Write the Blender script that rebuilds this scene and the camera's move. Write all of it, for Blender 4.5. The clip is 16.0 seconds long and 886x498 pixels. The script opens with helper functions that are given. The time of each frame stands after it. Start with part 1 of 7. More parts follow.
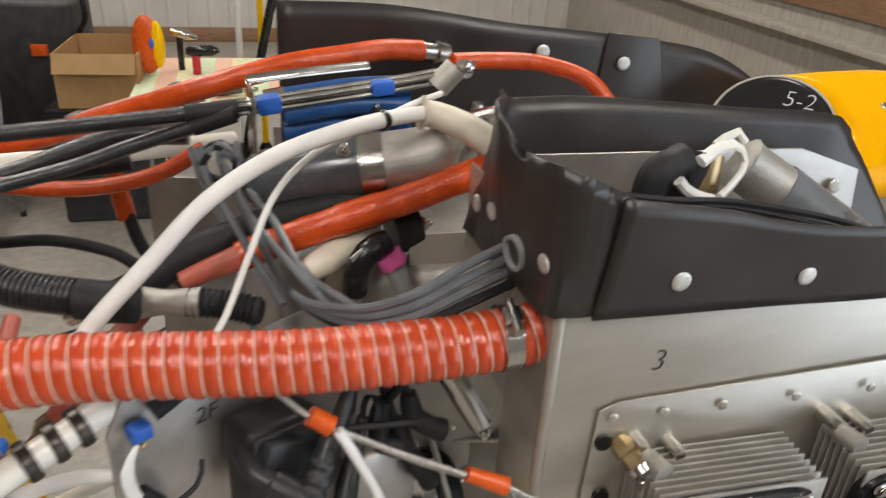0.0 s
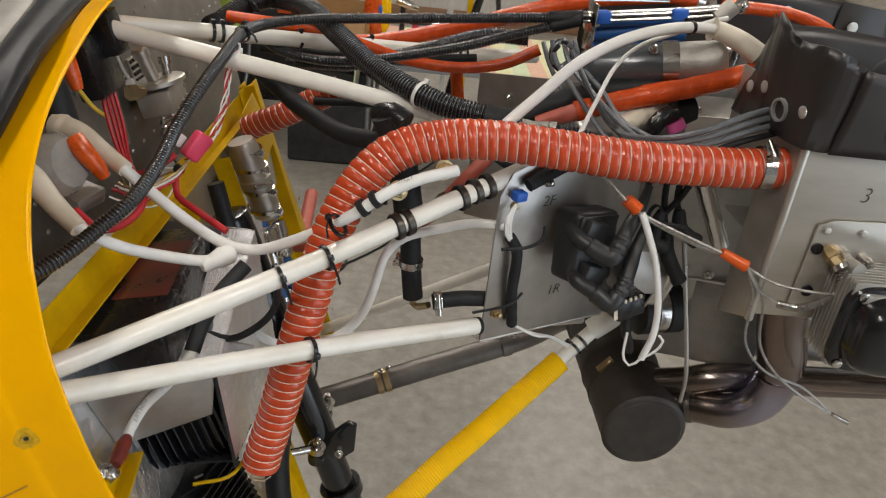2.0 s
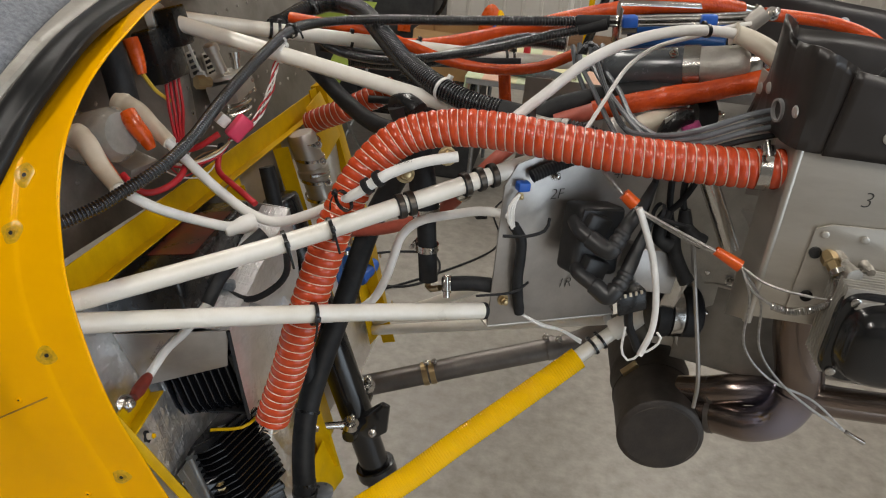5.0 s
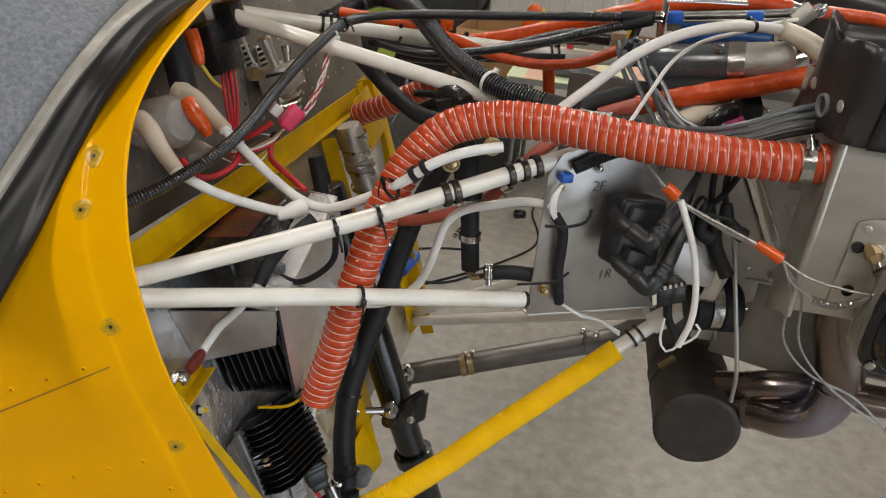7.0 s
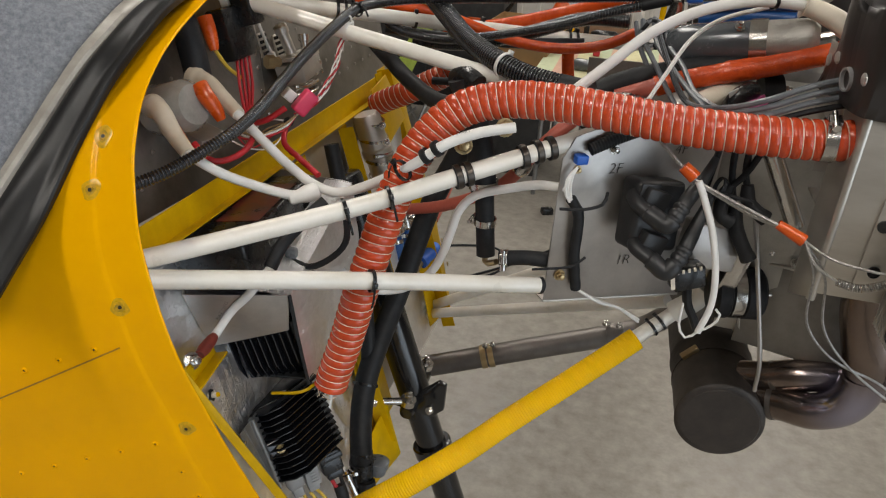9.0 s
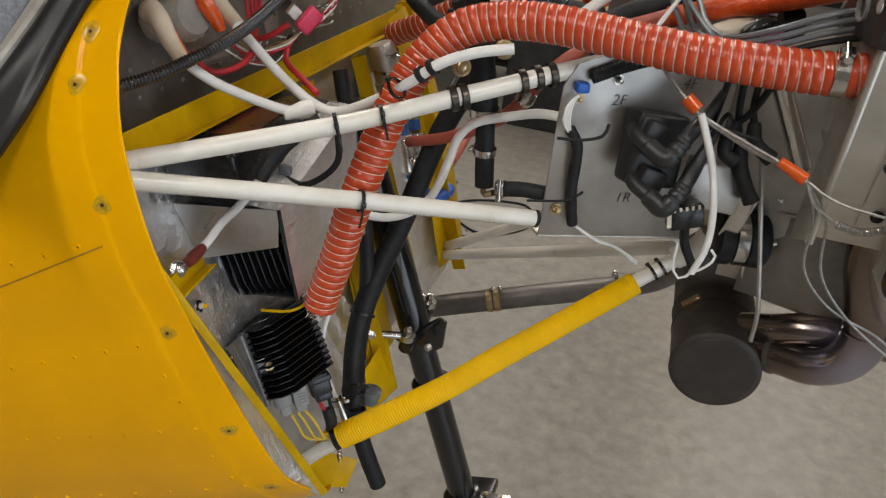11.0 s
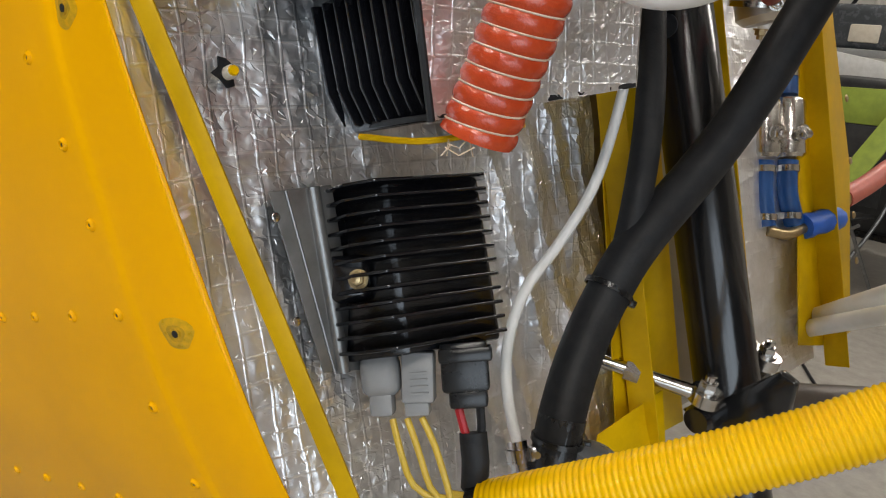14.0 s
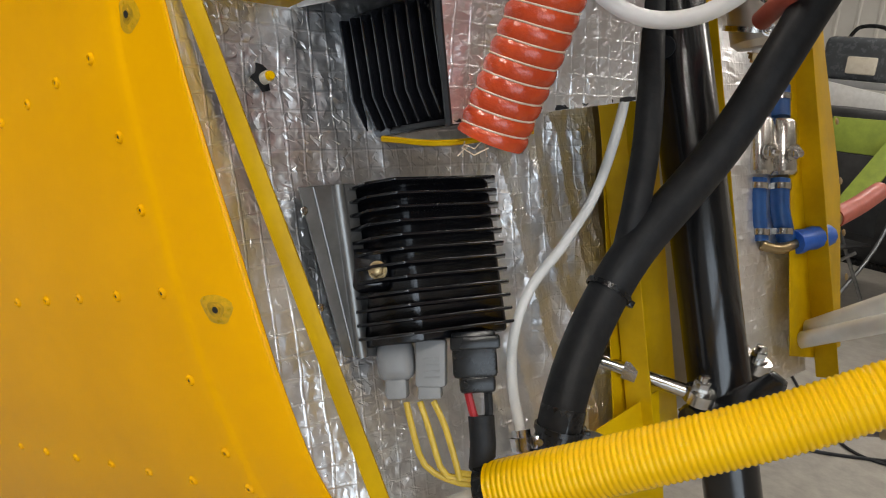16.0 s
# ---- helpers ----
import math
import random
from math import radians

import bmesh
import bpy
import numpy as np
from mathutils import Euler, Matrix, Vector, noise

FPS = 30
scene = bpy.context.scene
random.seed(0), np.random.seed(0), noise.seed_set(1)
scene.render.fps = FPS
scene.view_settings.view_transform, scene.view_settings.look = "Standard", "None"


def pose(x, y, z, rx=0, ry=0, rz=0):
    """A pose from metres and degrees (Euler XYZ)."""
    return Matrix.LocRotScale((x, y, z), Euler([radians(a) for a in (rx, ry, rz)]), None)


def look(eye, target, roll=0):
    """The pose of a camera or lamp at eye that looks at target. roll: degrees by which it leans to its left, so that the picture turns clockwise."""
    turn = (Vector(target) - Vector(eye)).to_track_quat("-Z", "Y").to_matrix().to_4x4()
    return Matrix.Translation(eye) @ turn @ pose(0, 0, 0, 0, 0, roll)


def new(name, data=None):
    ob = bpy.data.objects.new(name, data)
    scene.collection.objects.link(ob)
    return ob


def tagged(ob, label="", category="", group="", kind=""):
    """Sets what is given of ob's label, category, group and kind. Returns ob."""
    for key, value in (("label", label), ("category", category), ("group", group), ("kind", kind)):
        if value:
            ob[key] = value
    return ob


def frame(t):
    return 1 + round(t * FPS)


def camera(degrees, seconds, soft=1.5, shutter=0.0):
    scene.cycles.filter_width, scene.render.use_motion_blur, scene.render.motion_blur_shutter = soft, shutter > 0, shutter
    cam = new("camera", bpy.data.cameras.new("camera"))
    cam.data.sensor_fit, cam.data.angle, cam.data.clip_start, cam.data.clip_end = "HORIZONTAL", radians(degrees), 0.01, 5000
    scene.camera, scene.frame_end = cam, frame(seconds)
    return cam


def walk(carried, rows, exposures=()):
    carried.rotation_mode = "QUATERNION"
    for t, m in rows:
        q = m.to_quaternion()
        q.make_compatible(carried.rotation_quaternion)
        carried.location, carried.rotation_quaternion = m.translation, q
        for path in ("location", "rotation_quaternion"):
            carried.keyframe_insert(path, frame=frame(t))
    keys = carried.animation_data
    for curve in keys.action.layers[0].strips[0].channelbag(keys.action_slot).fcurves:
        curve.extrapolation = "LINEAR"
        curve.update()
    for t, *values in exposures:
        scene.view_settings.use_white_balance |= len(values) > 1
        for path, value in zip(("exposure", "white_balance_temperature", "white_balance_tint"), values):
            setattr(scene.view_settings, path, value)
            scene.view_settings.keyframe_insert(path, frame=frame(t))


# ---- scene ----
cam = camera(61.1, 16.0, soft=1.1, shutter=0.4)
METRES, EYE, TILT, LEAN, TURN = 1.7, 1.895, -26.5, -3.0, -13.5
ROWS = [
    (0.0, 0.0, 0.0, 0.0, -0.0, 0.0, 0.0),
    (0.5, -0.0367, -0.0574, -0.0321, 3.13, 0.34, -1.79),
    (1.0, -0.0983, -0.13, -0.0764, 4.75, 0.31, -3.58),
    (1.5, -0.1162, -0.1853, -0.1073, 7.14, -0.86, -5.89),
    (2.0, -0.0768, -0.2068, -0.1126, 11.05, -1.09, -8.36),
    (2.5, -0.0263, -0.2206, -0.1169, 14.27, -0.85, -9.88),
    (3.0, 0.0026, -0.2212, -0.1196, 16.45, -0.63, -10.66),
    (3.5, 0.0131, -0.2199, -0.1216, 18.08, -0.57, -11.23),
    (4.0, 0.0129, -0.2169, -0.1229, 19.17, -0.69, -11.54),
    (6.5, 0.0258, -0.2229, -0.1314, 22.37, -1.6, -12.91),
    (7.0, 0.0199, -0.2306, -0.1353, 23.38, -1.67, -13.23),
    (7.5, 0.0233, -0.2311, -0.1357, 24.22, -1.75, -13.4),
    (8.0, 0.0264, -0.2247, -0.1336, 24.79, -1.86, -13.36),
    (10.5, 0.055, -0.2019, -0.1634, 27.78, -4.08, -14.24),
    (11.0, 0.0656, -0.1927, -0.1633, 29.05, -5.84, -16.24),
    (11.5, 0.0284, -0.1333, -0.1614, 33.19, -7.26, -20.28),
    (12.0, -0.0228, -0.031, -0.1601, 40.53, -10.38, -24.16),
    (12.5, -0.0409, 0.0653, -0.2351, 49.76, -13.24, -24.74),
    (13.0, -0.0344, 0.1182, -0.3129, 54.68, -5.68, -24.63),
    (13.5, -0.0496, 0.1569, -0.3241, 56.99, -0.76, -25.58),
    (14.0, -0.0601, 0.1692, -0.3327, 58.27, -0.63, -26.1),
    (14.5, -0.0497, 0.162, -0.3391, 58.4, -0.25, -26.55),
    (15.0, -0.0394, 0.1584, -0.3401, 58.34, 0.35, -26.77),
    (15.5, -0.0374, 0.159, -0.3419, 58.34, 0.75, -26.98),
    (16.0, -0.0394, 0.1565, -0.3462, 58.19, 1.26, -27.12),
]
walk(cam, [(t, pose(0, 0, EYE, TILT, LEAN, TURN) @ pose(METRES * x, METRES * y, METRES * z, 90 + pitch, roll, yaw)) for t, x, y, z, yaw, pitch, roll in ROWS if t < 13.1] + [(13.2, look((-0.030, -0.055, 1.283), (-1.352, 1.316, 0.673), 3.3))] + [(t, pose(0, 0, EYE, TILT, LEAN, TURN) @ pose(METRES * x, METRES * y, METRES * z, 90 + pitch, roll, yaw)) for t, x, y, z, yaw, pitch, roll in ROWS if t > 13.1],
     exposures=[(0.0, 0.13), (1.0, 0.26), (2.0, -0.18), (3.0, -0.27), (8.0, -0.23), (11.0, -0.27), (12.2, -0.27), (13.2, 0.07), (16.0, 0.08)])

# ---- light: hangar ceiling lamps, built further down as fixtures; these are their lamps ----
world = bpy.data.worlds.new("daylight")
scene.world = world
world.use_nodes = True
sky = world.node_tree.nodes.new("ShaderNodeTexSky")
sky.sky_type, sky.sun_disc, sky.sun_elevation, sky.sun_rotation = "NISHITA", False, radians(35), radians(40)
world.node_tree.links.new(sky.outputs[0], world.node_tree.nodes["Background"].inputs[0])
world.node_tree.nodes["Background"].inputs[1].default_value = 0.06
LAMPS = [(-1.6, -2.2), (1.8, -2.2), (-1.6, 2.6), (1.8, 2.6), (-1.6, 6.6), (1.8, 6.6)]
POWER = {-2.2: 80, 2.6: 46, 6.6: 62}
for lx, ly in LAMPS:
    lamp = bpy.data.lights.new("strip_light", "AREA")
    lamp.shape, lamp.size, lamp.size_y, lamp.energy = "RECTANGLE", 0.35, 2.4, POWER[ly]
    lamp.color = (1.0, 0.945, 0.875)
    new("strip_light", lamp).matrix_world = pose(lx, ly, 4.34)
# added lamp: cool side light from an assumed, unseen door in the east wall
lamp = bpy.data.lights.new("assumed_door_light", "AREA")
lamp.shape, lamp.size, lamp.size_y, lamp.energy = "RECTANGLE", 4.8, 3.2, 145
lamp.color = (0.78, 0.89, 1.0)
new("assumed_door_light", lamp).matrix_world = pose(3.98, -3.0, 1.65, 90, 0, 90)


# ---- materials ----
def mat(name, color, color2=None, rough=0.5, metal=0.0, scale=25, bump=0.05, bscale=300, rvar=0.12, coat=0.0, stretch=(1, 1, 1), island=0.0, trans=0.0, sharp=(0.35, 0.65)):
    m = bpy.data.materials.new(name)
    m.use_nodes = True
    nt = m.node_tree
    p = nt.nodes["Principled BSDF"]
    tc = nt.nodes.new("ShaderNodeTexCoord")
    mp = nt.nodes.new("ShaderNodeMapping")
    mp.inputs["Scale"].default_value = stretch
    nt.links.new(tc.outputs["Object"], mp.inputs[0])
    n1 = nt.nodes.new("ShaderNodeTexNoise")
    n1.inputs["Scale"].default_value, n1.inputs["Detail"].default_value = scale, 6
    n1.inputs["Roughness"].default_value = 0.65
    nt.links.new(mp.outputs[0], n1.inputs[0])
    if color2 is None:
        color2 = tuple(min(1, c * 0.78) for c in color)
    ramp = nt.nodes.new("ShaderNodeValToRGB")
    ramp.color_ramp.elements[0].position, ramp.color_ramp.elements[1].position = sharp
    ramp.color_ramp.elements[0].color, ramp.color_ramp.elements[1].color = (*color2, 1), (*color, 1)
    nt.links.new(n1.outputs[0], ramp.inputs[0])
    out = ramp.outputs[0]
    if island:
        oi = nt.nodes.new("ShaderNodeObjectInfo")
        hs = nt.nodes.new("ShaderNodeHueSaturation")
        mr = nt.nodes.new("ShaderNodeMapRange")
        mr.inputs[3].default_value, mr.inputs[4].default_value = 1 - island, 1 + island
        nt.links.new(oi.outputs["Random"], mr.inputs[0])
        nt.links.new(mr.outputs[0], hs.inputs["Value"])
        nt.links.new(out, hs.inputs["Color"])
        out = hs.outputs[0]
    nt.links.new(out, p.inputs["Base Color"])
    n2 = nt.nodes.new("ShaderNodeTexNoise")
    n2.inputs["Scale"].default_value, n2.inputs["Detail"].default_value = bscale, 4
    nt.links.new(mp.outputs[0], n2.inputs[0])
    mr = nt.nodes.new("ShaderNodeMapRange")
    mr.inputs[3].default_value, mr.inputs[4].default_value = max(0.02, rough - rvar), min(1, rough + rvar)
    nt.links.new(n1.outputs[0], mr.inputs[0])
    nt.links.new(mr.outputs[0], p.inputs["Roughness"])
    if bump:
        b = nt.nodes.new("ShaderNodeBump")
        b.inputs["Strength"].default_value, b.inputs["Distance"].default_value = bump, 0.002
        nt.links.new(n2.outputs[0], b.inputs["Height"])
        nt.links.new(b.outputs[0], p.inputs["Normal"])
    p.inputs["Metallic"].default_value = metal
    p.inputs["Coat Weight"].default_value = coat
    p.inputs["Coat Roughness"].default_value = 0.12
    p.inputs["Transmission Weight"].default_value = trans
    return m


def foil_mat(name, color, rough, scrim=0.027):
    """Aluminium foil facing: sharp crumple creases over a faint square thread scrim."""
    m = mat(name, color, tuple(c * 0.88 for c in color), rough, 1.0, 30, 0, rvar=0.10)
    nt = m.node_tree
    p = nt.nodes["Principled BSDF"]
    tc = nt.nodes.new("ShaderNodeTexCoord")
    layers = []
    for scale, detail, stretch, gain in ((38, 2, (1, 0.6, 1.5), 0.42), (95, 1, (1.2, 1, 0.7), 0.16)):
        mp = nt.nodes.new("ShaderNodeMapping")
        mp.inputs["Scale"].default_value, mp.inputs["Rotation"].default_value = stretch, (0.4 * scale, 0.2, 0.1 * scale)
        n = nt.nodes.new("ShaderNodeTexNoise")
        n.noise_type, n.normalize = "RIDGED_MULTIFRACTAL", True
        n.inputs["Scale"].default_value, n.inputs["Detail"].default_value, n.inputs["Distortion"].default_value = scale, detail, 0.5
        nt.links.new(tc.outputs["Object"], mp.inputs[0])
        nt.links.new(mp.outputs[0], n.inputs[0])
        g = nt.nodes.new("ShaderNodeMath")
        g.operation, g.inputs[1].default_value = "MULTIPLY", gain
        nt.links.new(n.outputs[0], g.inputs[0])
        layers.append(g.outputs[0])
    for direction in ("Y", "Z"):
        wv = nt.nodes.new("ShaderNodeTexWave")
        wv.bands_direction, wv.inputs["Scale"].default_value = direction, 23
        wv.inputs["Distortion"].default_value, wv.inputs["Detail Scale"].default_value = 1.6, 0.8
        nt.links.new(tc.outputs["Object"], wv.inputs[0])
        r = nt.nodes.new("ShaderNodeMapRange")
        r.inputs[1].default_value, r.inputs[2].default_value, r.inputs[4].default_value = 0.93, 1.0, scrim
        nt.links.new(wv.outputs["Fac"], r.inputs[0])
        layers.append(r.outputs[0])
    total = layers[0]
    for extra in layers[1:]:
        a = nt.nodes.new("ShaderNodeMath")
        nt.links.new(total, a.inputs[0])
        nt.links.new(extra, a.inputs[1])
        total = a.outputs[0]
    b = nt.nodes.new("ShaderNodeBump")
    b.inputs["Strength"].default_value, b.inputs["Distance"].default_value = 1.0, 0.006
    nt.links.new(total, b.inputs["Height"])
    nt.links.new(b.outputs[0], p.inputs["Normal"])
    return m


YELLOW = mat("yellow_paint", (0.91, 0.44, 0.0003), (0.82, 0.392, 0.0003), 0.13, 0, 3, 0.03, 500, 0.05)
YELLOW.node_tree.nodes["Principled BSDF"].inputs["Specular IOR Level"].default_value = 0.13
STAIN = mat("grimy_yellow_paint", (0.60, 0.33, 0.003), (0.20, 0.135, 0.012), 0.5, 0, 210, 0.05, 300, sharp=(0.25, 0.7))
SMEAR = mat("lightly_soiled_yellow_paint", (0.87, 0.435, 0.0006), (0.52, 0.30, 0.006), 0.3, 0, 240, 0.05, 300, sharp=(0.42, 0.85))
CHIPDIRT = mat("dark_paint_chip", (0.10, 0.055, 0.012), (0.05, 0.03, 0.01), 0.7, 0, 200, 0.05)
SEAMDIRT = mat("dirt_in_a_seam", (0.36, 0.18, 0.01), (0.25, 0.12, 0.012), 0.6, 0, 40, 0.05)
# frame yellow, set darker than the skin to carry shade on the bars
YELLOW_IN = mat("shaded_yellow_frame_paint", (0.66, 0.40, 0.0008), (0.50, 0.30, 0.002), 0.36, 0, 14, 0.05, 300)
YELLOW_IN.node_tree.nodes["Principled BSDF"].inputs["Specular IOR Level"].default_value = 0.15
YPLASTIC = mat("yellow_plastic", (0.88, 0.51, 0.0003), (0.82, 0.47, 0.0003), 0.16, 0, 12, 0.02)
YPLASTIC.node_tree.nodes["Principled BSDF"].inputs["Specular IOR Level"].default_value = 0.2
WHITE = mat("white_paint", (0.79, 0.765, 0.71), (0.70, 0.665, 0.59), 0.3, 0, 16, 0.03, 260, 0.08, coat=0.3)
CREAM = mat("cream_silicone", (0.72, 0.66, 0.55), (0.62, 0.55, 0.44), 0.38, 0, 30, 0.08)
WIRE_W = mat("white_cable_jacket", (0.80, 0.79, 0.77), (0.70, 0.69, 0.66), 0.45, 0, 25, 0.05)
RED = mat("red_silicone", (0.56, 0.068, 0.018), (0.44, 0.046, 0.012), 0.17, 0, 45, 0.22, 420, 0.07)
RED.node_tree.nodes["Principled BSDF"].inputs["Specular IOR Level"].default_value = 0.6
ORANGE = mat("orange_fire_sleeve", (0.66, 0.085, 0.01), (0.50, 0.055, 0.008), 0.24, 0, 60, 0.5, 260)
ORANGE_T = mat("orange_heat_shrink", (0.70, 0.105, 0.010), (0.56, 0.075, 0.008), 0.28, 0, 40, 0.05)
PALE_RED = mat("faded_red_hose", (0.52, 0.13, 0.09), (0.42, 0.09, 0.06), 0.45, 0, 30, 0.1)
CORD = mat("tan_cord", (0.74, 0.62, 0.48), (0.60, 0.46, 0.33), 0.5, 0, 60, 0.1)
SHROUD = mat("cloudy_clear_silicone", (0.62, 0.60, 0.56), (0.45, 0.43, 0.40), 0.18, 0, 30, 0.15, trans=0.55)
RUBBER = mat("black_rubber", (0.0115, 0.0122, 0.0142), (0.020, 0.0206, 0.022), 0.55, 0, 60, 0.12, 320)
SEALBLACK = mat("black_seal_rubber", (0.008, 0.008, 0.009), (0.012, 0.012, 0.012), 0.4, 0, 30, 0.05)
SEALBLACK.node_tree.nodes["Principled BSDF"].inputs["Specular IOR Level"].default_value = 0.3
PLASTIC = mat("black_plastic", (0.0085, 0.0088, 0.0098), (0.012, 0.0122, 0.0128), 0.27, 0, 40, 0.02, 500)
BLACKMETAL = mat("black_painted_metal", (0.0075, 0.0078, 0.0088), (0.013, 0.0132, 0.014), 0.2, 0, 22, 0.04, 200, 0.08, coat=0.3)
SEALRUB = mat("baffle_seal_rubber", (0.034, 0.029, 0.027), (0.024, 0.0205, 0.019), 0.36, 0, 14, 0.02, 180, 0.06)
ALU = mat("brushed_aluminium", (0.60, 0.57, 0.52), (0.52, 0.49, 0.44), 0.42, 0.85, 9, 0.05, 160, 0.1, stretch=(1, 1, 4))
# dark mottled sheet metal; on upper_sheet the darkness stands in for shade
DARKSHEET = mat("dark_mottled_sheet", (0.30, 0.28, 0.255), (0.15, 0.138, 0.122), 0.46, 0.65, 8, 0.06, 180, 0.12)
ALU_DARK = mat("stained_aluminium", (0.50, 0.475, 0.45), (0.36, 0.34, 0.32), 0.36, 0.8, 10, 0.06, 180, 0.12)
CASTING = mat("sand_cast_aluminium", (0.50, 0.48, 0.44), (0.40, 0.38, 0.35), 0.5, 0.8, 30, 0.3, 380, 0.1)
STEEL = mat("bright_steel", (0.62, 0.60, 0.57), (0.5, 0.48, 0.45), 0.22, 1.0, 40, 0.04)
ZINC = mat("dull_zinc_plating", (0.66, 0.65, 0.62), (0.54, 0.53, 0.50), 0.42, 0.7, 60, 0.05)
DARKSTRAP = mat("dark_bronze_strap", (0.10, 0.085, 0.07), (0.05, 0.043, 0.037), 0.35, 0.8, 60, 0.05)
REDBOOT = mat("aged_red_rubber", (0.22, 0.028, 0.016), (0.13, 0.02, 0.013), 0.5, 0, 60, 0.05)
LOOM = mat("loom_plastic", (0.013, 0.0135, 0.0155), (0.016, 0.0165, 0.0185), 0.26, 0, 8, 0.0, 500, 0.03, coat=0.6)
LOOM.node_tree.nodes["Principled BSDF"].inputs["Specular IOR Level"].default_value = 0.8
MOULDED = mat("dull_moulded_plastic", (0.017, 0.0175, 0.019), (0.028, 0.0285, 0.03), 0.42, 0, 45, 0.05, 240)
BRASS = mat("gold_passivated_steel", (0.50, 0.38, 0.20), (0.40, 0.30, 0.17), 0.32, 0.9, 40, 0.04)
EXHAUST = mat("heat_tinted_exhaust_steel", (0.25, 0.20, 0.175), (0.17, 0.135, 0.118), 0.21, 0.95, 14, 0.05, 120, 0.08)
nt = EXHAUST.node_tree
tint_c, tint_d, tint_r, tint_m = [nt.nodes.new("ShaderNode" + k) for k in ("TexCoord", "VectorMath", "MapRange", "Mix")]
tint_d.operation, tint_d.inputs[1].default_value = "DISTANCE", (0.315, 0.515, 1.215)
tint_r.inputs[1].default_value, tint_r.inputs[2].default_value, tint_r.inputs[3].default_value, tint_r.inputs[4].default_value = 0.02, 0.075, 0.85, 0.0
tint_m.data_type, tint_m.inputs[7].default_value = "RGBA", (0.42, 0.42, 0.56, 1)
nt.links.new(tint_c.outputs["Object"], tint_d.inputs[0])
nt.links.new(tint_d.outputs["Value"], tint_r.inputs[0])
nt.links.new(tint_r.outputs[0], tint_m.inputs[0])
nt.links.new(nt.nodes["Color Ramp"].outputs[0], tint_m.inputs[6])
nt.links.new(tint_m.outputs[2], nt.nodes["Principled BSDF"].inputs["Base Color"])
TAILPIPE = mat("grey_tailpipe_steel", (0.21, 0.195, 0.18), (0.14, 0.125, 0.115), 0.45, 0.8, 12, 0.06, 120, 0.12)
MUFFLER = mat("matt_heat_coating", (0.027, 0.0225, 0.0195), (0.045, 0.036, 0.030), 0.58, 0.1, 40, 0.15, 300, sharp=(0.3, 0.75))
FOIL = foil_mat("foil_insulation", (0.95, 0.957, 0.98), 0.42)
SCRIMFOIL = foil_mat("scrim_faced_foil", (0.95, 0.957, 0.98), 0.42, 0.05)
FELT = mat("grey_felt", (0.26, 0.275, 0.305), (0.15, 0.16, 0.185), 0.95, 0, 160, 0.9, 420, 0.02)
GALV = mat("galvanised_sheet", (0.30, 0.30, 0.295), (0.19, 0.19, 0.188), 0.38, 0.75, 34, 0.05, sharp=(0.3, 0.7))
GREYPL = mat("grey_plastic", (0.30, 0.30, 0.30), (0.25, 0.25, 0.25), 0.5, 0, 30, 0.05)
GREYWIRE = mat("grey_ignition_lead", (0.16, 0.172, 0.19), (0.11, 0.118, 0.13), 0.3, 0, 30, 0.05)
DARKGREY = mat("dark_grey_motor_case", (0.095, 0.105, 0.115), (0.07, 0.076, 0.084), 0.26, 0.15, 20, 0.06, coat=0.3)
BLUE = mat("blue_hose", (0.015, 0.09, 0.30), (0.012, 0.065, 0.22), 0.4, 0, 40, 0.08)
BLUETIE = mat("blue_nylon", (0.02, 0.12, 0.55), (0.018, 0.10, 0.45), 0.45, 0, 40, 0.05)
PINK = mat("pink_plastic", (0.70, 0.05, 0.13), (0.6, 0.04, 0.1), 0.4, 0, 40, 0.05)
MAGENTA = mat("magenta_collar", (0.62, 0.10, 0.30), (0.5, 0.08, 0.25), 0.4, 0, 40, 0.05)
REDWIRE = mat("red_wire", (0.50, 0.02, 0.03), (0.42, 0.018, 0.025), 0.4, 0, 40, 0.05)
REDLABEL = mat("dark_red_label", (0.16, 0.03, 0.02), (0.06, 0.025, 0.02), 0.3, 0, 30, 0.03)
YELWIRE = mat("yellow_wire", (0.72, 0.50, 0.06), (0.62, 0.42, 0.05), 0.42, 0, 40, 0.05)
BRAID = mat("silver_braid", (0.50, 0.49, 0.47), (0.30, 0.29, 0.28), 0.35, 0.8, 200, 0.5, 600)
INK = mat("black_marker_ink", (0.02, 0.02, 0.02), (0.05, 0.045, 0.04), 0.6, 0, 80, 0)
WHITEINK = mat("white_marker", (0.75, 0.75, 0.75), None, 0.6, 0, 80, 0)
CONCRETE = mat("polished_concrete", (0.355, 0.328, 0.288), (0.185, 0.168, 0.143), 0.40, 0, 16, 0.25, 90, 0.15, sharp=(0.22, 0.72))
WALLSHEET = mat("beige_wall_sheet", (0.62, 0.60, 0.56), (0.56, 0.54, 0.50), 0.45, 0, 3, 0.03, 90)
WAINSCOT = mat("grey_wall_board", (0.42, 0.39, 0.34), (0.31, 0.285, 0.25), 0.6, 0, 4, 0.2, 60, stretch=(1, 6, 1))
DIMWALL = mat("fill_cutting_wall_sheet", (0.21, 0.19, 0.165), (0.17, 0.155, 0.135), 0.5, 0, 3, 0.03, 90)
WOOD = mat("brown_timber", (0.30, 0.17, 0.09), (0.20, 0.11, 0.06), 0.6, 0, 8, 0.2, 90, stretch=(1, 1, 8))
CARDBOARD = mat("brown_cardboard", (0.40, 0.24, 0.10), (0.34, 0.20, 0.085), 0.75, 0, 10, 0.1, 120)
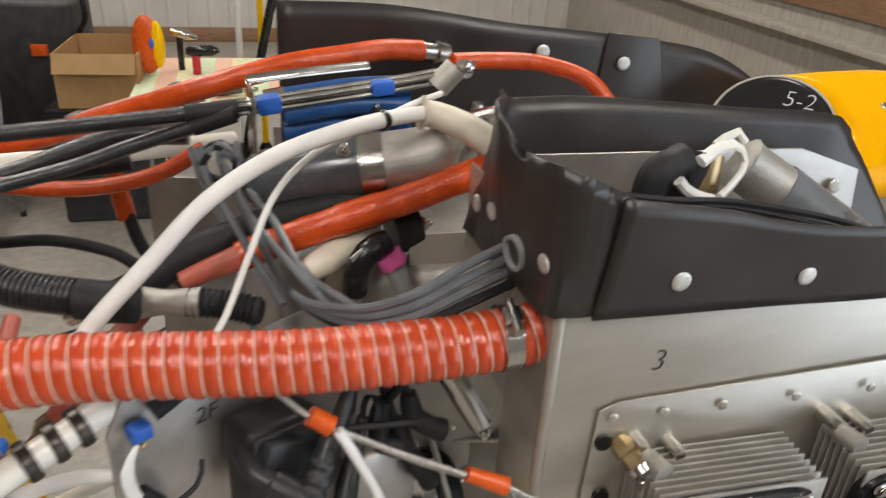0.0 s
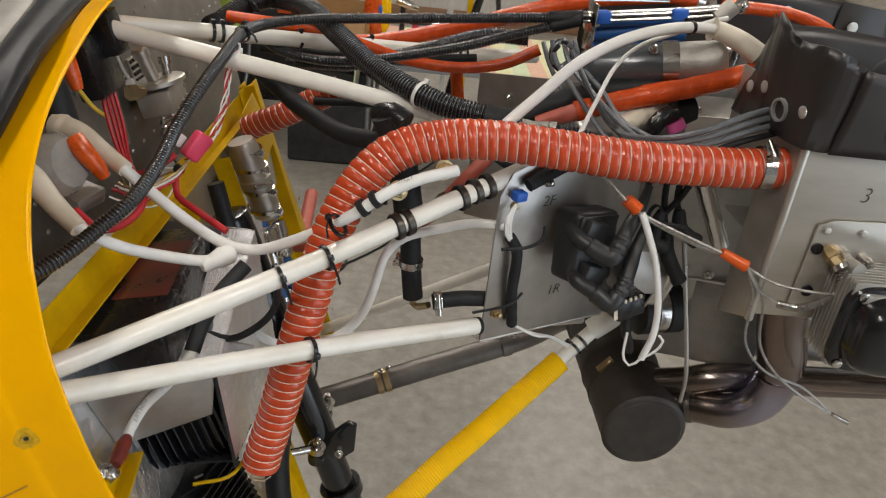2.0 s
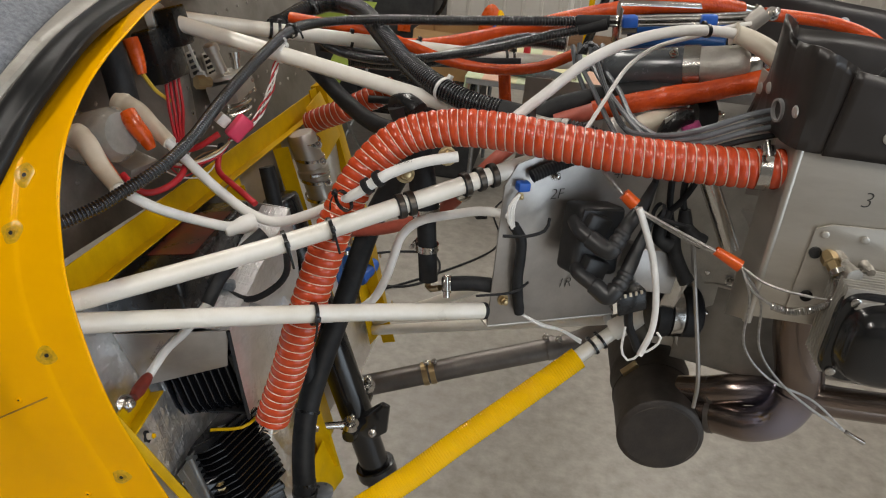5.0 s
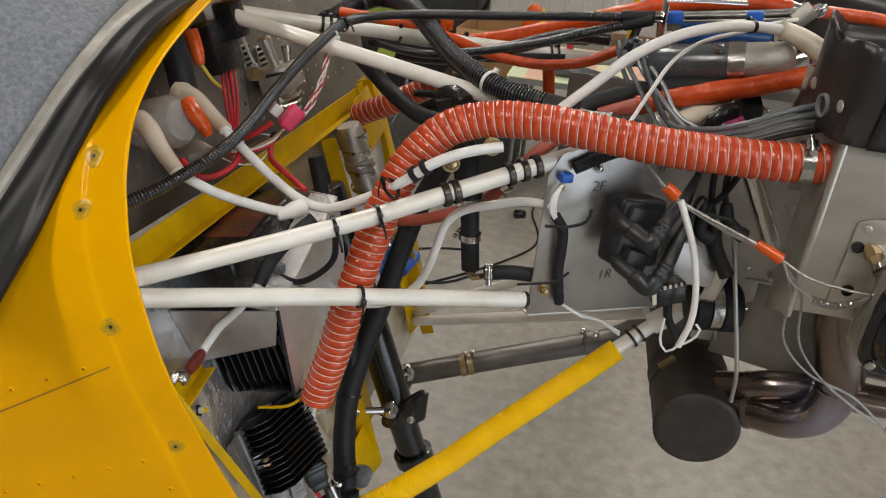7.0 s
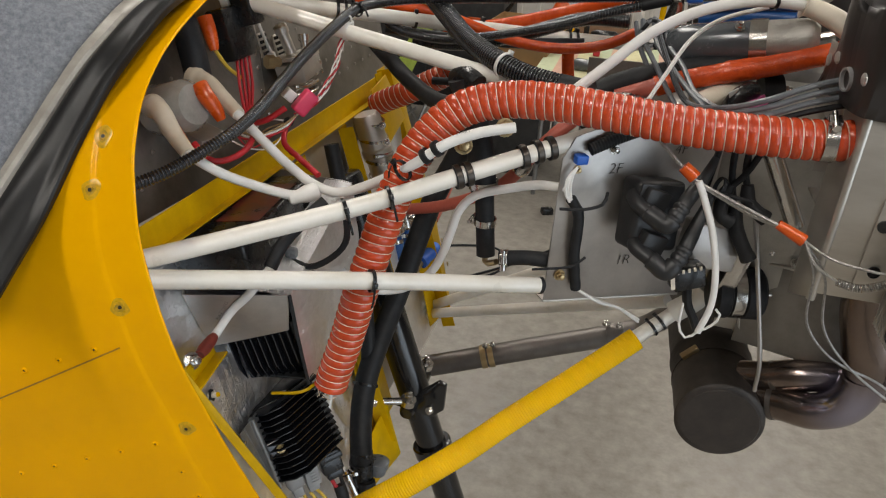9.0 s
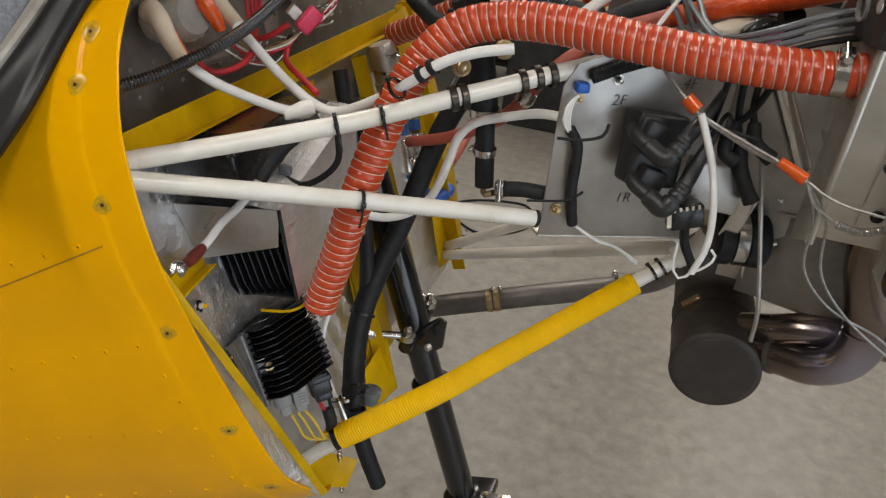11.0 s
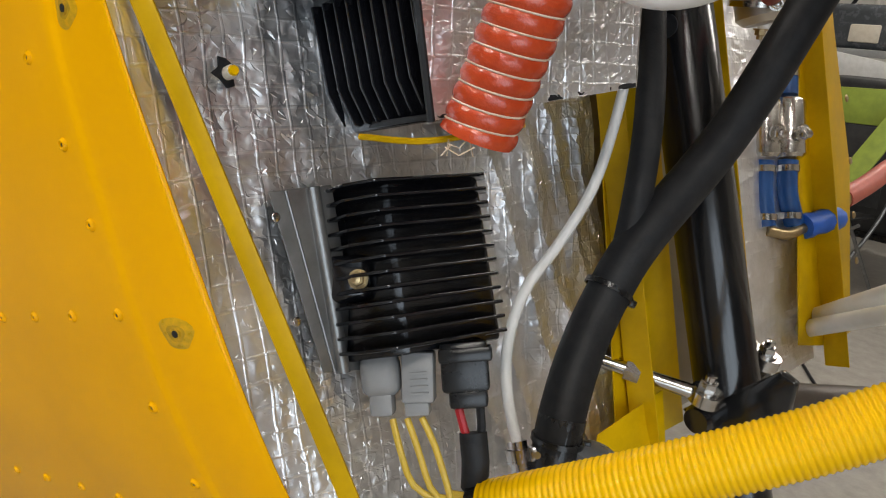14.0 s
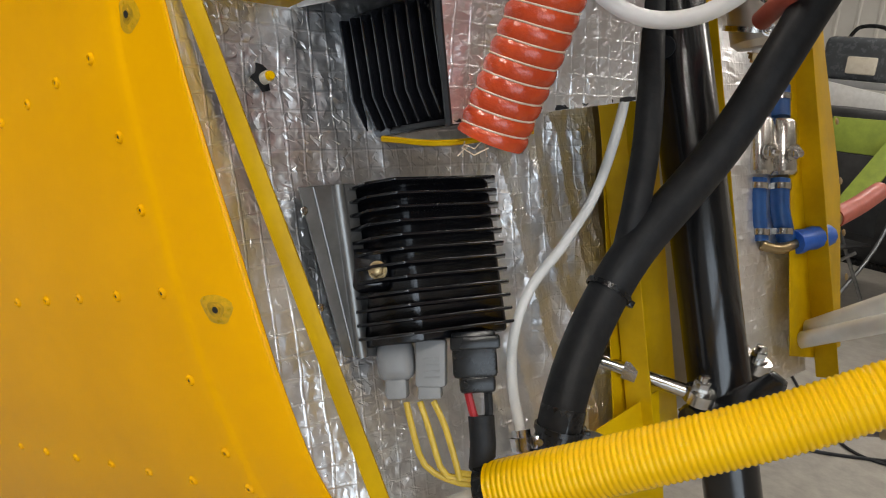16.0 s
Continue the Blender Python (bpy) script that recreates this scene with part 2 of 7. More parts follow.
LIME = mat("lime_green_fabric", (0.26, 0.33, 0.04), (0.20, 0.26, 0.03), 0.7, 0, 20, 0.2, 300)
CLOTH_G = mat("pale_green_cloth", (0.60, 0.66, 0.45), (0.52, 0.58, 0.38), 0.85, 0, 30, 0.3, 200)
CLOTH_P = mat("pale_pink_cloth", (0.72, 0.46, 0.34), (0.62, 0.38, 0.28), 0.85, 0, 30, 0.3, 200)
CLOTH_Y = mat("cream_yellow_cloth", (0.72, 0.68, 0.42), (0.64, 0.60, 0.36), 0.85, 0, 30, 0.3, 200)
CEIL = mat("white_ceiling_sheet", (0.60, 0.58, 0.54), (0.55, 0.53, 0.49), 0.6, 0, 2, 0.02)
BLACKBOX = mat("black_fabric_and_plastic", (0.012, 0.012, 0.013), (0.03, 0.03, 0.03), 0.6, 0, 12, 0.1)
for black, gloss in ((RUBBER, 0.28), (PLASTIC, 0.45)):
    black.node_tree.nodes["Principled BSDF"].inputs["Specular IOR Level"].default_value = gloss
FINBLACK = mat("black_anodised_fins", (0.0055, 0.0058, 0.0078), (0.009, 0.0094, 0.0115), 0.2, 0.1, 40, 0.03, 600, coat=0.25)
PLEXI = mat("yellowed_plexiglass_lip", (0.36, 0.34, 0.30), (0.27, 0.25, 0.22), 0.4, 0, 40, 0.1)
LAMPFACE = bpy.data.materials.new("lamp_diffuser")
LAMPFACE.use_nodes = True
LAMPFACE.node_tree.nodes["Principled BSDF"].inputs["Emission Color"].default_value = (1, 0.95, 0.86, 1)
LAMPFACE.node_tree.nodes["Principled BSDF"].inputs["Emission Strength"].default_value = 6


# ---- mesh helpers ----
V = Vector


def part(name, bm, material, parent=None, label="", smooth=True, sharp=38):
    me = bpy.data.meshes.new(name)
    bm.normal_update()
    bm.to_mesh(me)
    bm.free()
    me.materials.append(material)
    if smooth:
        me.polygons.foreach_set("use_smooth", [True] * len(me.polygons))
        me.set_sharp_from_angle(angle=radians(sharp))
    ob = new(name, me)
    if parent is not None:
        ob.parent = parent
    if label:
        ob["label"] = label
    return ob


def thing(name, label, category, group="", kind=""):
    return tagged(new(name), label, category, group, kind)


def spline(pts, step):
    """Evenly spaced points on a smooth curve through pts."""
    p = [V(q) for q in pts]
    if len(p) == 2:
        fine = [p[0].lerp(p[1], i / 40) for i in range(41)]
    else:
        q = [p[0] * 2 - p[1]] + p + [p[-1] * 2 - p[-2]]
        fine = []
        for i in range(1, len(q) - 2):
            a, b, c, d = q[i - 1:i + 3]
            for k in range(24):
                t = k / 24
                fine.append(0.5 * ((2 * b) + (c - a) * t + (2 * a - 5 * b + 4 * c - d) * t * t + (3 * b - a - 3 * c + d) * t ** 3))
        fine.append(p[-1])
    dist = [0.0]
    for a, b in zip(fine, fine[1:]):
        dist.append(dist[-1] + (b - a).length)
    total = dist[-1]
    n = max(2, int(round(total / step)) + 1)
    out, j = [], 0
    for i in range(n):
        s = total * i / (n - 1)
        while j < len(dist) - 2 and dist[j + 1] < s:
            j += 1
        f = (s - dist[j]) / max(1e-9, dist[j + 1] - dist[j])
        out.append(fine[j].lerp(fine[j + 1], min(1, max(0, f))))
    return out, total


def frames(path):
    """Tangent and two side vectors at each point, carried along without twist."""
    tang = [(path[min(i + 1, len(path) - 1)] - path[max(i - 1, 0)]).normalized() for i in range(len(path))]
    side = tang[0].orthogonal().normalized()
    res = []
    for t in tang:
        side = (side - t * side.dot(t)).normalized()
        res.append((t, side, t.cross(side)))
    return res


def sweep(bm, pts, r, seg=10, step=0.01, rfun=None, caps=True, flat=1.0):
    """A round tube along pts; rfun(s, total) scales the radius at distance s."""
    path, total = spline(pts, step)
    fr = frames(path)
    rings, s = [], 0.0
    for i, (c, (t, u, w)) in enumerate(zip(path, fr)):
        if i:
            s += (c - path[i - 1]).length
        rr = r * (rfun(s, total) if rfun else 1)
        rings.append([bm.verts.new(c + (u * math.cos(a) + w * (math.sin(a) * flat)) * rr) for a in [2 * math.pi * k / seg for k in range(seg)]])
    for a, b in zip(rings, rings[1:]):
        for k in range(seg):
            bm.faces.new((a[k], a[(k + 1) % seg], b[(k + 1) % seg], b[k]))
    if caps:
        bm.faces.new(rings[0][::-1])
        bm.faces.new(rings[-1])
    return bm


def tube(name, pts, r, material, parent=None, label="", seg=10, step=0.01, rfun=None, caps=True, flat=1.0):
    return part(name, sweep(bmesh.new(), pts, r, seg, step, rfun, caps, flat), material, parent, label, sharp=75 if rfun else 38)


def convoluted(pitch, depth):
    """Corrugated loom: round crests with narrow grooves."""
    return lambda s, total: 1 - depth * (0.5 - 0.5 * math.cos(2 * math.pi * s / pitch)) ** 1.25


def box(bm, size, m=None, bevel=0.0, seg=2):
    g = bmesh.ops.create_cube(bm, size=1.0)
    vs = g["verts"]
    bmesh.ops.scale(bm, vec=size, verts=vs)
    if bevel:
        es = list({e for v in vs for e in v.link_edges})
        r = bmesh.ops.bevel(bm, geom=es, offset=bevel, segments=seg, affect="EDGES", profile=0.5)
        vs = list({v for f in r["faces"] for v in f.verts} | {v for v in vs if v.is_valid})
    if m is not None:
        bmesh.ops.transform(bm, matrix=m, verts=vs)
    return bm


def boxpart(name, size, m, material, parent=None, label="", bevel=0.002, seg=2):
    return part(name, box(bmesh.new(), size, m, bevel, seg), material, parent, label)


def lathe(bm, profile, a, b, seg=24):
    """Profile of (distance along a to b in 0..1, radius), turned round the line a-b."""
    a, b = V(a), V(b)
    t = (b - a).normalized()
    u = t.orthogonal().normalized()
    w = t.cross(u)
    rings = []
    for f, r in profile:
        c = a.lerp(b, f)
        rings.append([bm.verts.new(c + (u * math.cos(k) + w * math.sin(k)) * max(r, 1e-5)) for k in [2 * math.pi * i / seg for i in range(seg)]])
    for p, q in zip(rings, rings[1:]):
        for k in range(seg):
            bm.faces.new((p[k], p[(k + 1) % seg], q[(k + 1) % seg], q[k]))
    bm.faces.new(rings[0][::-1])
    bm.faces.new(rings[-1])
    return bm


def turned(name, profile, a, b, material, parent=None, label="", seg=24):
    return part(name, lathe(bmesh.new(), profile, a, b, seg), material, parent, label)


def plate(bm, corners, thick, bevel=0.0):
    """A sheet with the given outline, thickened behind its face."""
    vs = [bm.verts.new(V(c)) for c in corners]
    f = bm.faces.new(vs)
    f.normal_update()
    n = f.normal.copy()
    back = [bm.verts.new(v.co - n * thick) for v in vs]
    bm.faces.new(back[::-1])
    k = len(vs)
    for i in range(k):
        bm.faces.new((vs[(i + 1) % k], vs[i], back[i], back[(i + 1) % k]))
    if bevel:
        bmesh.ops.bevel(bm, geom=[e for e in bm.edges], offset=bevel, segments=2, affect="EDGES", profile=0.5)
    return bm


def platepart(name, corners, thick, material, parent=None, label="", bevel=0.0008):
    return part(name, plate(bmesh.new(), corners, thick, bevel), material, parent, label)


def basis(origin, x, y):
    """A pose at origin with its x axis along x and its y axis near y."""
    x = V(x).normalized()
    z = x.cross(V(y)).normalized()
    y = z.cross(x)
    return Matrix.Translation(origin) @ Matrix((x, y, z)).transposed().to_4x4()


def bolt(name, place, normal, r, material=None, parent=None, label=""):
    """A hex head on a washer."""
    a, n = V(place), V(normal).normalized()
    bm = bmesh.new()
    lathe(bm, [(0, r * 1.3), (1, r * 1.3)], a, a + n * r * 0.3, 16)
    lathe(bm, [(0, r), (0.85, r), (1, r * 0.85)], a + n * r * 0.3, a + n * r * 1.2, 6)
    lathe(bm, [(0, r * 0.6), (0.9, r * 0.6), (1, r * 0.45)], a + n * r * 1.2, a + n * r * 1.9, 10)
    return part(name, bm, material or STEEL, parent, label)


def screw(name, place, normal, r, material=None, parent=None, slot=True):
    """A domed screw head with a slot."""
    a, n = V(place), V(normal).normalized()
    bm = bmesh.new()
    lathe(bm, [(0, r), (0.5, r), (0.85, r * 0.86), (1, r * 0.6)], a, a + n * r * 0.30, 20)
    if slot:
        u = n.orthogonal().normalized()
        box(bm, (r * 1.5, r * 0.22, r * 0.06), basis(a + n * r * 0.30, u, n.cross(u)))
    return part(name, bm, material or STEEL, parent)


def ring(bm, centre, axis, r, wide, thick, seg=28):
    """A band round an axis."""
    c, t = V(centre), V(axis).normalized()
    u = t.orthogonal().normalized()
    w = t.cross(u)
    prof = [(-wide / 2, r), (-wide / 2, r + thick), (wide / 2, r + thick), (wide / 2, r)]
    rings = []
    for k in range(seg):
        d = u * math.cos(2 * math.pi * k / seg) + w * math.sin(2 * math.pi * k / seg)
        rings.append([bm.verts.new(c + t * x + d * y) for x, y in prof])
    for i in range(seg):
        a, b = rings[i], rings[(i + 1) % seg]
        for k in range(4):
            bm.faces.new((a[k], b[k], b[(k + 1) % 4], a[(k + 1) % 4]))
    return bm


def zip_tie(place, axis, r, material=None, label="black nylon cable tie pulled tight round the tubes", turn=0.0, tail=0.03):
    """A cable tie: band, square head and cut tail."""
    ob = thing("cable_tie", label, "cable tie", "cable ties")
    c, t = V(place), V(axis).normalized()
    u = Matrix.Rotation(turn, 3, t) @ t.orthogonal().normalized()
    w = t.cross(u)
    part("band", ring(bmesh.new(), c, t, r, 0.0045, 0.0014), material or PLASTIC, ob)
    boxpart("head", (0.007, 0.006, 0.006), basis(c + u * (r + 0.003), w, u), material or PLASTIC, ob, bevel=0.0008)
    if tail:
        tube("tail", [c + u * (r + 0.003) + w * 0.003, c + u * (r + 0.005) + w * (tail * 0.6), c + u * (r + 0.002) + w * tail], 0.0016, material or PLASTIC, ob, seg=5, flat=0.5)
    return ob


def hose_clamp(place, axis, r, wide=0.011, turn=0.0, parent=None, material=None):
    """A worm-drive clamp: slotted band, screw housing and screw."""
    ob = parent or thing("hose_clamp", "steel worm-drive clamp round a hose end", "clamp", "hose clamps")
    c, t = V(place), V(axis).normalized()
    u = Matrix.Rotation(turn, 3, t) @ t.orthogonal().normalized()
    w = t.cross(u)
    bm = ring(bmesh.new(), c, t, r, wide, 0.0012)
    for side in (-1, 1):
        ring(bm, c + t * (wide * 0.42 * side), t, r, wide * 0.16, 0.0016)
    part("band", bm, material or STEEL, ob, "slotted steel band")
    boxpart("housing", (wide * 1.1, 0.014, 0.007), basis(c + u * (r + 0.004), t, w), material or STEEL, ob, bevel=0.0015)
    turned("screw", [(0, 0.0045), (0.3, 0.0045), (0.32, 0.003), (1, 0.003)], c + u * (r + 0.006) + w * 0.016, c + u * (r + 0.006) - w * 0.012, material or STEEL, ob, seg=10)
    return ob


# ---- the hangar ----
def slab(name, size, m, material, label, category):
    return tagged(boxpart(name, size, m, material, bevel=0), label, category, kind="structure")


slab("floor", (16, 22, 0.1), pose(0, 1, -0.05), CONCRETE, "bare polished concrete hangar floor with stains", "floor")
slab("ceiling", (16, 22, 0.1), pose(0, 1, 4.75), CEIL, "white sheet ceiling of the hangar", "ceiling")
# unseen walls that close the hangar, coloured dark to cut side fill
for nm, size, m in (("wall_south", (16, 0.12, 4.8), pose(0, -6.0, 2.35)), ("wall_west", (0.12, 22, 4.8), pose(-6.5, 1, 2.35))):
    slab(nm, size, m, DIMWALL, "unseen brown sheet wall of the hangar, dark to cut fill light", "wall")


def ribbed_wall(name, x0, x1, y, z0, z1, material, label):
    """Steel wall sheet with raised ribs every 0.23 m."""
    bm = bmesh.new()
    prof, x = [], x0
    while x < x1:
        prof += [(x, 0), (x + 0.18, 0), (x + 0.19, -0.014), (x + 0.22, -0.014), (x + 0.23, 0)]
        x += 0.23
    low = [bm.verts.new((px, y + py, z0)) for px, py in prof]
    high = [bm.verts.new((px, y + py, z1)) for px, py in prof]
    for i in range(len(prof) - 1):
        bm.faces.new((low[i], low[i + 1], high[i + 1], high[i]))
    box(bm, (x1 - x0, 0.08, z1 - z0), pose((x0 + x1) / 2, y + 0.06, (z0 + z1) / 2))
    return tagged(part(name, bm, material, smooth=False), label, "wall", kind="structure")


ribbed_wall("wall_north", -6.4, 4.0, 9.4, 0.0, 4.7, WALLSHEET, "beige ribbed steel sheet wall")
tagged(boxpart("baseboard", (10.4, 0.05, 0.16), pose(-1.2, 9.35, 0.08), WOOD, bevel=0.005), "brown timber skirting along the steel wall", "baseboard", kind="structure")
# the gap for the added side lamp is assumed, not a known door
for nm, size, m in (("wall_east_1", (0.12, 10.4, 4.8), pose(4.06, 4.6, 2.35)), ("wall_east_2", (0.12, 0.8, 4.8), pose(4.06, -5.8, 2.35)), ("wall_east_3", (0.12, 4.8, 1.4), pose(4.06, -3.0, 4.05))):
    slab(nm, size, m, WAINSCOT, "grey boarded wall of the hangar beside an assumed, unseen door gap", "wall")
tagged(boxpart("ledge", (0.16, 10.2, 0.05), pose(3.93, 4.6, 1.0), WAINSCOT, bevel=0.006), "grey timber ledge along the wall", "ledge", kind="structure")
tagged(boxpart("trim", (0.03, 10.2, 0.9), pose(3.97, 4.6, 1.62), WOOD, bevel=0.004), "brown timber boarding above the ledge", "trim", kind="structure")

for lx, ly in LAMPS:
    fx = thing("ceiling_light", "long white strip light fixture on the ceiling", "ceiling light", "strip lights")
    boxpart("housing", (0.42, 2.5, 0.30), pose(lx, ly, 4.55), CEIL, fx, bevel=0.01)
    boxpart("diffuser", (0.35, 2.4, 0.02), pose(lx, ly, 4.38), LAMPFACE, fx, bevel=0.004)

# ---- things on the hangar floor, behind the aircraft ----
bench = thing("folding_table", "folding table covered with a striped cloth", "table")
boxpart("tabletop", (1.5, 1.0, 0.035), pose(0.13, 4.40, 0.775), GREYPL, bench, bevel=0.006)
for k in range(15):
    boxpart("cloth_stripe", (0.1005, 1.02, 0.006), pose(-0.57 + 0.1 * k, 4.40, 0.797), (CLOTH_G, CLOTH_P, CLOTH_Y)[k % 3], bench, "striped green and pink cloth", bevel=0)
for k in range(10):
    boxpart("cloth_drop", (0.006, 0.103, 0.26), pose(-0.626, 3.937 + 0.103 * k, 0.67, 0, 6, 0), (CLOTH_G, CLOTH_Y, CLOTH_P)[k % 3], bench, "striped green and pink cloth", bevel=0)
for sx in (-0.55, 0.8):
    for sy in (4.0, 4.8):
        tube("leg", [(sx, sy, 0), (sx, sy, 0.79)], 0.014, GALV, bench, seg=8)


def carton(m, a, b, h):
    """An open cardboard box with four standing walls."""
    ob = thing("cardboard_box", "open brown cardboard box on a black crate", "box")
    for sx, sy, mm in ((a, 0.006, (0, -b / 2)), (a, 0.006, (0, b / 2)), (0.006, b, (-a / 2, 0)), (0.006, b, (a / 2, 0))):
        boxpart("side", (sx, sy, h), m @ pose(mm[0], mm[1], h / 2), CARDBOARD, ob, bevel=0)
    boxpart("bottom", (a, b, 0.006), m @ pose(0, 0, 0.003), CARDBOARD, ob, bevel=0)
    for k, (fx, fy, rx, ry) in enumerate(((0, -b / 2 - 0.05, 0, 0), (a / 2 + 0.03, 0, 0, 0))):
        if k == 0:
            boxpart("flap", (a * 0.98, 0.11, 0.005), m @ pose(0, -b / 2 - 0.03, h - 0.045, 62), CARDBOARD, ob, bevel=0)
    return ob


carton(pose(-0.80, 4.58, 0.662, 0, 0, -3), 0.42, 0.55, 0.29)
crate = thing("storage_crate", "black storage crate under the cardboard box", "crate")
boxpart("body", (0.5, 0.6, 0.62), pose(-0.83, 4.58, 0.31), BLACKBOX, crate, bevel=0.02, seg=3)
boxpart("lid", (0.53, 0.63, 0.04), pose(-0.83, 4.58, 0.64), PLASTIC, crate, bevel=0.01)
bag = thing("snack_bag", "orange and yellow foil bag standing on the table", "bag")
for nm, cx, cz, mt in (("front", 0.0, 0.0, ORANGE_T), ("stripe", 0.055, 0.0, YPLASTIC), ("badge", 0.03, 0.01, BLUETIE)):
    bm = bmesh.new()
    bmesh.ops.create_uvsphere(bm, u_segments=16, v_segments=10, radius=1)
    bmesh.ops.scale(bm, vec=(0.075, 0.03, 0.16) if nm == "front" else ((0.04, 0.033, 0.13) if nm == "stripe" else (0.025, 0.036, 0.045)), verts=bm.verts)
    bmesh.ops.translate(bm, vec=(-0.56 + cx, 4.45, 0.975 + cz), verts=bm.verts)
    part(nm, bm, mt, bag)
tool = thing("power_tool", "dark grey power tool lying on the table", "tool")
turned("body", [(0, 0.02), (0.1, 0.035), (0.7, 0.035), (1, 0.02)], (-0.43, 4.05, 0.836), (-0.06, 4.02, 0.836), DARKGREY, tool)
turned("nose", [(0, 0.02), (1, 0.012)], (-0.06, 4.02, 0.836), (0.02, 4.01, 0.836), STEEL, tool)
drill = thing("cordless_drill", "red and black cordless drill on the table", "tool")
turned("body", [(0, 0.02), (0.15, 0.032), (0.8, 0.03), (1, 0.012)], (-0.36, 4.5, 0.93), (-0.18, 4.47, 0.94), PLASTIC, drill)
boxpart("grip", (0.045, 0.035, 0.11), pose(-0.31, 4.49, 0.855), REDWIRE, drill, bevel=0.01)
tank = thing("spray_gun", "black spray gun with a chrome head", "tool")
turned("head", [(0, 0.02), (0.5, 0.03), (1, 0.012)], (-0.44, 4.6, 1.02), (-0.30, 4.57, 0.99), STEEL, tank)
boxpart("grip", (0.035, 0.03, 0.2), pose(-0.40, 4.6, 0.90), PLASTIC, tank, bevel=0.008)

for px, mt, lab in ((-0.088, WIRE_W, "white pole standing upright behind the table"), (0.06, YPLASTIC, "yellow pole standing behind the table")):
    p = thing("pole", lab, "pole", "poles")
    tube("shaft", [(px, 5.4, 0), (px + 0.02, 5.45, 2.2)], 0.022, mt, p, seg=10)
    turned("foot", [(0, 0.05), (0.5, 0.05), (1, 0.026)], (px, 5.4, 0), (px, 5.4, 0.08), PLASTIC, p)
gun = thing("floor_stand", "black tubular stand on the hangar floor", "stand")
tube("tube", [(-0.10, 5.1, 0), (0.04, 5.1, 0.7), (0.24, 5.1, 1.5)], 0.03, PLASTIC, gun)
tube("brace", [(0.34, 5.1, 0), (0.28, 5.1, 0.7), (0.20, 5.1, 1.3)], 0.018, PLASTIC, gun)
boxpart("foot", (0.6, 0.06, 0.03), pose(0.12, 5.1, 0.015), PLASTIC, gun, bevel=0.005)

cart = thing("equipment_cart", "black equipment cart with an orange tag", "cart")
boxpart("cabinet", (1.1, 0.6, 0.88), pose(-1.55, 5.15, 0.685), BLACKBOX, cart, bevel=0.03, seg=3)
boxpart("tag", (0.09, 0.012, 0.07), pose(-1.2, 4.84, 0.86), ORANGE_T, cart, "orange tag", bevel=0.003)
boxpart("frame", (1.0, 0.5, 0.05), pose(-1.55, 5.15, 0.22), PLASTIC, cart, bevel=0.01)
tube("handle", [(-1.02, 4.9, 0.9), (-0.93, 4.86, 1.05), (-0.95, 4.86, 1.25)], 0.016, PLASTIC, cart)
for sx in (-2.0, -1.1):
    for sy in (4.95, 5.35):
        turned("wheel", [(0, 0.05), (0.1, 0.09), (0.9, 0.09), (1, 0.05)], (sx - 0.02, sy, 0.1), (sx + 0.03, sy, 0.1), RUBBER, cart)
def camp_chair():
    """Folding chair seen from its front: green head band, black sling, green arm straps, crossed thin legs."""
    ob = thing("camp_chair", "lime green and black folding camp chair", "chair")
    platepart("head_band", [(-1.76, 4.40, 0.90), (-1.42, 4.40, 0.91), (-1.42, 4.43, 1.10), (-1.76, 4.43, 1.085)], 0.014, LIME, ob, "lime green head band", bevel=0.004)
    platepart("backrest", [(-1.74, 4.385, 0.48), (-1.40, 4.385, 0.48), (-1.42, 4.40, 0.90), (-1.75, 4.40, 0.895)], 0.012, BLACKBOX, ob, "black fabric back", bevel=0.003)
    platepart("seat", [(-1.78, 3.95, 0.47), (-1.40, 3.95, 0.47), (-1.40, 4.39, 0.44), (-1.78, 4.39, 0.44)], 0.014, BLACKBOX, ob, "black fabric seat", bevel=0.004)
    for x0, x1 in ((-1.34, -1.49), (-1.80, -1.86)):
        platepart("arm_strap", [(x1 - 0.06, 4.05, 0.60), (x1 + 0.06, 4.05, 0.60), (x0 + 0.06, 4.36, 1.08), (x0 - 0.06, 4.36, 1.08)], 0.012, LIME, ob, "lime green arm strap", bevel=0.003)
        tube("post", [(x0, 4.44, 1.10), (x0 - 0.02, 4.40, 0.5), (x1, 4.10, 0.02)], 0.011, GALV, ob, seg=8)
        tube("leg", [(x1, 4.02, 0.62), (x0, 4.42, 0.02)], 0.010, GALV, ob, seg=8)
        turned("foot", [(0, 0.018), (1, 0.015)], (x1, 4.10, 0.0), (x1, 4.10, 0.03), PLASTIC, ob, seg=10)
        turned("foot", [(0, 0.018), (1, 0.015)], (x0, 4.42, 0.0), (x0, 4.42, 0.03), PLASTIC, ob, seg=10)
    for a, b in (((-1.84, 4.08, 0.03), (-1.36, 4.06, 0.44)), ((-1.50, 4.08, 0.03), (-1.80, 4.06, 0.44))):
        tube("brace", [a, b], 0.009, GALV, ob, seg=8)
    return ob


camp_chair()
far_table = thing("workbench", "grey workbench with a white cloth along the wall", "workbench")
boxpart("top", (1.5, 0.7, 0.05), pose(-2.05, 6.0, 1.27), GREYPL, far_table, bevel=0.008)
for sx in (-2.7, -1.4):
    for sy in (5.75, 6.25):
        boxpart("leg", (0.05, 0.05, 1.25), pose(sx, sy, 0.625), GREYPL, far_table, bevel=0.004)
boxpart("cloth", (0.55, 0.012, 0.16), pose(-2.10, 5.64, 1.165, 0, 8, 0), WIRE_W, far_table, "white cloth", bevel=0.004)
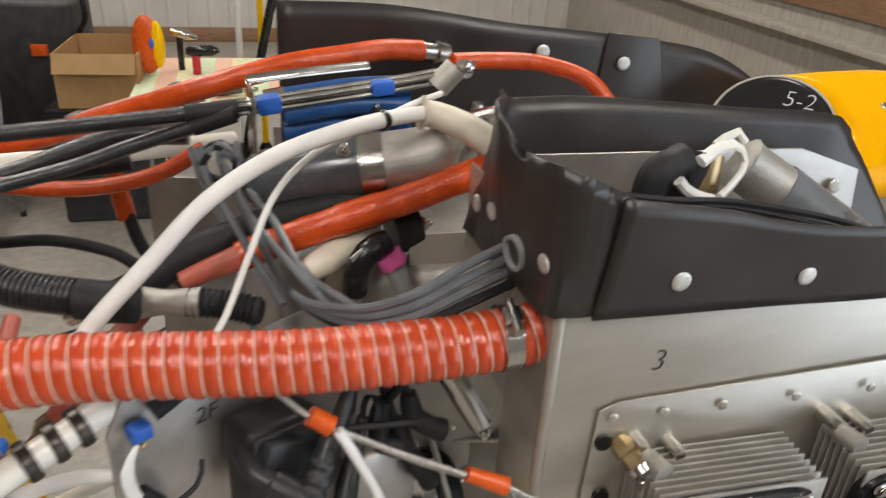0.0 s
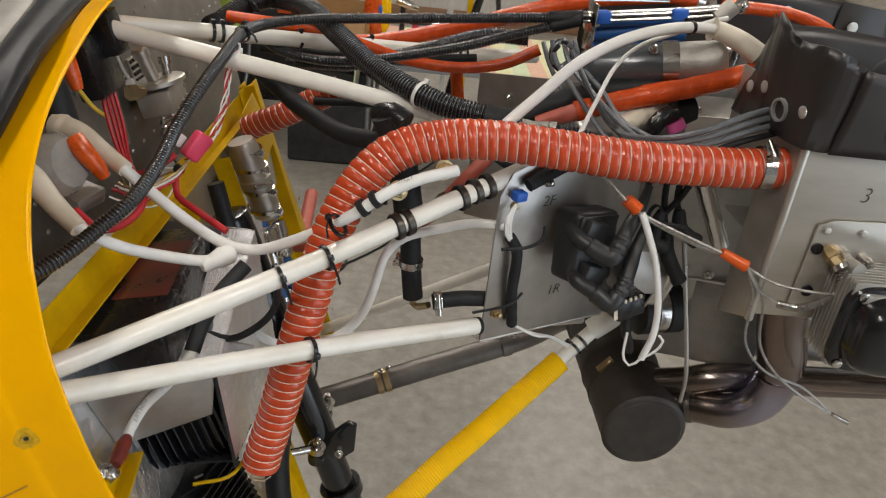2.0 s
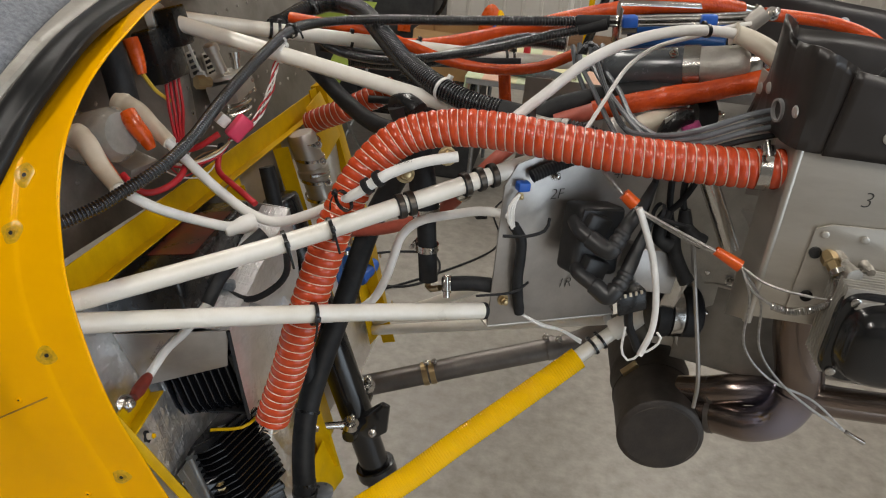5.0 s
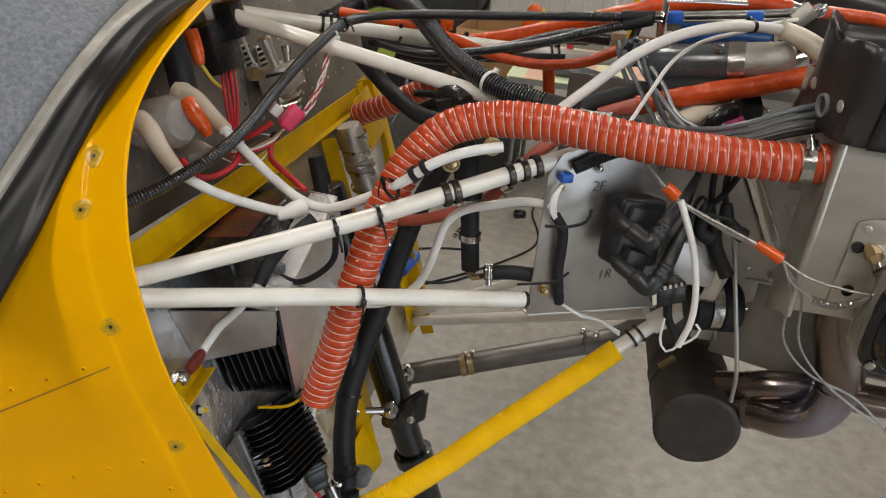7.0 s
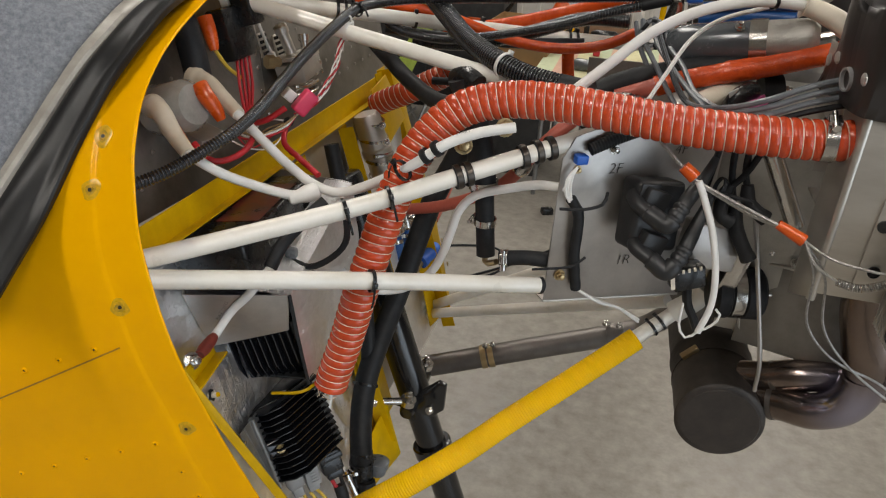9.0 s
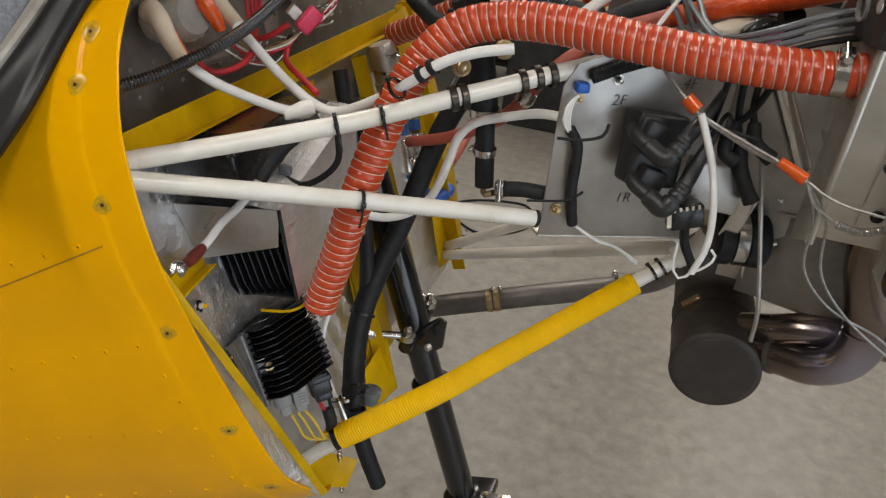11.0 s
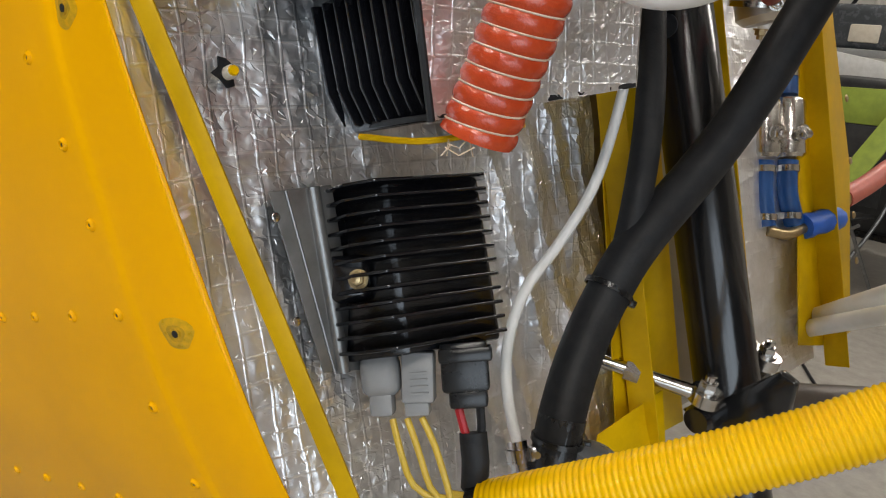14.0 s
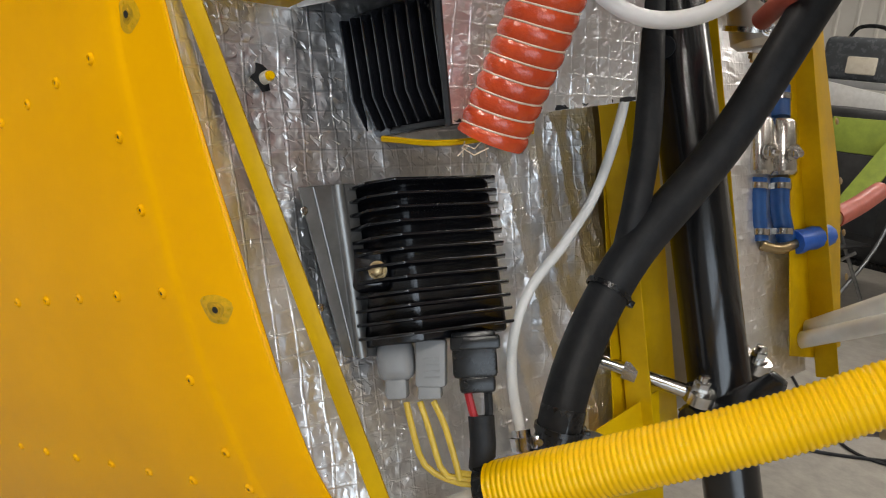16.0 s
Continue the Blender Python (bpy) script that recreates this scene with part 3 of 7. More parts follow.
boxpart("drawer", (0.3, 0.02, 0.10), pose(-1.66, 5.645, 1.17), GREYPL, far_table, bevel=0.004)
pack = thing("tool_bag", "dark grey tool bag on the workbench", "bag")
boxpart("body", (0.5, 0.3, 0.3), pose(-2.2, 5.9, 1.445), DARKGREY, pack, bevel=0.05, seg=3)
boxpart("pocket", (0.2, 0.03, 0.12), pose(-2.16, 5.74, 1.40), CREAM, pack, bevel=0.012)
tube("handle", [(-2.35, 5.9, 1.585), (-2.28, 5.9, 1.67), (-2.12, 5.9, 1.67), (-2.05, 5.9, 1.585)], 0.014, PLASTIC, pack)

# black lead lying on the floor
lead = thing("floor_cable", "black electric lead lying in loops on the concrete", "cable")
tube("cord", [(-2.6, 5.6, 0.006), (-1.7, 4.0, 0.006), (-1.2, 3.2, 0.006), (-0.8, 2.75, 0.006), (-0.55, 2.9, 0.006), (-0.62, 3.15, 0.006), (-0.95, 3.0, 0.006), (-0.9, 2.6, 0.006), (-0.3, 3.3, 0.006), (-0.35, 3.9, 0.006), (-0.1, 4.5, 0.006)], 0.006, RUBBER, lead, seg=6, step=0.03)
plug = thing("cable_plug", "black connector at the end of the floor lead", "connector")
boxpart("body", (0.07, 0.05, 0.04), pose(-0.42, 3.72, 0.02, 0, 0, 25), PLASTIC, plug, bevel=0.008)

# ---- fuselage: yellow skin, firewall and its frame ----
EDGE = [(0.85, 1.70), (0.62, 1.715), (0.461, 1.70), (0.352, 1.672), (0.294, 1.652), (0.251, 1.632), (0.208, 1.603), (0.175, 1.566), (0.158, 1.537), (0.136, 1.481), (0.127, 1.40), (0.129, 1.34),
        (0.137, 1.291), (0.150, 1.22), (0.171, 1.131), (0.190, 1.052), (0.212, 0.985), (0.240, 0.94), (0.28, 0.895), (0.33, 0.86), (0.42, 0.842), (0.62, 0.835), (0.85, 0.838)]


def edge_x(z):
    return -0.478 - 0.26 * (z - 1.391)


def fire_x(z, off=0.0):
    """x of the firewall sheet, which leans back."""
    return -0.545 + off - 0.287 * (z - 1.34)


def skin_point(y, z, s):
    """A place on the skin, s metres behind its front edge."""
    side = max(0.0, min(1.0, (0.6 - y) / 0.4))
    lip = 0.018 * max(0.0, min(1.0, (1.27 - z) / 0.15)) * (1 - math.exp(-s / 0.03))
    dent = 0.0022 * noise.noise(V((s * 9, 1.7, z * 8))) * min(1.0, s / 0.03)
    joggle = 0.0022 * max(0.0, min(1.0, (0.046 - s) / 0.004))
    return V((edge_x(z) - s - (max(0.0, min(0.14, 0.6 * (y - 0.30), 0.6 * (1.0 - y) + 0.05)) if y > 0.30 and z < 1.0 else 0.0), y - (0.165 * s + lip + dent - joggle) * side, z - 0.34 * s - 0.3 * s * max(0.0, min(1.0, (1.0 - z) / 0.13))))


fuselage = thing("fuselage", "yellow painted riveted sheet metal aircraft fuselage side", "aircraft")
prof, _ = spline([(0, y, z) for y, z in EDGE], 0.015)
bm = bmesh.new()
steps = [0, 0.004, 0.012, 0.02, 0.035, 0.041, 0.0425, 0.044, 0.0455, 0.047, 0.052, 0.07, 0.09, 0.11, 0.13, 0.15, 0.18, 0.21, 0.25, 0.3, 0.4, 0.55, 0.8, 1.4, 2.0]
grid = [[bm.verts.new(skin_point(p.y, p.z, s)) for s in steps] for p in prof]
for a, b in zip(grid, grid[1:]):
    for i in range(len(steps) - 1):
        bm.faces.new((a[i], b[i], b[i + 1], a[i + 1]))
bmesh.ops.recalc_face_normals(bm, faces=bm.faces)
skin = part("skin", bm, YELLOW, fuselage)
sol = skin.modifiers.new("sheet", "SOLIDIFY")
sol.thickness, sol.offset = 0.0012, 0


def on_skin(x, z):
    """Place and outward direction on the near side of the skin, by x and height."""
    ze = z
    for _ in range(60):
        s = max(0.002, edge_x(ze) - x)
        ze = 0.5 * ze + 0.5 * (z + 0.34 * s + 0.3 * s * max(0.0, min(1.0, (1.0 - ze) / 0.13)))
    i = min((k for k in range(1, len(prof) - 1) if prof[k].y < 0.6), key=lambda k: abs(prof[k].z - ze))
    j = i + 1 if (prof[i + 1].z - ze) * (prof[i].z - ze) < 0 else i - 1
    f = (ze - prof[i].z) / (prof[j].z - prof[i].z)
    y = prof[i].y + (prof[j].y - prof[i].y) * f
    c, d = skin_point(y, ze, s), skin_point(y, ze, s + 0.01)
    a, b = skin_point(prof[i].y, prof[i].z, s), skin_point(prof[j].y, prof[j].z, s)
    n = (b - a).cross(d - c).normalized()
    return c, (-n if n.y > 0 else n)


def rivet(x, z):
    """Pop rivet: domed ring with the broken stem in its middle."""
    c, n = on_skin(x, z)
    riv = part("rivet", lathe(bmesh.new(), [(0, 0.0040), (0.4, 0.0039), (0.92, 0.0030), (1, 0.0021), (0.5, 0.0018), (0.5, 0.001)], c - n * 0.0004, c + n * 0.0023, 12), YELLOW, fuselage)
    part("rivet_stem", lathe(bmesh.new(), [(0, 0.0014), (1, 0.0010)], c + n * 0.0005, c + n * 0.0017, 6), RUBBER, riv)
    return riv


RIVETS = [(-0.615, 1.493), (-0.61, 1.53), (-0.488, 1.179), (-0.474, 1.138), (-0.450, 1.034), (-0.433, 0.987)]
for k in range(8):
    RIVETS += [(-0.56 - 0.042 * k, 1.353 - 0.019 * k), (-0.513 - 0.044 * k, 1.221 - 0.0185 * k), (-0.462 - 0.049 * k, 1.089 - 0.016 * k), (-0.422 - 0.055 * k, 0.963 - 0.019 * k)]
for x, z in RIVETS:
    rivet(x, z)
for x, z in ((-0.565, 1.57), (-0.563, 1.524), (-0.527, 1.408), (-0.475, 1.248), (-0.423, 1.089), (-0.392, 0.955)):
    c, n = on_skin(x, z)
    rings_ = []
    for r in (0.0030, 0.0052, 0.0075, 0.0098):
        ring_ = []
        for k in range(20):
            a = 2 * math.pi * k / 20
            q, qn = on_skin(x + r * math.cos(a) * (1 + 0.16 * math.sin(3 * a + x * 90)), z + r * math.sin(a) * (1 + 0.1 * math.sin(2 * a + z * 70)))
            ring_.append(q + qn * (0.0014 if r < 0.009 else 0.0007))
        rings_.append(ring_)
    for name, span, soil, note in (("stain", (0, 1), STAIN, "grimy ring round a screw hole"), ("smear", (1, 3), SMEAR, "faint dirt round a screw hole")):
        bm = bmesh.new()
        vs = [[bm.verts.new(q) for q in rings_[i]] for i in range(span[0], span[1] + 1)]
        for p, q in zip(vs, vs[1:]):
            for k in range(20):
                bm.faces.new((p[k], q[k], q[(k + 1) % 20], p[(k + 1) % 20]))
        part(name, bm, soil, fuselage, note)
    hole = part("screw_hole", lathe(bmesh.new(), [(0, 0.0036), (1, 0.0032)], c - n * 0.0006, c + n * 0.0019, 14), STAIN, fuselage, "worn rim of an open screw hole")
    part("opening", lathe(bmesh.new(), [(0, 0.0021), (1, 0.0021)], c + n * 0.0006, c + n * 0.0022, 10), RUBBER, hole, "dark opening")
# small chips and dirt specks in the paint
rnd = random.Random(21)
for k in range(34):
    x, z = rnd.uniform(-0.66, -0.46), rnd.uniform(0.95, 1.28)
    if x > -0.45 + 0.32 * (1.089 - z) - 0.03:
        continue
    c, n = on_skin(x, z)
    r = rnd.uniform(0.0006, 0.0013)
    part("paint_chip", lathe(bmesh.new(), [(0, r), (1, r * 0.6)], c - n * 0.0003, c + n * 0.0004, 6), CHIPDIRT, fuselage, "dark chip in the paint")
# lap seam of two skin sheets
seam = []
for x in (-0.531, -0.56, -0.6, -0.65, -0.72, -0.8, -0.9):
    c, n = on_skin(x, 1.359 + 0.588 * (x + 0.531))
    seam.append(c + n * 0.0006)
tube("seam", seam, 0.0010, SEAMDIRT, fuselage, "dark lap seam in the skin", seg=6)

# windscreen base: wide black rubber strip, clear lip and grey felt behind it
strip = thing("windscreen_seal", "black rubber strip along the base of the windscreen", "seal")
SEAL_LOW = [(-0.602, 0.016, 1.419), (-0.598, 0.066, 1.459), (-0.596, 0.12, 1.500), (-0.586, 0.172, 1.561), (-0.572, 0.212, 1.612), (-0.566, 0.252, 1.642), (-0.570, 0.331, 1.676), (-0.586, 0.446, 1.690), (-0.598, 0.578, 1.704), (-0.605, 0.72, 1.712)]
SEAL_TOP = [(-0.642, 0.03, 1.452), (-0.640, 0.078, 1.490), (-0.640, 0.128, 1.524), (-0.632, 0.173, 1.563), (-0.615, 0.213, 1.610), (-0.604, 0.251, 1.643), (-0.612, 0.323, 1.667), (-0.635, 0.441, 1.684), (-0.660, 0.569, 1.698), (-0.67, 0.72, 1.706)]
LIP_TOP = [(-0.668, 0.034, 1.448), (-0.657, 0.082, 1.488), (-0.658, 0.132, 1.520), (-0.650, 0.177, 1.562), (-0.632, 0.217, 1.612), (-0.620, 0.257, 1.650), (-0.634, 0.326, 1.668), (-0.668, 0.440, 1.681), (-0.694, 0.567, 1.695), (-0.70, 0.72, 1.70)]


def band(name, low, top, lift, profile, material, parent, label=""):
    """A moulded strip between two curves; profile gives its height over the chord."""
    a, _ = spline(low, 0.008)
    b, _ = spline(top, 0.008)
    n = min(len(a), len(b)) - 1
    bm = bmesh.new()
    rows = []
    for i in range(n + 1):
        p, q = a[round(i * (len(a) - 1) / n)], b[round(i * (len(b) - 1) / n)]
        p2 = a[min(len(a) - 1, round(i * (len(a) - 1) / n) + 2)]
        up = (q - p).cross(p2 - p).normalized() if (p2 - p).length > 1e-6 else up
        up = -up if up.y > 0 else up
        rows.append([bm.verts.new(p.lerp(q, f) + up * (h + lift)) for f, h in profile])
    for r0, r1 in zip(rows, rows[1:]):
        for k in range(len(profile) - 1):
            bm.faces.new((r0[k], r0[k + 1], r1[k + 1], r1[k]))
    bmesh.ops.recalc_face_normals(bm, faces=bm.faces)
    return part(name, bm, material, parent, label)


band("rubber", SEAL_LOW, SEAL_TOP, 0.003, [(0.0, -0.006), (0.0, 0.0), (0.04, 0.0022), (0.18, 0.0030), (0.27, 0.0022), (0.36, 0.0034), (0.50, 0.0056), (0.64, 0.0066), (0.78, 0.0062), (0.90, 0.0042), (1.0, 0.0), (1.0, -0.012)], SEALBLACK, strip)
band("windscreen_lip", SEAL_TOP, LIP_TOP, 0.006, [(-0.05, -0.006), (0.0, 0.0), (0.2, 0.003), (0.8, 0.003), (1.0, 0.0), (1.0, -0.008)], PLEXI, strip, "cloudy clear plastic edge")
cover = thing("windscreen_cover", "grey ribbed felt cover over the windscreen", "cover")
bm = bmesh.new()
cpath, _ = spline([V((p[0] + 0.004, p[1], p[2])) for p in LIP_TOP], 0.02)
rows = []
for k in range(60):
    f = k / 59
    rows.append([bm.verts.new(c + V((-1.1 * f, 0.10 * f * f, 0.55 * f + 0.05 * math.sin(f * 3))) + V((0, 0, 0.0012 * math.sin(k * 2.2)))) for c in cpath])
for a, b in zip(rows, rows[1:]):
    for i in range(len(cpath) - 1):
        bm.faces.new((a[i], a[i + 1], b[i + 1], b[i]))
bmesh.ops.recalc_face_normals(bm, faces=bm.faces)
felt = part("felt", bm, FELT, cover)
tube("seam_tape", [(-0.664, 0.448, 1.684), (-0.70, 0.452, 1.707), (-0.80, 0.462, 1.766), (-0.95, 0.475, 1.852)], 0.004, WIRE_W, cover, "white seam tape", seg=6, flat=0.5)
thick = felt.modifiers.new("thick", "SOLIDIFY")
thick.thickness, thick.offset = 0.006, -1

# firewall
firewall = thing("firewall", "aluminium firewall covered with crinkled silver foil insulation", "firewall")


def crumpled(bm, place, normal, nu, nv, rough, seed):
    """Crumpled foil: flat facets between jittered points; place(u, v) gives the smooth sheet."""
    rnd = random.Random(seed)
    rows = []
    for j in range(nv + 1):
        row = []
        for i in range(nu + 1):
            du = rnd.uniform(-0.42, 0.42) if 0 < i < nu else 0.0
            dv = rnd.uniform(-0.42, 0.42) if 0 < j < nv else 0.0
            p = V(place((i + du) / nu, (j + dv) / nv))
            h = 1.6 * abs(noise.noise(p * 17 + V((seed, 0, 0)))) + 1.1 * abs(noise.noise(V((p.x, p.y * 1.9, p.z * 0.6)) * 48 + V((0, seed, 0)))) - 0.7 + rnd.uniform(-0.22, 0.22)
            row.append(bm.verts.new(p + normal * h * rough))
        rows.append(row)
    for r0, r1 in zip(rows, rows[1:]):
        for i in range(nu):
            a, b, c, d = r0[i], r0[i + 1], r1[i + 1], r1[i]
            if rnd.random() < 0.5:
                bm.faces.new((a, b, c)), bm.faces.new((a, c, d))
            else:
                bm.faces.new((a, b, d)), bm.faces.new((b, c, d))
    return bm


def foil_sheet(name, corners, nu, nv, wrinkle, material, parent, label="", seed=0):
    """A four-cornered sheet of crumpled foil."""
    a, b, c, d = [V(q) for q in corners]
    n = (b - a).cross(d - a).normalized()
    bm = crumpled(bmesh.new(), lambda u, v: a.lerp(b, u).lerp(d.lerp(c, u), v), n, nu, nv, wrinkle, seed)
    return part(name, bm, material, parent, label, smooth=False)


def fw(y, z, off=0.0):
    return V((fire_x(z, off), y, z))


def side_y(z):
    """Inner y of the near skin at height z."""
    return min((p for p in prof if p.y < 0.6), key=lambda p: abs(p.z - z)).y


def main_foil(u, v):
    z = 0.875 + 0.535 * v
    y0 = side_y(z) + 0.012
    y = y0 + (0.60 - y0) * u
    slack = 0.0012 + 0.0036 * min(1, max(0, (y - 0.38) / 0.08))
    fold = 1 - 2.2 * abs(noise.noise(V((y * 24 + z * 6, z * 7 - y * 4, 3.0))))
    return fw(y, z, slack * (fold + 0.5 * noise.noise(V((y * 55, z * 40, 8.0)))) - 0.5 * slack)


part("foil", crumpled(bmesh.new(), main_foil, V((0.96, 0, 0.28)), 170, 210, 0.0013, 4), FOIL, firewall, "crinkled silver foil insulation", sharp=16)
foil_sheet("foil", [fw(0.80, 0.86), fw(1.04, 0.86), fw(1.04, 1.35), fw(0.80, 1.35)], 48, 100, 0.0014, FOIL, firewall, "crinkled silver foil insulation", 7)
# foil on the inner side of the skin's front edge
side_prof = sorted((q.z, q.y) for q in prof if 0.9 < q.z < 1.42 and q.y < 0.5)
def edge_foil(u, v):
    """From the skin edge over a knee to the firewall."""
    z = 0.905 + 0.51 * v
    y = float(np.interp(z, [q[0] for q in side_prof], [q[1] for q in side_prof]))
    knee = V((-0.490 + 0.4 * (1.27 - z), 0.168 + 0.259 * (1.27 - z), z))
    stops = [skin_point(y, z, 0.012), knee, V((fire_x(z, 0.004), knee.y + 0.012, z))]
    j = min(1, int(u * 2))
    return stops[j].lerp(stops[j + 1], u * 2 - j) + V((0.003, 0.004, 0))


bm = crumpled(bmesh.new(), edge_foil, V((0.9, -0.3, 0.2)), 44, 240, 0.0012, 9)
part("edge_foil", bm, SCRIMFOIL, firewall, "silver foil lining behind the skin edge", sharp=18)
# upper bare sheet with rivets; its dark colour carries shade from the top deck
platepart("upper_sheet", [fw(0.16, 1.41, -0.07), fw(1.28, 1.36, -0.07), fw(1.34, 1.64, -0.07), fw(1.0, 1.71, -0.07), fw(0.36, 1.69, -0.07), fw(0.2, 1.6, -0.07)], 0.0015, DARKSHEET, firewall, "bare aluminium sheet, darkened for the shade under the top deck")
for y in np.arange(0.2, 1.28, 0.045):
    for z in (1.44, 1.475, 1.55, 1.605, 1.645):
        c = fw(float(y), z, -0.069)
        turned("rivet", [(0, 0.0035), (1, 0.0022)], c, c + V((0.002, 0, 0)), ALU_DARK, firewall, seg=8)
platepart("back_sheet", [fw(0.33, 0.875, -0.012), fw(1.06, 0.875, -0.012), fw(1.06, 1.42, -0.012)] + [fw(side_y(z) + 0.01, z, -0.012) for z in (1.42, 1.3, 1.2, 1.1, 1.0, 0.93)], 0.0015, ALU_DARK, firewall)


def angle_bar(name, a, b, w, n, parent, material=None, t=0.002, leg=0.018):
    """An L-section bar from a to b; its face is w wide, the leg stands out along n."""
    a, b, n = V(a), V(b), V(n).normalized()
    d = (b - a).normalized()
    side = d.cross(n).normalized()
    bm = bmesh.new()
    m = basis((a + b) / 2, d, side)
    box(bm, ((b - a).length, w, t), m, 0.0006, 1)
    box(bm, ((b - a).length, t, leg), basis((a + b) / 2 + side * (w / 2) + n * (leg / 2), d, side), 0.0006, 1)
    return part(name, bm, material or YELLOW_IN, parent)


FN = (0.96, 0, 0.28)
boxpart("frame_bar", (0.49, 0.0112, 0.003), basis((-0.4205, 0.2015, 1.14), (0.128, 0.083, -0.32), (0.66, 0.75, 0.08)), YELLOW_IN, firewall, bevel=0.0007)
angle_bar("frame_bar", fw(0.15, 1.435, 0.012), fw(1.02, 1.425, 0.012), 0.035, FN, firewall)
angle_bar("frame_bar", fw(0.615, 1.40, 0.01), fw(0.615, 0.87, 0.02), 0.045, FN, firewall, leg=0.03)
angle_bar("frame_bar", fw(0.80, 1.40, 0.01), fw(0.80, 0.87, 0.02), 0.035, FN, firewall, leg=0.03)
angle_bar("frame_bar", fw(1.05, 1.45, 0.01), fw(1.05, 0.86, 0.02), 0.045, FN, firewall, leg=0.03)
platepart("edge_flange", [(-0.395, 1.03, 0.885), (-0.394, 1.114, 0.885), (-0.458, 1.150, 1.107), (-0.511, 1.127, 1.29), (-0.55, 1.10, 1.45), (-0.55, 1.06, 1.45), (-0.503, 1.06, 1.27), (-0.46, 1.065, 1.11)], 0.002, YELLOW_IN, firewall, "yellow flange of the far side")
platepart("edge_web", [(-0.399, 0.953, 0.902), (-0.395, 1.03, 0.885), (-0.46, 1.065, 1.11), (-0.503, 1.06, 1.27), (-0.55, 1.06, 1.45), (-0.56, 1.0, 1.45), (-0.506, 1.01, 1.26), (-0.463, 0.99, 1.117)], 0.002, YELLOW_IN, firewall, "yellow web of the far side")
platepart("frame_web", [fw(0.575, 0.88, 0.014), fw(0.69, 0.88, 0.014), fw(0.69, 1.26, 0.014), fw(0.60, 1.26, 0.014)], 0.002, YELLOW_IN, firewall, "yellow web with holes")
platepart("gusset", [fw(0.88, 1.45, 0.05), fw(0.97, 1.46, 0.05), fw(1.02, 1.36, 0.05), fw(0.9, 1.34, 0.05)], 0.002, YELLOW_IN, firewall)
LEDGE = basis((-0.5045, 0.210, 1.2765), (-0.016, 0.125, -0.002), (0.30, 0.04, -0.95))
boxpart("lug_ledge", (0.094, 0.022, 0.006), LEDGE, YELLOW_IN, firewall, bevel=0.001)
boxpart("lug_ledge", (0.094, 0.003, 0.022), LEDGE @ pose(0, 0.0112, -0.008), YELLOW_IN, firewall, bevel=0.0008)
platepart("foot_tab", [(-0.40, 0.30, 0.86), (-0.33, 0.33, 0.86), (-0.325, 0.36, 0.895), (-0.40, 0.345, 0.9)], 0.002, YELLOW_IN, firewall)
platepart("foot_tab", [fw(0.50, 0.845, 0.03), fw(0.60, 0.845, 0.05), fw(0.62, 0.94, 0.04), fw(0.53, 0.92, 0.03)], 0.002, YELLOW_IN, firewall)
for z in (0.93, 0.99, 1.05, 1.12, 1.2):
    screw("rivet", fw(0.605, z, 0.014), FN, 0.0035, YELLOW_IN, firewall, False)
    screw("rivet", fw(1.1, z, 0.04), FN, 0.005, BRASS, firewall, False)

# ---- engine mount: welded white tubes ----
mount = thing("engine_mount", "white painted welded tube engine mount", "engine mount")
R_M = 0.0112
tube("tube", [(-0.66, 0.597, 1.649), (-0.225, 0.593, 1.577), (-0.13, 0.60, 1.555)], R_M, WHITE, mount, seg=18)
tube("tube", [(-0.66, 0.612, 1.645), (-0.52, 0.70, 1.625), (-0.165, 0.896, 1.584), (-0.03, 0.965, 1.575)], R_M, WHITE, mount, seg=18)
tube("tube", [(-0.56, 0.155, 1.432), (-0.355, 0.320, 1.467), (-0.233, 0.40, 1.502), (-0.06, 0.515, 1.553)], R_M, WHITE, mount, seg=18)
tube("tube", [(-0.56, 0.135, 1.429), (-0.321, 0.326, 1.374), (-0.125, 0.458, 1.337)], R_M, WHITE, mount, seg=18)
tube("tube", [(-0.462, 1.030, 0.884), (-0.249, 0.946, 1.051), (-0.036, 0.862, 1.218)], R_M, WHITE, mount, seg=14)
tube("tube", [(-0.462, 1.030, 0.876), (0.064, 0.664, 1.236)], R_M, WHITE, mount, seg=14)
tube("tube", [(-0.43, 0.335, 0.845), (-0.345, 0.352, 0.945), (0.032, 0.585, 1.217), (0.085, 0.62, 1.258)], R_M, WHITE, mount, seg=18)
tube("elbow", [(0.07, 0.612, 1.246), (0.098, 0.612, 1.275), (0.108, 0.6, 1.31)], 0.017, WHITE, mount, seg=16)
for c, n in (((-0.548, 0.15, 1.43), (1, 0, 0.25)), ((-0.425, 0.338, 0.855), (1, 0, 0.25)), ((-0.475, 1.045, 0.867), (1, 0, 0.25)), ((-0.64, 0.60, 1.645), (1, 0, 0.25))):
    turned("foot", [(0, 0.024), (1, 0.022)], V(c) - V(n) * 0.012, V(c) - V(n) * 0.002, WHITE, mount, seg=20)
turned("end_plug", [(0, 0.0118), (0.7, 0.0118), (1, 0.009)], (-0.127, 0.457, 1.3372), (-0.121, 0.461, 1.336), RUBBER, mount)

# near rubber engine bush with steel band
bush = thing("engine_bush", "black rubber engine bush with a steel band", "bush")
a, b = V((0.108, 0.558, 1.322)), V((0.176, 0.572, 1.324))
turned("rubber", [(0, 0.031), (0.06, 0.037), (0.30, 0.037), (0.33, 0.034), (0.6, 0.034), (0.63, 0.037), (0.94, 0.037), (1, 0.032)], a, b, RUBBER, bush)
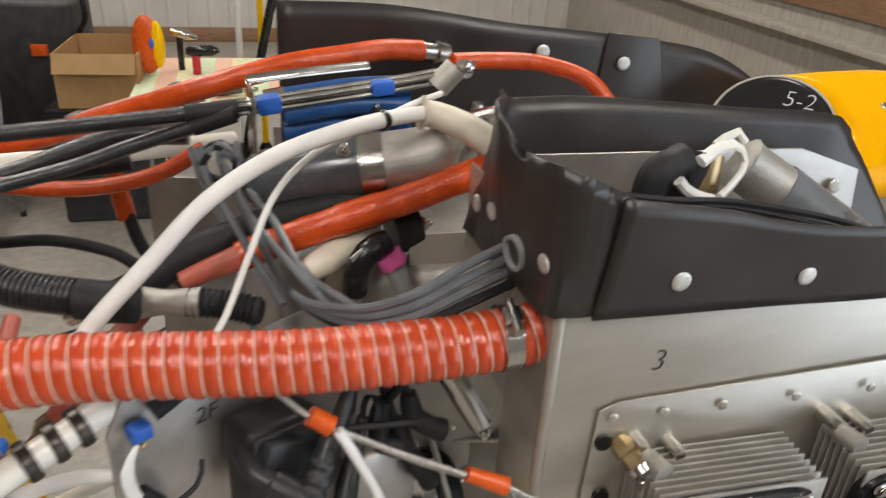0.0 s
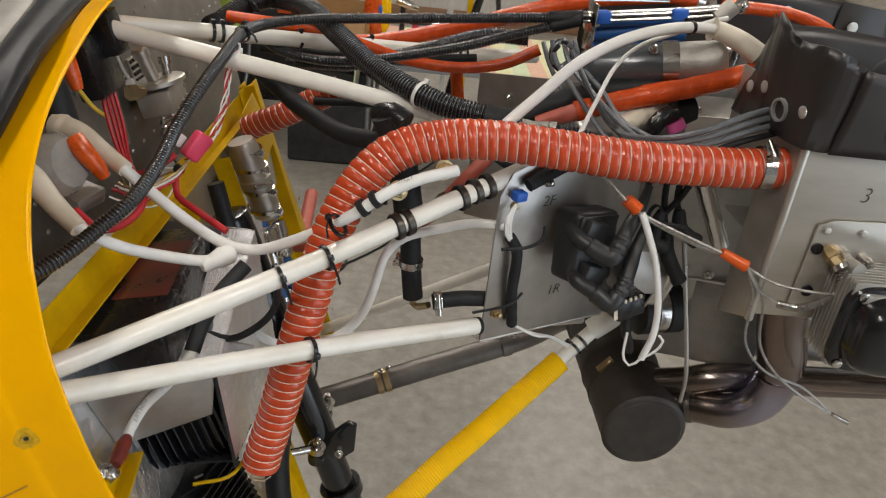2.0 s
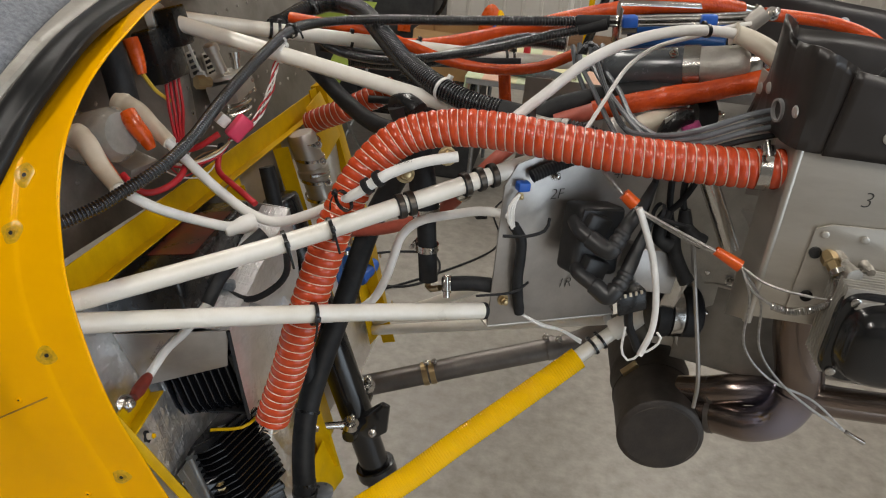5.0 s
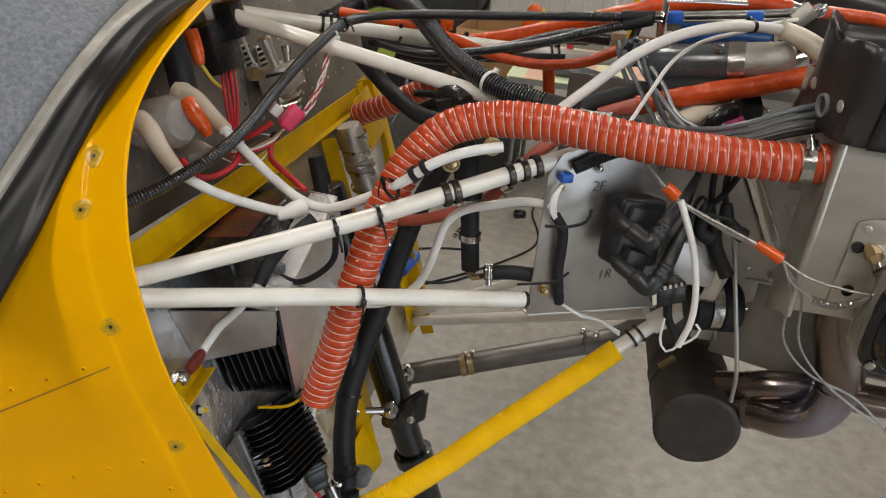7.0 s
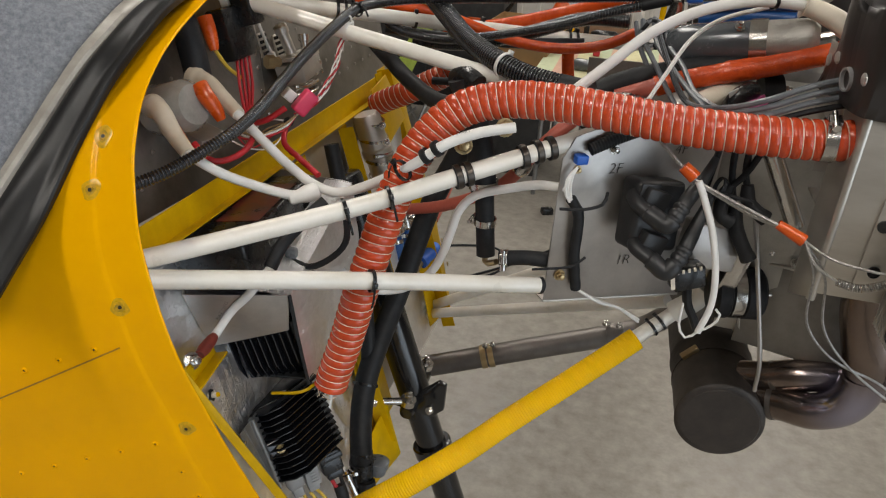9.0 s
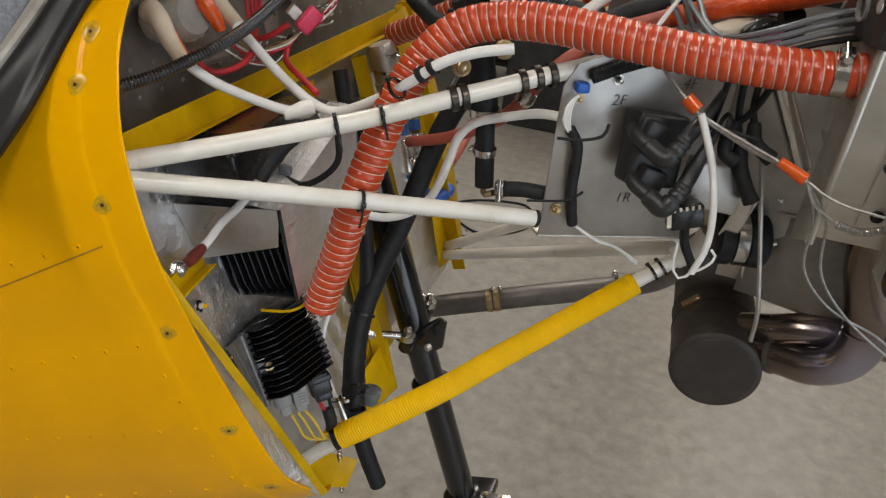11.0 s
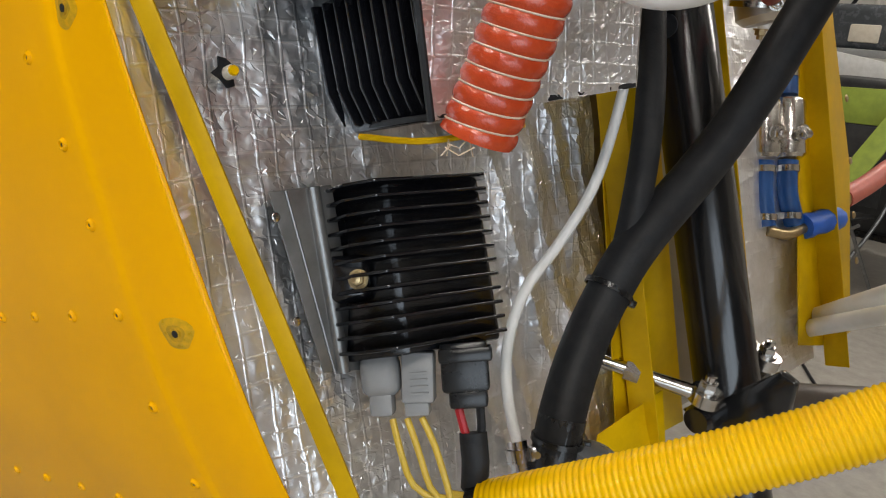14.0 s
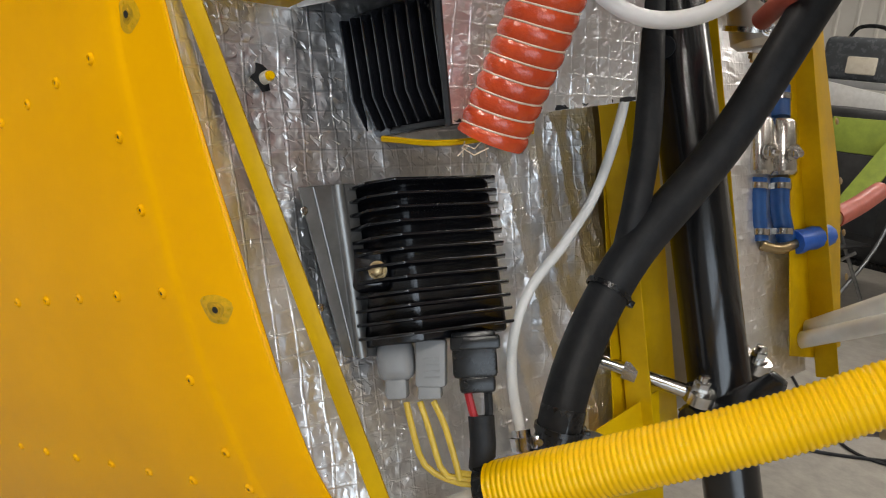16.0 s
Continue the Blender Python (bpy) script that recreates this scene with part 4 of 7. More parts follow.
turned("band", [(0, 0.0365), (1, 0.0365)], a.lerp(b, 0.36), a.lerp(b, 0.58), STEEL, bush)
bolt("bolt", b, b - a, 0.008, STEEL, bush)
bolt("cap_bolt", (0.112, 0.548, 1.384), (0.1, -0.3, 1), 0.0085, BRASS, bush)
boxpart("bracket", (0.022, 0.004, 0.075), pose(0.128, 0.528, 1.372, 14, 8, 6), STEEL, bush, bevel=0.001)

# ---- red ribbed air duct ----
duct = thing("air_duct", "red ribbed silicone air duct with a tan spiral cord", "air duct")
SCAT = [(-0.380, 0.333, 1.192), (-0.376, 0.336, 1.210), (-0.361, 0.344, 1.267), (-0.344, 0.354, 1.343), (-0.326, 0.379, 1.424), (-0.309, 0.40, 1.486), (-0.284, 0.42, 1.537), (-0.247, 0.436, 1.573), (-0.196, 0.444, 1.590), (-0.134, 0.445, 1.595),
        (-0.065, 0.441, 1.593), (0.016, 0.436, 1.590), (0.092, 0.434, 1.591), (0.154, 0.434, 1.594), (0.19, 0.434, 1.598)]
PITCH = 0.0114


def ribbed_duct(ob, pts, r, seg=30):
    """Silicone cloth that bellies out between the turns of a helical cord."""
    path, total = spline(pts, PITCH / 10)
    fr = frames(path)
    bm = bmesh.new()
    rings = []
    for i, (c, (t, u, w)) in enumerate(zip(path, fr)):
        d = i * total / (len(path) - 1)
        ring_ = []
        for k in range(seg):
            a = 2 * math.pi * k / seg
            f = (d / PITCH - a / (2 * math.pi)) % 1.0
            rr = r * (0.935 + 0.095 * math.sin(math.pi * f) ** 0.7 + 0.012 * noise.noise(V((d * 60, math.cos(a) * 1.2, math.sin(a) * 1.2))))
            ring_.append(bm.verts.new(c + (u * math.cos(a) + w * math.sin(a)) * rr))
        rings.append(ring_)
    for p, q in zip(rings, rings[1:]):
        for k in range(seg):
            bm.faces.new((p[k], p[(k + 1) % seg], q[(k + 1) % seg], q[k]))
    part("duct_wall", bm, RED, ob, "red silicone cloth", sharp=75)
    path, total = spline(pts, 0.0008)
    fr = frames(path)
    bm = bmesh.new()
    helix = []
    for i, (c, (t, u, w)) in enumerate(zip(path, fr)):
        ang = 2 * math.pi * (i * total / (len(path) - 1)) / PITCH
        helix.append(c + (u * math.cos(ang) + w * math.sin(ang)) * r * 0.962)
    verts = []
    for i, c in enumerate(helix):
        t = (helix[min(i + 1, len(helix) - 1)] - helix[max(i - 1, 0)]).normalized()
        o = (c - path[i]).normalized()
        side = t.cross(o)
        verts.append([bm.verts.new(c + o * (math.cos(k) * 0.0010) + side * (math.sin(k) * 0.0007)) for k in (0, 1.05, 2.09, 3.14, 4.19, 5.24)])
    for p, q in zip(verts, verts[1:]):
        for k in range(6):
            bm.faces.new((p[k], p[(k + 1) % 6], q[(k + 1) % 6], q[k]))
    part("cord", bm, CORD, ob, "tan spiral cord")


ribbed_duct(duct, SCAT, 0.0226)
# frayed threads at the cut end
for k in range(5):
    q = V(SCAT[0]) + V((0.016 * math.cos(k * 1.1), -0.017 + 0.003 * k, -0.002 + 0.004 * math.sin(k * 2.0)))
    tube("thread", [q, q + V((-0.006 + 0.004 * k, -0.003, -0.006)), q + V((0.008 * k - 0.02, -0.004, -0.003 - 0.002 * k))], 0.0005, CORD, duct, "frayed thread", seg=4)
hose_clamp((0.168, 0.434, 1.596), (1, 0, 0.04), 0.0232, 0.013, turn=1.2)

# ---- yellow split conduit on the lower mount tube ----
conduit = thing("split_conduit", "yellow corrugated split conduit round the lower mount tube", "conduit")
YC = [(-0.352, 0.348, 0.945), (-0.278, 0.386, 0.992), (-0.205, 0.430, 1.040), (-0.148, 0.468, 1.083), (-0.085, 0.508, 1.129), (-0.029, 0.544, 1.170), (0.022, 0.577, 1.208)]
tube("sleeve", YC, 0.0205, YPLASTIC, conduit, seg=28, step=0.0007, rfun=lambda s, T: (1 - 0.05 * (0.5 - 0.5 * math.cos(2 * math.pi * s / 0.0042)) ** 1.5) * (1 - 0.12 * s / T))
turned("end_collar", [(0, 0.019), (1, 0.019)], (-0.36, 0.344, 0.940), (-0.353, 0.348, 0.944), PLASTIC, conduit, "black tape collar")
for f in (0.03, 0.045):
    c = V((0.022, 0.577, 1.208)) + V((0.8, 0.5, 0.6)).normalized() * f
    zip_tie(c, (0.8, 0.5, 0.6), 0.0118, tail=0)

# ---- cable ties and rubber clamps on the mount ----
dC, dD = V((0.8, 0.5, 0.2)), V((0.75, 0.55, -0.15))
zip_tie((-0.354, 0.322, 1.468), dC, 0.0125, turn=2.2)
zip_tie((-0.309, 0.352, 1.478), dC, 0.0135, turn=2.0)
zip_tie((-0.321, 0.326, 1.374), dD, 0.0135, turn=2.3)
zip_tie((-0.30, 0.372, 1.508), V((0.6, -0.1, 0.5)), 0.0125, turn=1.0)
for c in ((-0.237, 0.398, 1.500), (-0.226, 0.405, 1.503), (-0.166, 0.446, 1.521), (-0.150, 0.457, 1.526), (-0.135, 0.466, 1.530)):
    cl = thing("tube_clamp", "black rubber-lined steel clamp on the white tube", "clamp", "tube clamps")
    part("rubber", ring(bmesh.new(), c, dC, 0.0112, 0.009, 0.0036), RUBBER, cl)
    part("strap", ring(bmesh.new(), c, dC, 0.0148, 0.0062, 0.0008), DARKSTRAP, cl, "dark bronze strap")
for x, y, z in ((-0.519, 0.70, 1.625), (-0.508, 0.706, 1.624), (-0.41, 0.765, 1.610), (-0.31, 0.822, 1.599), (-0.172, 0.892, 1.585), (-0.16, 0.898, 1.584)):
    zip_tie((x, y, z), (0.85, 0.5, -0.1), 0.0125, tail=0, turn=1.0)
zip_tie((-0.46, 0.597, 1.616), (1, 0, -0.17), 0.0118, WIRE_W, "clear nylon cable tie round a white tube", tail=0.02)

# ---- mount plate with marker writing ----
P_U, P_N = V((0.857, 0.515, 0.0)), V((0.515, -0.857, 0.05)).normalized()


def pl(u, z, off=0.0):
    """A place on the mount plate: u metres along it from its rear edge, at height z."""
    return V((-0.118, 0.462, z)) + P_U * u + P_N * off


bracket = thing("mount_plate", "bare aluminium engine mount plate with marker writing", "plate")
platepart("plate", [pl(0, 1.312), pl(0.215, 1.302), pl(0.235, 1.36), pl(0.235, 1.56), pl(0.05, 1.56), pl(0.015, 1.548), pl(0.0, 1.52)], 0.003, ALU_DARK, bracket)
platepart("lower_flange", [pl(0, 1.312, 0.0), pl(0.215, 1.302, 0.0), pl(0.215, 1.300, -0.06), pl(0, 1.310, -0.06)], 0.003, ALU, bracket)
bolt("bolt", pl(0.018, 1.352, 0.001), P_N, 0.0062, BRASS, bracket)
bolt("bolt", pl(0.022, 1.505, 0.001), P_N, 0.0042, BRASS, bracket)
bolt("bolt", pl(0.07, 1.53, 0.001), P_N, 0.005, STEEL, bracket)


def writing(text, place, right, up, size, material, label, name="marker_writing"):
    cu = bpy.data.curves.new(name, "FONT")
    cu.body, cu.size, cu.extrude = text, size, 0.0002
    cu.shear, cu.offset = 0.15, -0.022 * size
    tmp = bpy.data.objects.new(name, cu)
    me = bpy.data.meshes.new_from_object(tmp)
    bpy.data.objects.remove(tmp)
    me.materials.clear()
    me.materials.append(material)
    ob = tagged(new(name, me), label, "writing")
    ob.matrix_world = basis(place, right, up)
    return ob


for text, u, z, parent in (("2F", 0.066, 1.497, bracket), ("1R", 0.10, 1.36, bracket), ("4F", 0.158, 1.52, bracket)):
    w = writing(text, pl(u, z, 0.0012), P_U, (0, 0, 1), 0.021, INK, "black marker writing on the plate")
    w.parent = parent
    del w["category"]

# taped wire loom on the plate edge
loom = thing("taped_loom", "wire loom wrapped in black tape on the mount plate", "wire loom")
tube("tape", [pl(0.012, 1.470, 0.014), pl(0.026, 1.445, 0.016), pl(0.030, 1.385, 0.013), pl(0.042, 1.332, 0.009)], 0.0072, RUBBER, loom, rfun=lambda s, T: 1 + 0.22 * noise.noise(V((s * 110, 1, 0))))
tube("strap", [pl(-0.008, 1.462, 0.026), pl(0.02, 1.463, 0.036), pl(0.05, 1.466, 0.03), pl(0.06, 1.478, 0.02)], 0.0022, RUBBER, loom, seg=6)
tube("strap", [pl(-0.03, 1.372, 0.016), pl(0.02, 1.374, 0.022), pl(0.046, 1.382, 0.014)], 0.0018, RUBBER, loom, seg=6)
for k in range(2):
    tube("wire", [pl(0.042, 1.332, 0.009), pl(0.075, 1.312, 0.014 + 0.006 * k), pl(0.11, 1.297, 0.016), pl(0.15, 1.27 - 0.004 * k, 0.012)], 0.0021, WIRE_W, loom, seg=6)
for k in range(3):
    tube("wire", [pl(0.016, 1.512, 0.012), pl(0.002 + 0.003 * k, 1.498, 0.016), pl(0.003 + 0.003 * k, 1.475, 0.018), pl(0.016, 1.462, 0.018)], 0.0019, WIRE_W, loom, seg=6)
boxpart("blue_clip", (0.016, 0.012, 0.014), basis(pl(0.02, 1.522, 0.01), P_U, (0, 0, 1)), BLUETIE, loom, "blue nylon clip", bevel=0.002)
tube("conduit", [pl(0.03, 1.535, 0.012), pl(0.07, 1.55, 0.012), pl(0.11, 1.56, 0.008)], 0.0085, RUBBER, loom, rfun=convoluted(0.004, 0.14), step=0.001, seg=14)

# ---- black ignition coil block with elbow plugs ----
coil = thing("ignition_coil", "black ignition coil block with elbow plug boots", "ignition coil")
CM = basis((-0.004, 0.488, 1.446), (0.85, 0.50, -0.10), (-0.30, 0.05, 1))
boxpart("case", (0.070, 0.092, 0.045), CM @ pose(0.005, 0.008, 0), MOULDED, coil, bevel=0.008, seg=3)
for pts in ([(-0.025, 0.475, 1.482), (-0.017, 0.456, 1.478), (0.003, 0.443, 1.470), (0.02, 0.436, 1.465), (0.028, 0.44, 1.474), (0.04, 0.455, 1.495), (0.054, 0.474, 1.515), (0.065, 0.49, 1.54)],
            [(-0.012, 0.462, 1.425), (-0.010, 0.446, 1.423), (0.012, 0.434, 1.414), (0.029, 0.429, 1.405), (0.038, 0.432, 1.414), (0.047, 0.442, 1.43), (0.058, 0.464, 1.461), (0.07, 0.48, 1.50)]):
    tube("plug_boot", pts, 0.0098, MOULDED, coil, seg=18, step=0.0012, rfun=lambda s, T: 0.98 + (0.22 if 0.22 < s / T < 0.44 else 0) + (0.14 if 0.46 < s / T < 0.50 or 0.53 < s / T < 0.56 else 0) - 0.5 * max(0, s / T - 0.66) / 0.34)
platepart("rib", [CM @ V(q) for q in ((-0.03, 0.02, 0.0225), (0.03, 0.02, 0.0225), (0.03, 0.05, 0.03), (-0.03, 0.05, 0.03))], 0.004, MOULDED, coil)
boxpart("socket", (0.034, 0.030, 0.020), CM @ pose(-0.010, 0.030, 0.028, 8, 0, -14), MOULDED, coil, bevel=0.004)
boxpart("socket", (0.034, 0.030, 0.020), CM @ pose(-0.004, -0.026, 0.028, 8, 0, -14), MOULDED, coil, bevel=0.004)
boxpart("body", (0.075, 0.06, 0.03), basis((0.082, 0.498, 1.42), (0.85, 0.35, -0.15), (-0.2, 0, 1)), ALU_DARK, coil, bevel=0.004)
for k in range(7):
    boxpart("slat", (0.0032, 0.045, 0.012), basis((0.052 + 0.0085 * k, 0.476 + 0.0035 * k, 1.420 - 0.001 * k), (0.85, 0.35, -0.15), (-0.2, 0, 1)), ALU_DARK, coil, bevel=0.0006)
boxpart("connector", (0.042, 0.03, 0.026), basis((0.058, 0.452, 1.393), (0.9, 0.4, 0.2), (-0.2, 0, 1)), PLASTIC, coil, bevel=0.003)
for k in range(5):
    boxpart("contact", (0.003, 0.005, 0.002), basis((0.045 + 0.0068 * k, 0.4325 + 0.003 * k, 1.404 + 0.0015 * k), (0.9, 0.4, 0.2), (-0.2, 0, 1)), CREAM, coil, bevel=0)
for k in range(2):
    boxpart("paper_tag", (0.006, 0.017, 0.001), basis((0.0425 + 0.03 * k, 0.4325 + 0.0125 * k, 1.388 + 0.006 * k), (0.9, 0.4, 0.2), (-0.2, 0, 1)), CREAM, coil, "small printed paper tag", bevel=0)
tube("pigtail", [(0.062, 0.455, 1.378), (0.068, 0.46, 1.35), (0.08, 0.47, 1.325), (0.09, 0.485, 1.30)], 0.006, RUBBER, coil, seg=8)
# more black leads hanging behind the red duct
leads = thing("ignition_leads", "bundle of black ignition leads with rubber ends", "cable bundle")
for k, (a, b, c) in enumerate((((0.083, 0.49, 1.58), (0.088, 0.49, 1.52), (0.104, 0.495, 1.468)), ((0.10, 0.485, 1.58), (0.102, 0.49, 1.53), (0.112, 0.49, 1.50)), ((0.118, 0.48, 1.575), (0.104, 0.485, 1.53), (0.085, 0.487, 1.50)), ((0.07, 0.50, 1.58), (0.066, 0.50, 1.53), (0.062, 0.50, 1.49)))):
    tube("lead", [a, b, c], 0.0042, RUBBER, leads, seg=8)
for pts, r in (([(0.100, 0.492, 1.482), (0.107, 0.493, 1.455), (0.116, 0.49, 1.437), (0.132, 0.487, 1.413)], 0.0092), ([(0.108, 0.488, 1.512), (0.113, 0.485, 1.492), (0.124, 0.482, 1.482), (0.138, 0.482, 1.474)], 0.0088), ([(0.088, 0.486, 1.51), (0.083, 0.484, 1.49), (0.085, 0.482, 1.47), (0.10, 0.482, 1.462)], 0.0085)):
    tube("boot", pts, r, RUBBER, leads, seg=14, step=0.003, rfun=lambda s, T: 0.8 + 0.22 * min(1, s / 0.012) + (0.12 if s > T - 0.007 else 0))
part("tie", ring(bmesh.new(), (0.075, 0.475, 1.508), (0.9, 0.2, -0.3), 0.012, 0.005, 0.0015), RUBBER, leads)
tube("tie", [(0.05, 0.458, 1.508), (0.085, 0.462, 1.504), (0.115, 0.468, 1.498)], 0.0028, RUBBER, leads, seg=6)
rod = thing("push_rod_tube", "bright steel tube leaning between the engine tins", "tube")
tube("tube", [(0.119, 0.486, 1.57), (0.131, 0.49, 1.547), (0.177, 0.50, 1.464)], 0.0115, STEEL, rod, seg=20)

# ---- orange-wrapped braided sensor leads ----
sens = thing("sensor_leads", "braided sensor leads with orange heat shrink bands", "cable bundle")
for k in range(4):
    o = V((0.002 * k, 0.0015 * (k % 2), -0.0025 * k))
    tube("lead", [V((-0.012, 0.452, 1.57)) + o, V((0.03, 0.437, 1.535)) + o * 0.4, V((0.053, 0.435, 1.522)) + o * 0.4, V((0.098, 0.414, 1.511)) + o, V((0.146, 0.395, 1.499)) + o * 0.3, V((0.167, 0.394, 1.489)) + o * 0.3], 0.0021, BRAID, sens, seg=6)
turned("band", [(0, 0.0075), (1, 0.0082)], (0.025, 0.438, 1.541), (0.04, 0.436, 1.530), ORANGE_T, sens, "orange heat shrink")
turned("band", [(0, 0.0055), (1, 0.0075)], (0.135, 0.399, 1.503), (0.165, 0.394, 1.490), ORANGE_T, sens, "orange heat shrink")
tube("white_cable", [(0.045, 0.434, 1.527), (0.054, 0.432, 1.51), (0.073, 0.428, 1.468), (0.087, 0.424, 1.418), (0.091, 0.42, 1.373), (0.083, 0.418, 1.334)], 0.0043, WIRE_W, sens, "white cable", seg=10)
tube("white_wire", [(0.083, 0.418, 1.336), (0.072, 0.418, 1.322), (0.06, 0.42, 1.335), (0.058, 0.42, 1.37)], 0.0017, WIRE_W, sens, seg=6)
tube("white_wire", [(0.083, 0.418, 1.336), (0.094, 0.416, 1.345), (0.104, 0.416, 1.362), (0.097, 0.416, 1.372)], 0.0017, WIRE_W, sens, seg=6)
tube("lead", [(0.167, 0.394, 1.489), (0.197, 0.384, 1.477), (0.239, 0.376, 1.474), (0.30, 0.366, 1.478), (0.40, 0.35, 1.49)], 0.0018, BRAID, sens, seg=6)
tube("lead", [(0.167, 0.394, 1.489), (0.181, 0.382, 1.468), (0.207, 0.375, 1.455)], 0.0018, BRAID, sens, seg=6)
path, total = spline([(0.205, 0.376, 1.455), (0.23, 0.374, 1.453), (0.258, 0.374, 1.466), (0.266, 0.372, 1.485), (0.262, 0.372, 1.505)], 0.00025)
coilpts = [c + (u * math.cos(2 * math.pi * i * 0.00025 / 0.0023) + w * math.sin(2 * math.pi * i * 0.00025 / 0.0023)) * 0.0042 for i, (c, (t, u, w)) in enumerate(zip(path, frames(path)))]
bm = bmesh.new()
sweep(bm, coilpts[::1], 0.0008, 5, 0.0009)
part("spring_guard", bm, STEEL, sens, "steel spring guard")
tube("guard_lead", [(0.205, 0.376, 1.455), (0.23, 0.374, 1.453), (0.258, 0.374, 1.466), (0.266, 0.372, 1.485), (0.262, 0.372, 1.505)], 0.0028, GREYPL, sens, seg=8)
for k, off in enumerate((0, 0.012)):
    tube("lead", [(0.167, 0.394, 1.488), (0.188 + off, 0.40, 1.446), (0.197 + off * 1.5, 0.40, 1.384), (0.241 + off, 0.411, 1.335), (0.31, 0.43, 1.30 - off), (0.36, 0.43, 1.262)], 0.0016, BRAID, sens, seg=6)
turned("fitting", [(0, 0.006), (0.2, 0.0095), (0.45, 0.0095), (0.5, 0.0075), (1, 0.0075)], (0.25, 0.396, 1.522), (0.261, 0.372, 1.508), BRASS, sens, "gold hex fitting", seg=6)
part("clip", ring(bmesh.new(), (0.2615, 0.374, 1.509), (0.3, -0.7, -0.5), 0.008, 0.006, 0.002), STEEL, sens)
boxpart("lead_end", (0.03, 0.006, 0.005), pose(0.375, 0.43, 1.255, 0, 25, 0), STEEL, sens, bevel=0.001)

# ---- near cylinder bank: aluminium plenum box, seals, cylinder covers ----
plenum = thing("cooling_plenum", "folded aluminium cooling plenum over the near cylinders", "engine baffle")
platepart("front_panel", [(0.195, 0.400, 1.425), (0.72, 0.408, 1.425), (0.72, 0.408, 1.66), (0.195, 0.400, 1.66)], 0.002, ALU, plenum)
platepart("end_panel", [(0.184, 0.470, 1.385), (0.190, 0.407, 1.415), (0.190, 0.407, 1.68), (0.184, 0.470, 1.68)], 0.002, ALU, plenum)
platepart("upper_end_panel", [(0.174, 0.575, 1.60), (0.1835, 0.474, 1.60), (0.1835, 0.474, 1.68), (0.174, 0.575, 1.68)], 0.002, ALU, plenum)
tube("corner_fold", [(0.193, 0.404, 1.415), (0.193, 0.404, 1.66)], 0.0052, ALU, plenum, seg=10)
platepart("inner_panel", [(0.19, 0.553, 1.52), (0.565, 0.56, 1.52), (0.563, 0.56, 1.611), (0.555, 0.56, 1.665), (0.485, 0.56, 1.688), (0.216, 0.56, 1.69), (0.19, 0.555, 1.69)], 0.002, ALU_DARK, plenum)
platepart("floor_tin", [(0.19, 0.41, 1.50), (0.72, 0.415, 1.50), (0.72, 0.575, 1.50), (0.19, 0.55, 1.50)], 0.002, ALU_DARK, plenum)
platepart("lower_tin", [(0.13, 0.604, 1.24), (0.30, 0.604, 1.24), (0.30, 0.604, 1.60), (0.13, 0.604, 1.60)], 0.002, ALU, plenum)
screw("screw", (0.165, 0.52, 1.666), (-1, -0.1, 0), 0.007, ZINC, plenum)
screw("screw", (0.178, 0.435, 1.658), (-1, -0.2, 0), 0.007, ZINC, plenum)
for x, z in ((0.258, 1.655), (0.462, 1.668), (0.53, 1.65)):
    screw("screw", (x, 0.557, z), (0, -1, 0.1), 0.007, ZINC, plenum)


def curtain(name, low, high, thick, material, parent, wave=0.004, n=40, label=""):
    """A soft rubber sheet between two curves."""
    a, _ = spline(low, 0.01)
    b, _ = spline(high, 0.01)
    bm = bmesh.new()
    rows = []
    for j in range(9):
        row = []
        for i in range(n + 1):
            p = a[int(round(i * (len(a) - 1) / n))].lerp(b[int(round(i * (len(b) - 1) / n))], j / 8)
            row.append(bm.verts.new(p + V((0.3, -1, 0.2)) * noise.noise(p * 14) * wave))
        rows.append(row)
    for r0, r1 in zip(rows, rows[1:]):
        for i in range(n):
            bm.faces.new((r0[i], r0[i + 1], r1[i + 1], r1[i]))
    ob = part(name, bm, material, parent, label)
    s = ob.modifiers.new("thick", "SOLIDIFY")
    s.thickness, s.offset = thick, 0
    return ob


seal = thing("baffle_seal", "dark brown rubber baffle seal screwed round the plenum", "rubber seal", "baffle seals")
curtain("front_flap", [(0.212, 0.393, 1.632), (0.40, 0.394, 1.630), (0.72, 0.397, 1.625)], [(0.216, 0.383, 1.724), (0.295, 0.383, 1.712), (0.34, 0.382, 1.702), (0.419, 0.381, 1.695), (0.72, 0.38, 1.688)], 0.003, SEALRUB, seal, 0.002)
curtain("corner_flap", [(0.168, 0.56, 1.625), (0.170, 0.48, 1.632), (0.180, 0.405, 1.634), (0.200, 0.396, 1.633), (0.225, 0.396, 1.633)], [(0.196, 0.562, 1.74), (0.160, 0.48, 1.757), (0.168, 0.44, 1.738), (0.185, 0.392, 1.740), (0.224, 0.387, 1.722)], 0.003, SEALRUB, seal, 0.003)
curtain("inner_flap", [(0.19, 0.575, 1.60), (0.40, 0.58, 1.60), (0.66, 0.59, 1.56)], [(0.196, 0.575, 1.742), (0.213, 0.60, 1.728), (0.284, 0.60, 1.728), (0.433, 0.60, 1.716), (0.548, 0.60, 1.706), (0.575, 0.60, 1.68), (0.599, 0.60, 1.654), (0.649, 0.60, 1.592)], 0.003, SEALRUB, seal, 0.002)
for c in ((0.1645, 0.481, 1.676), (0.1775, 0.405, 1.671)):
    screw("screw", c, (-0.97, -0.15, -0.08), 0.0068, ZINC, seal)
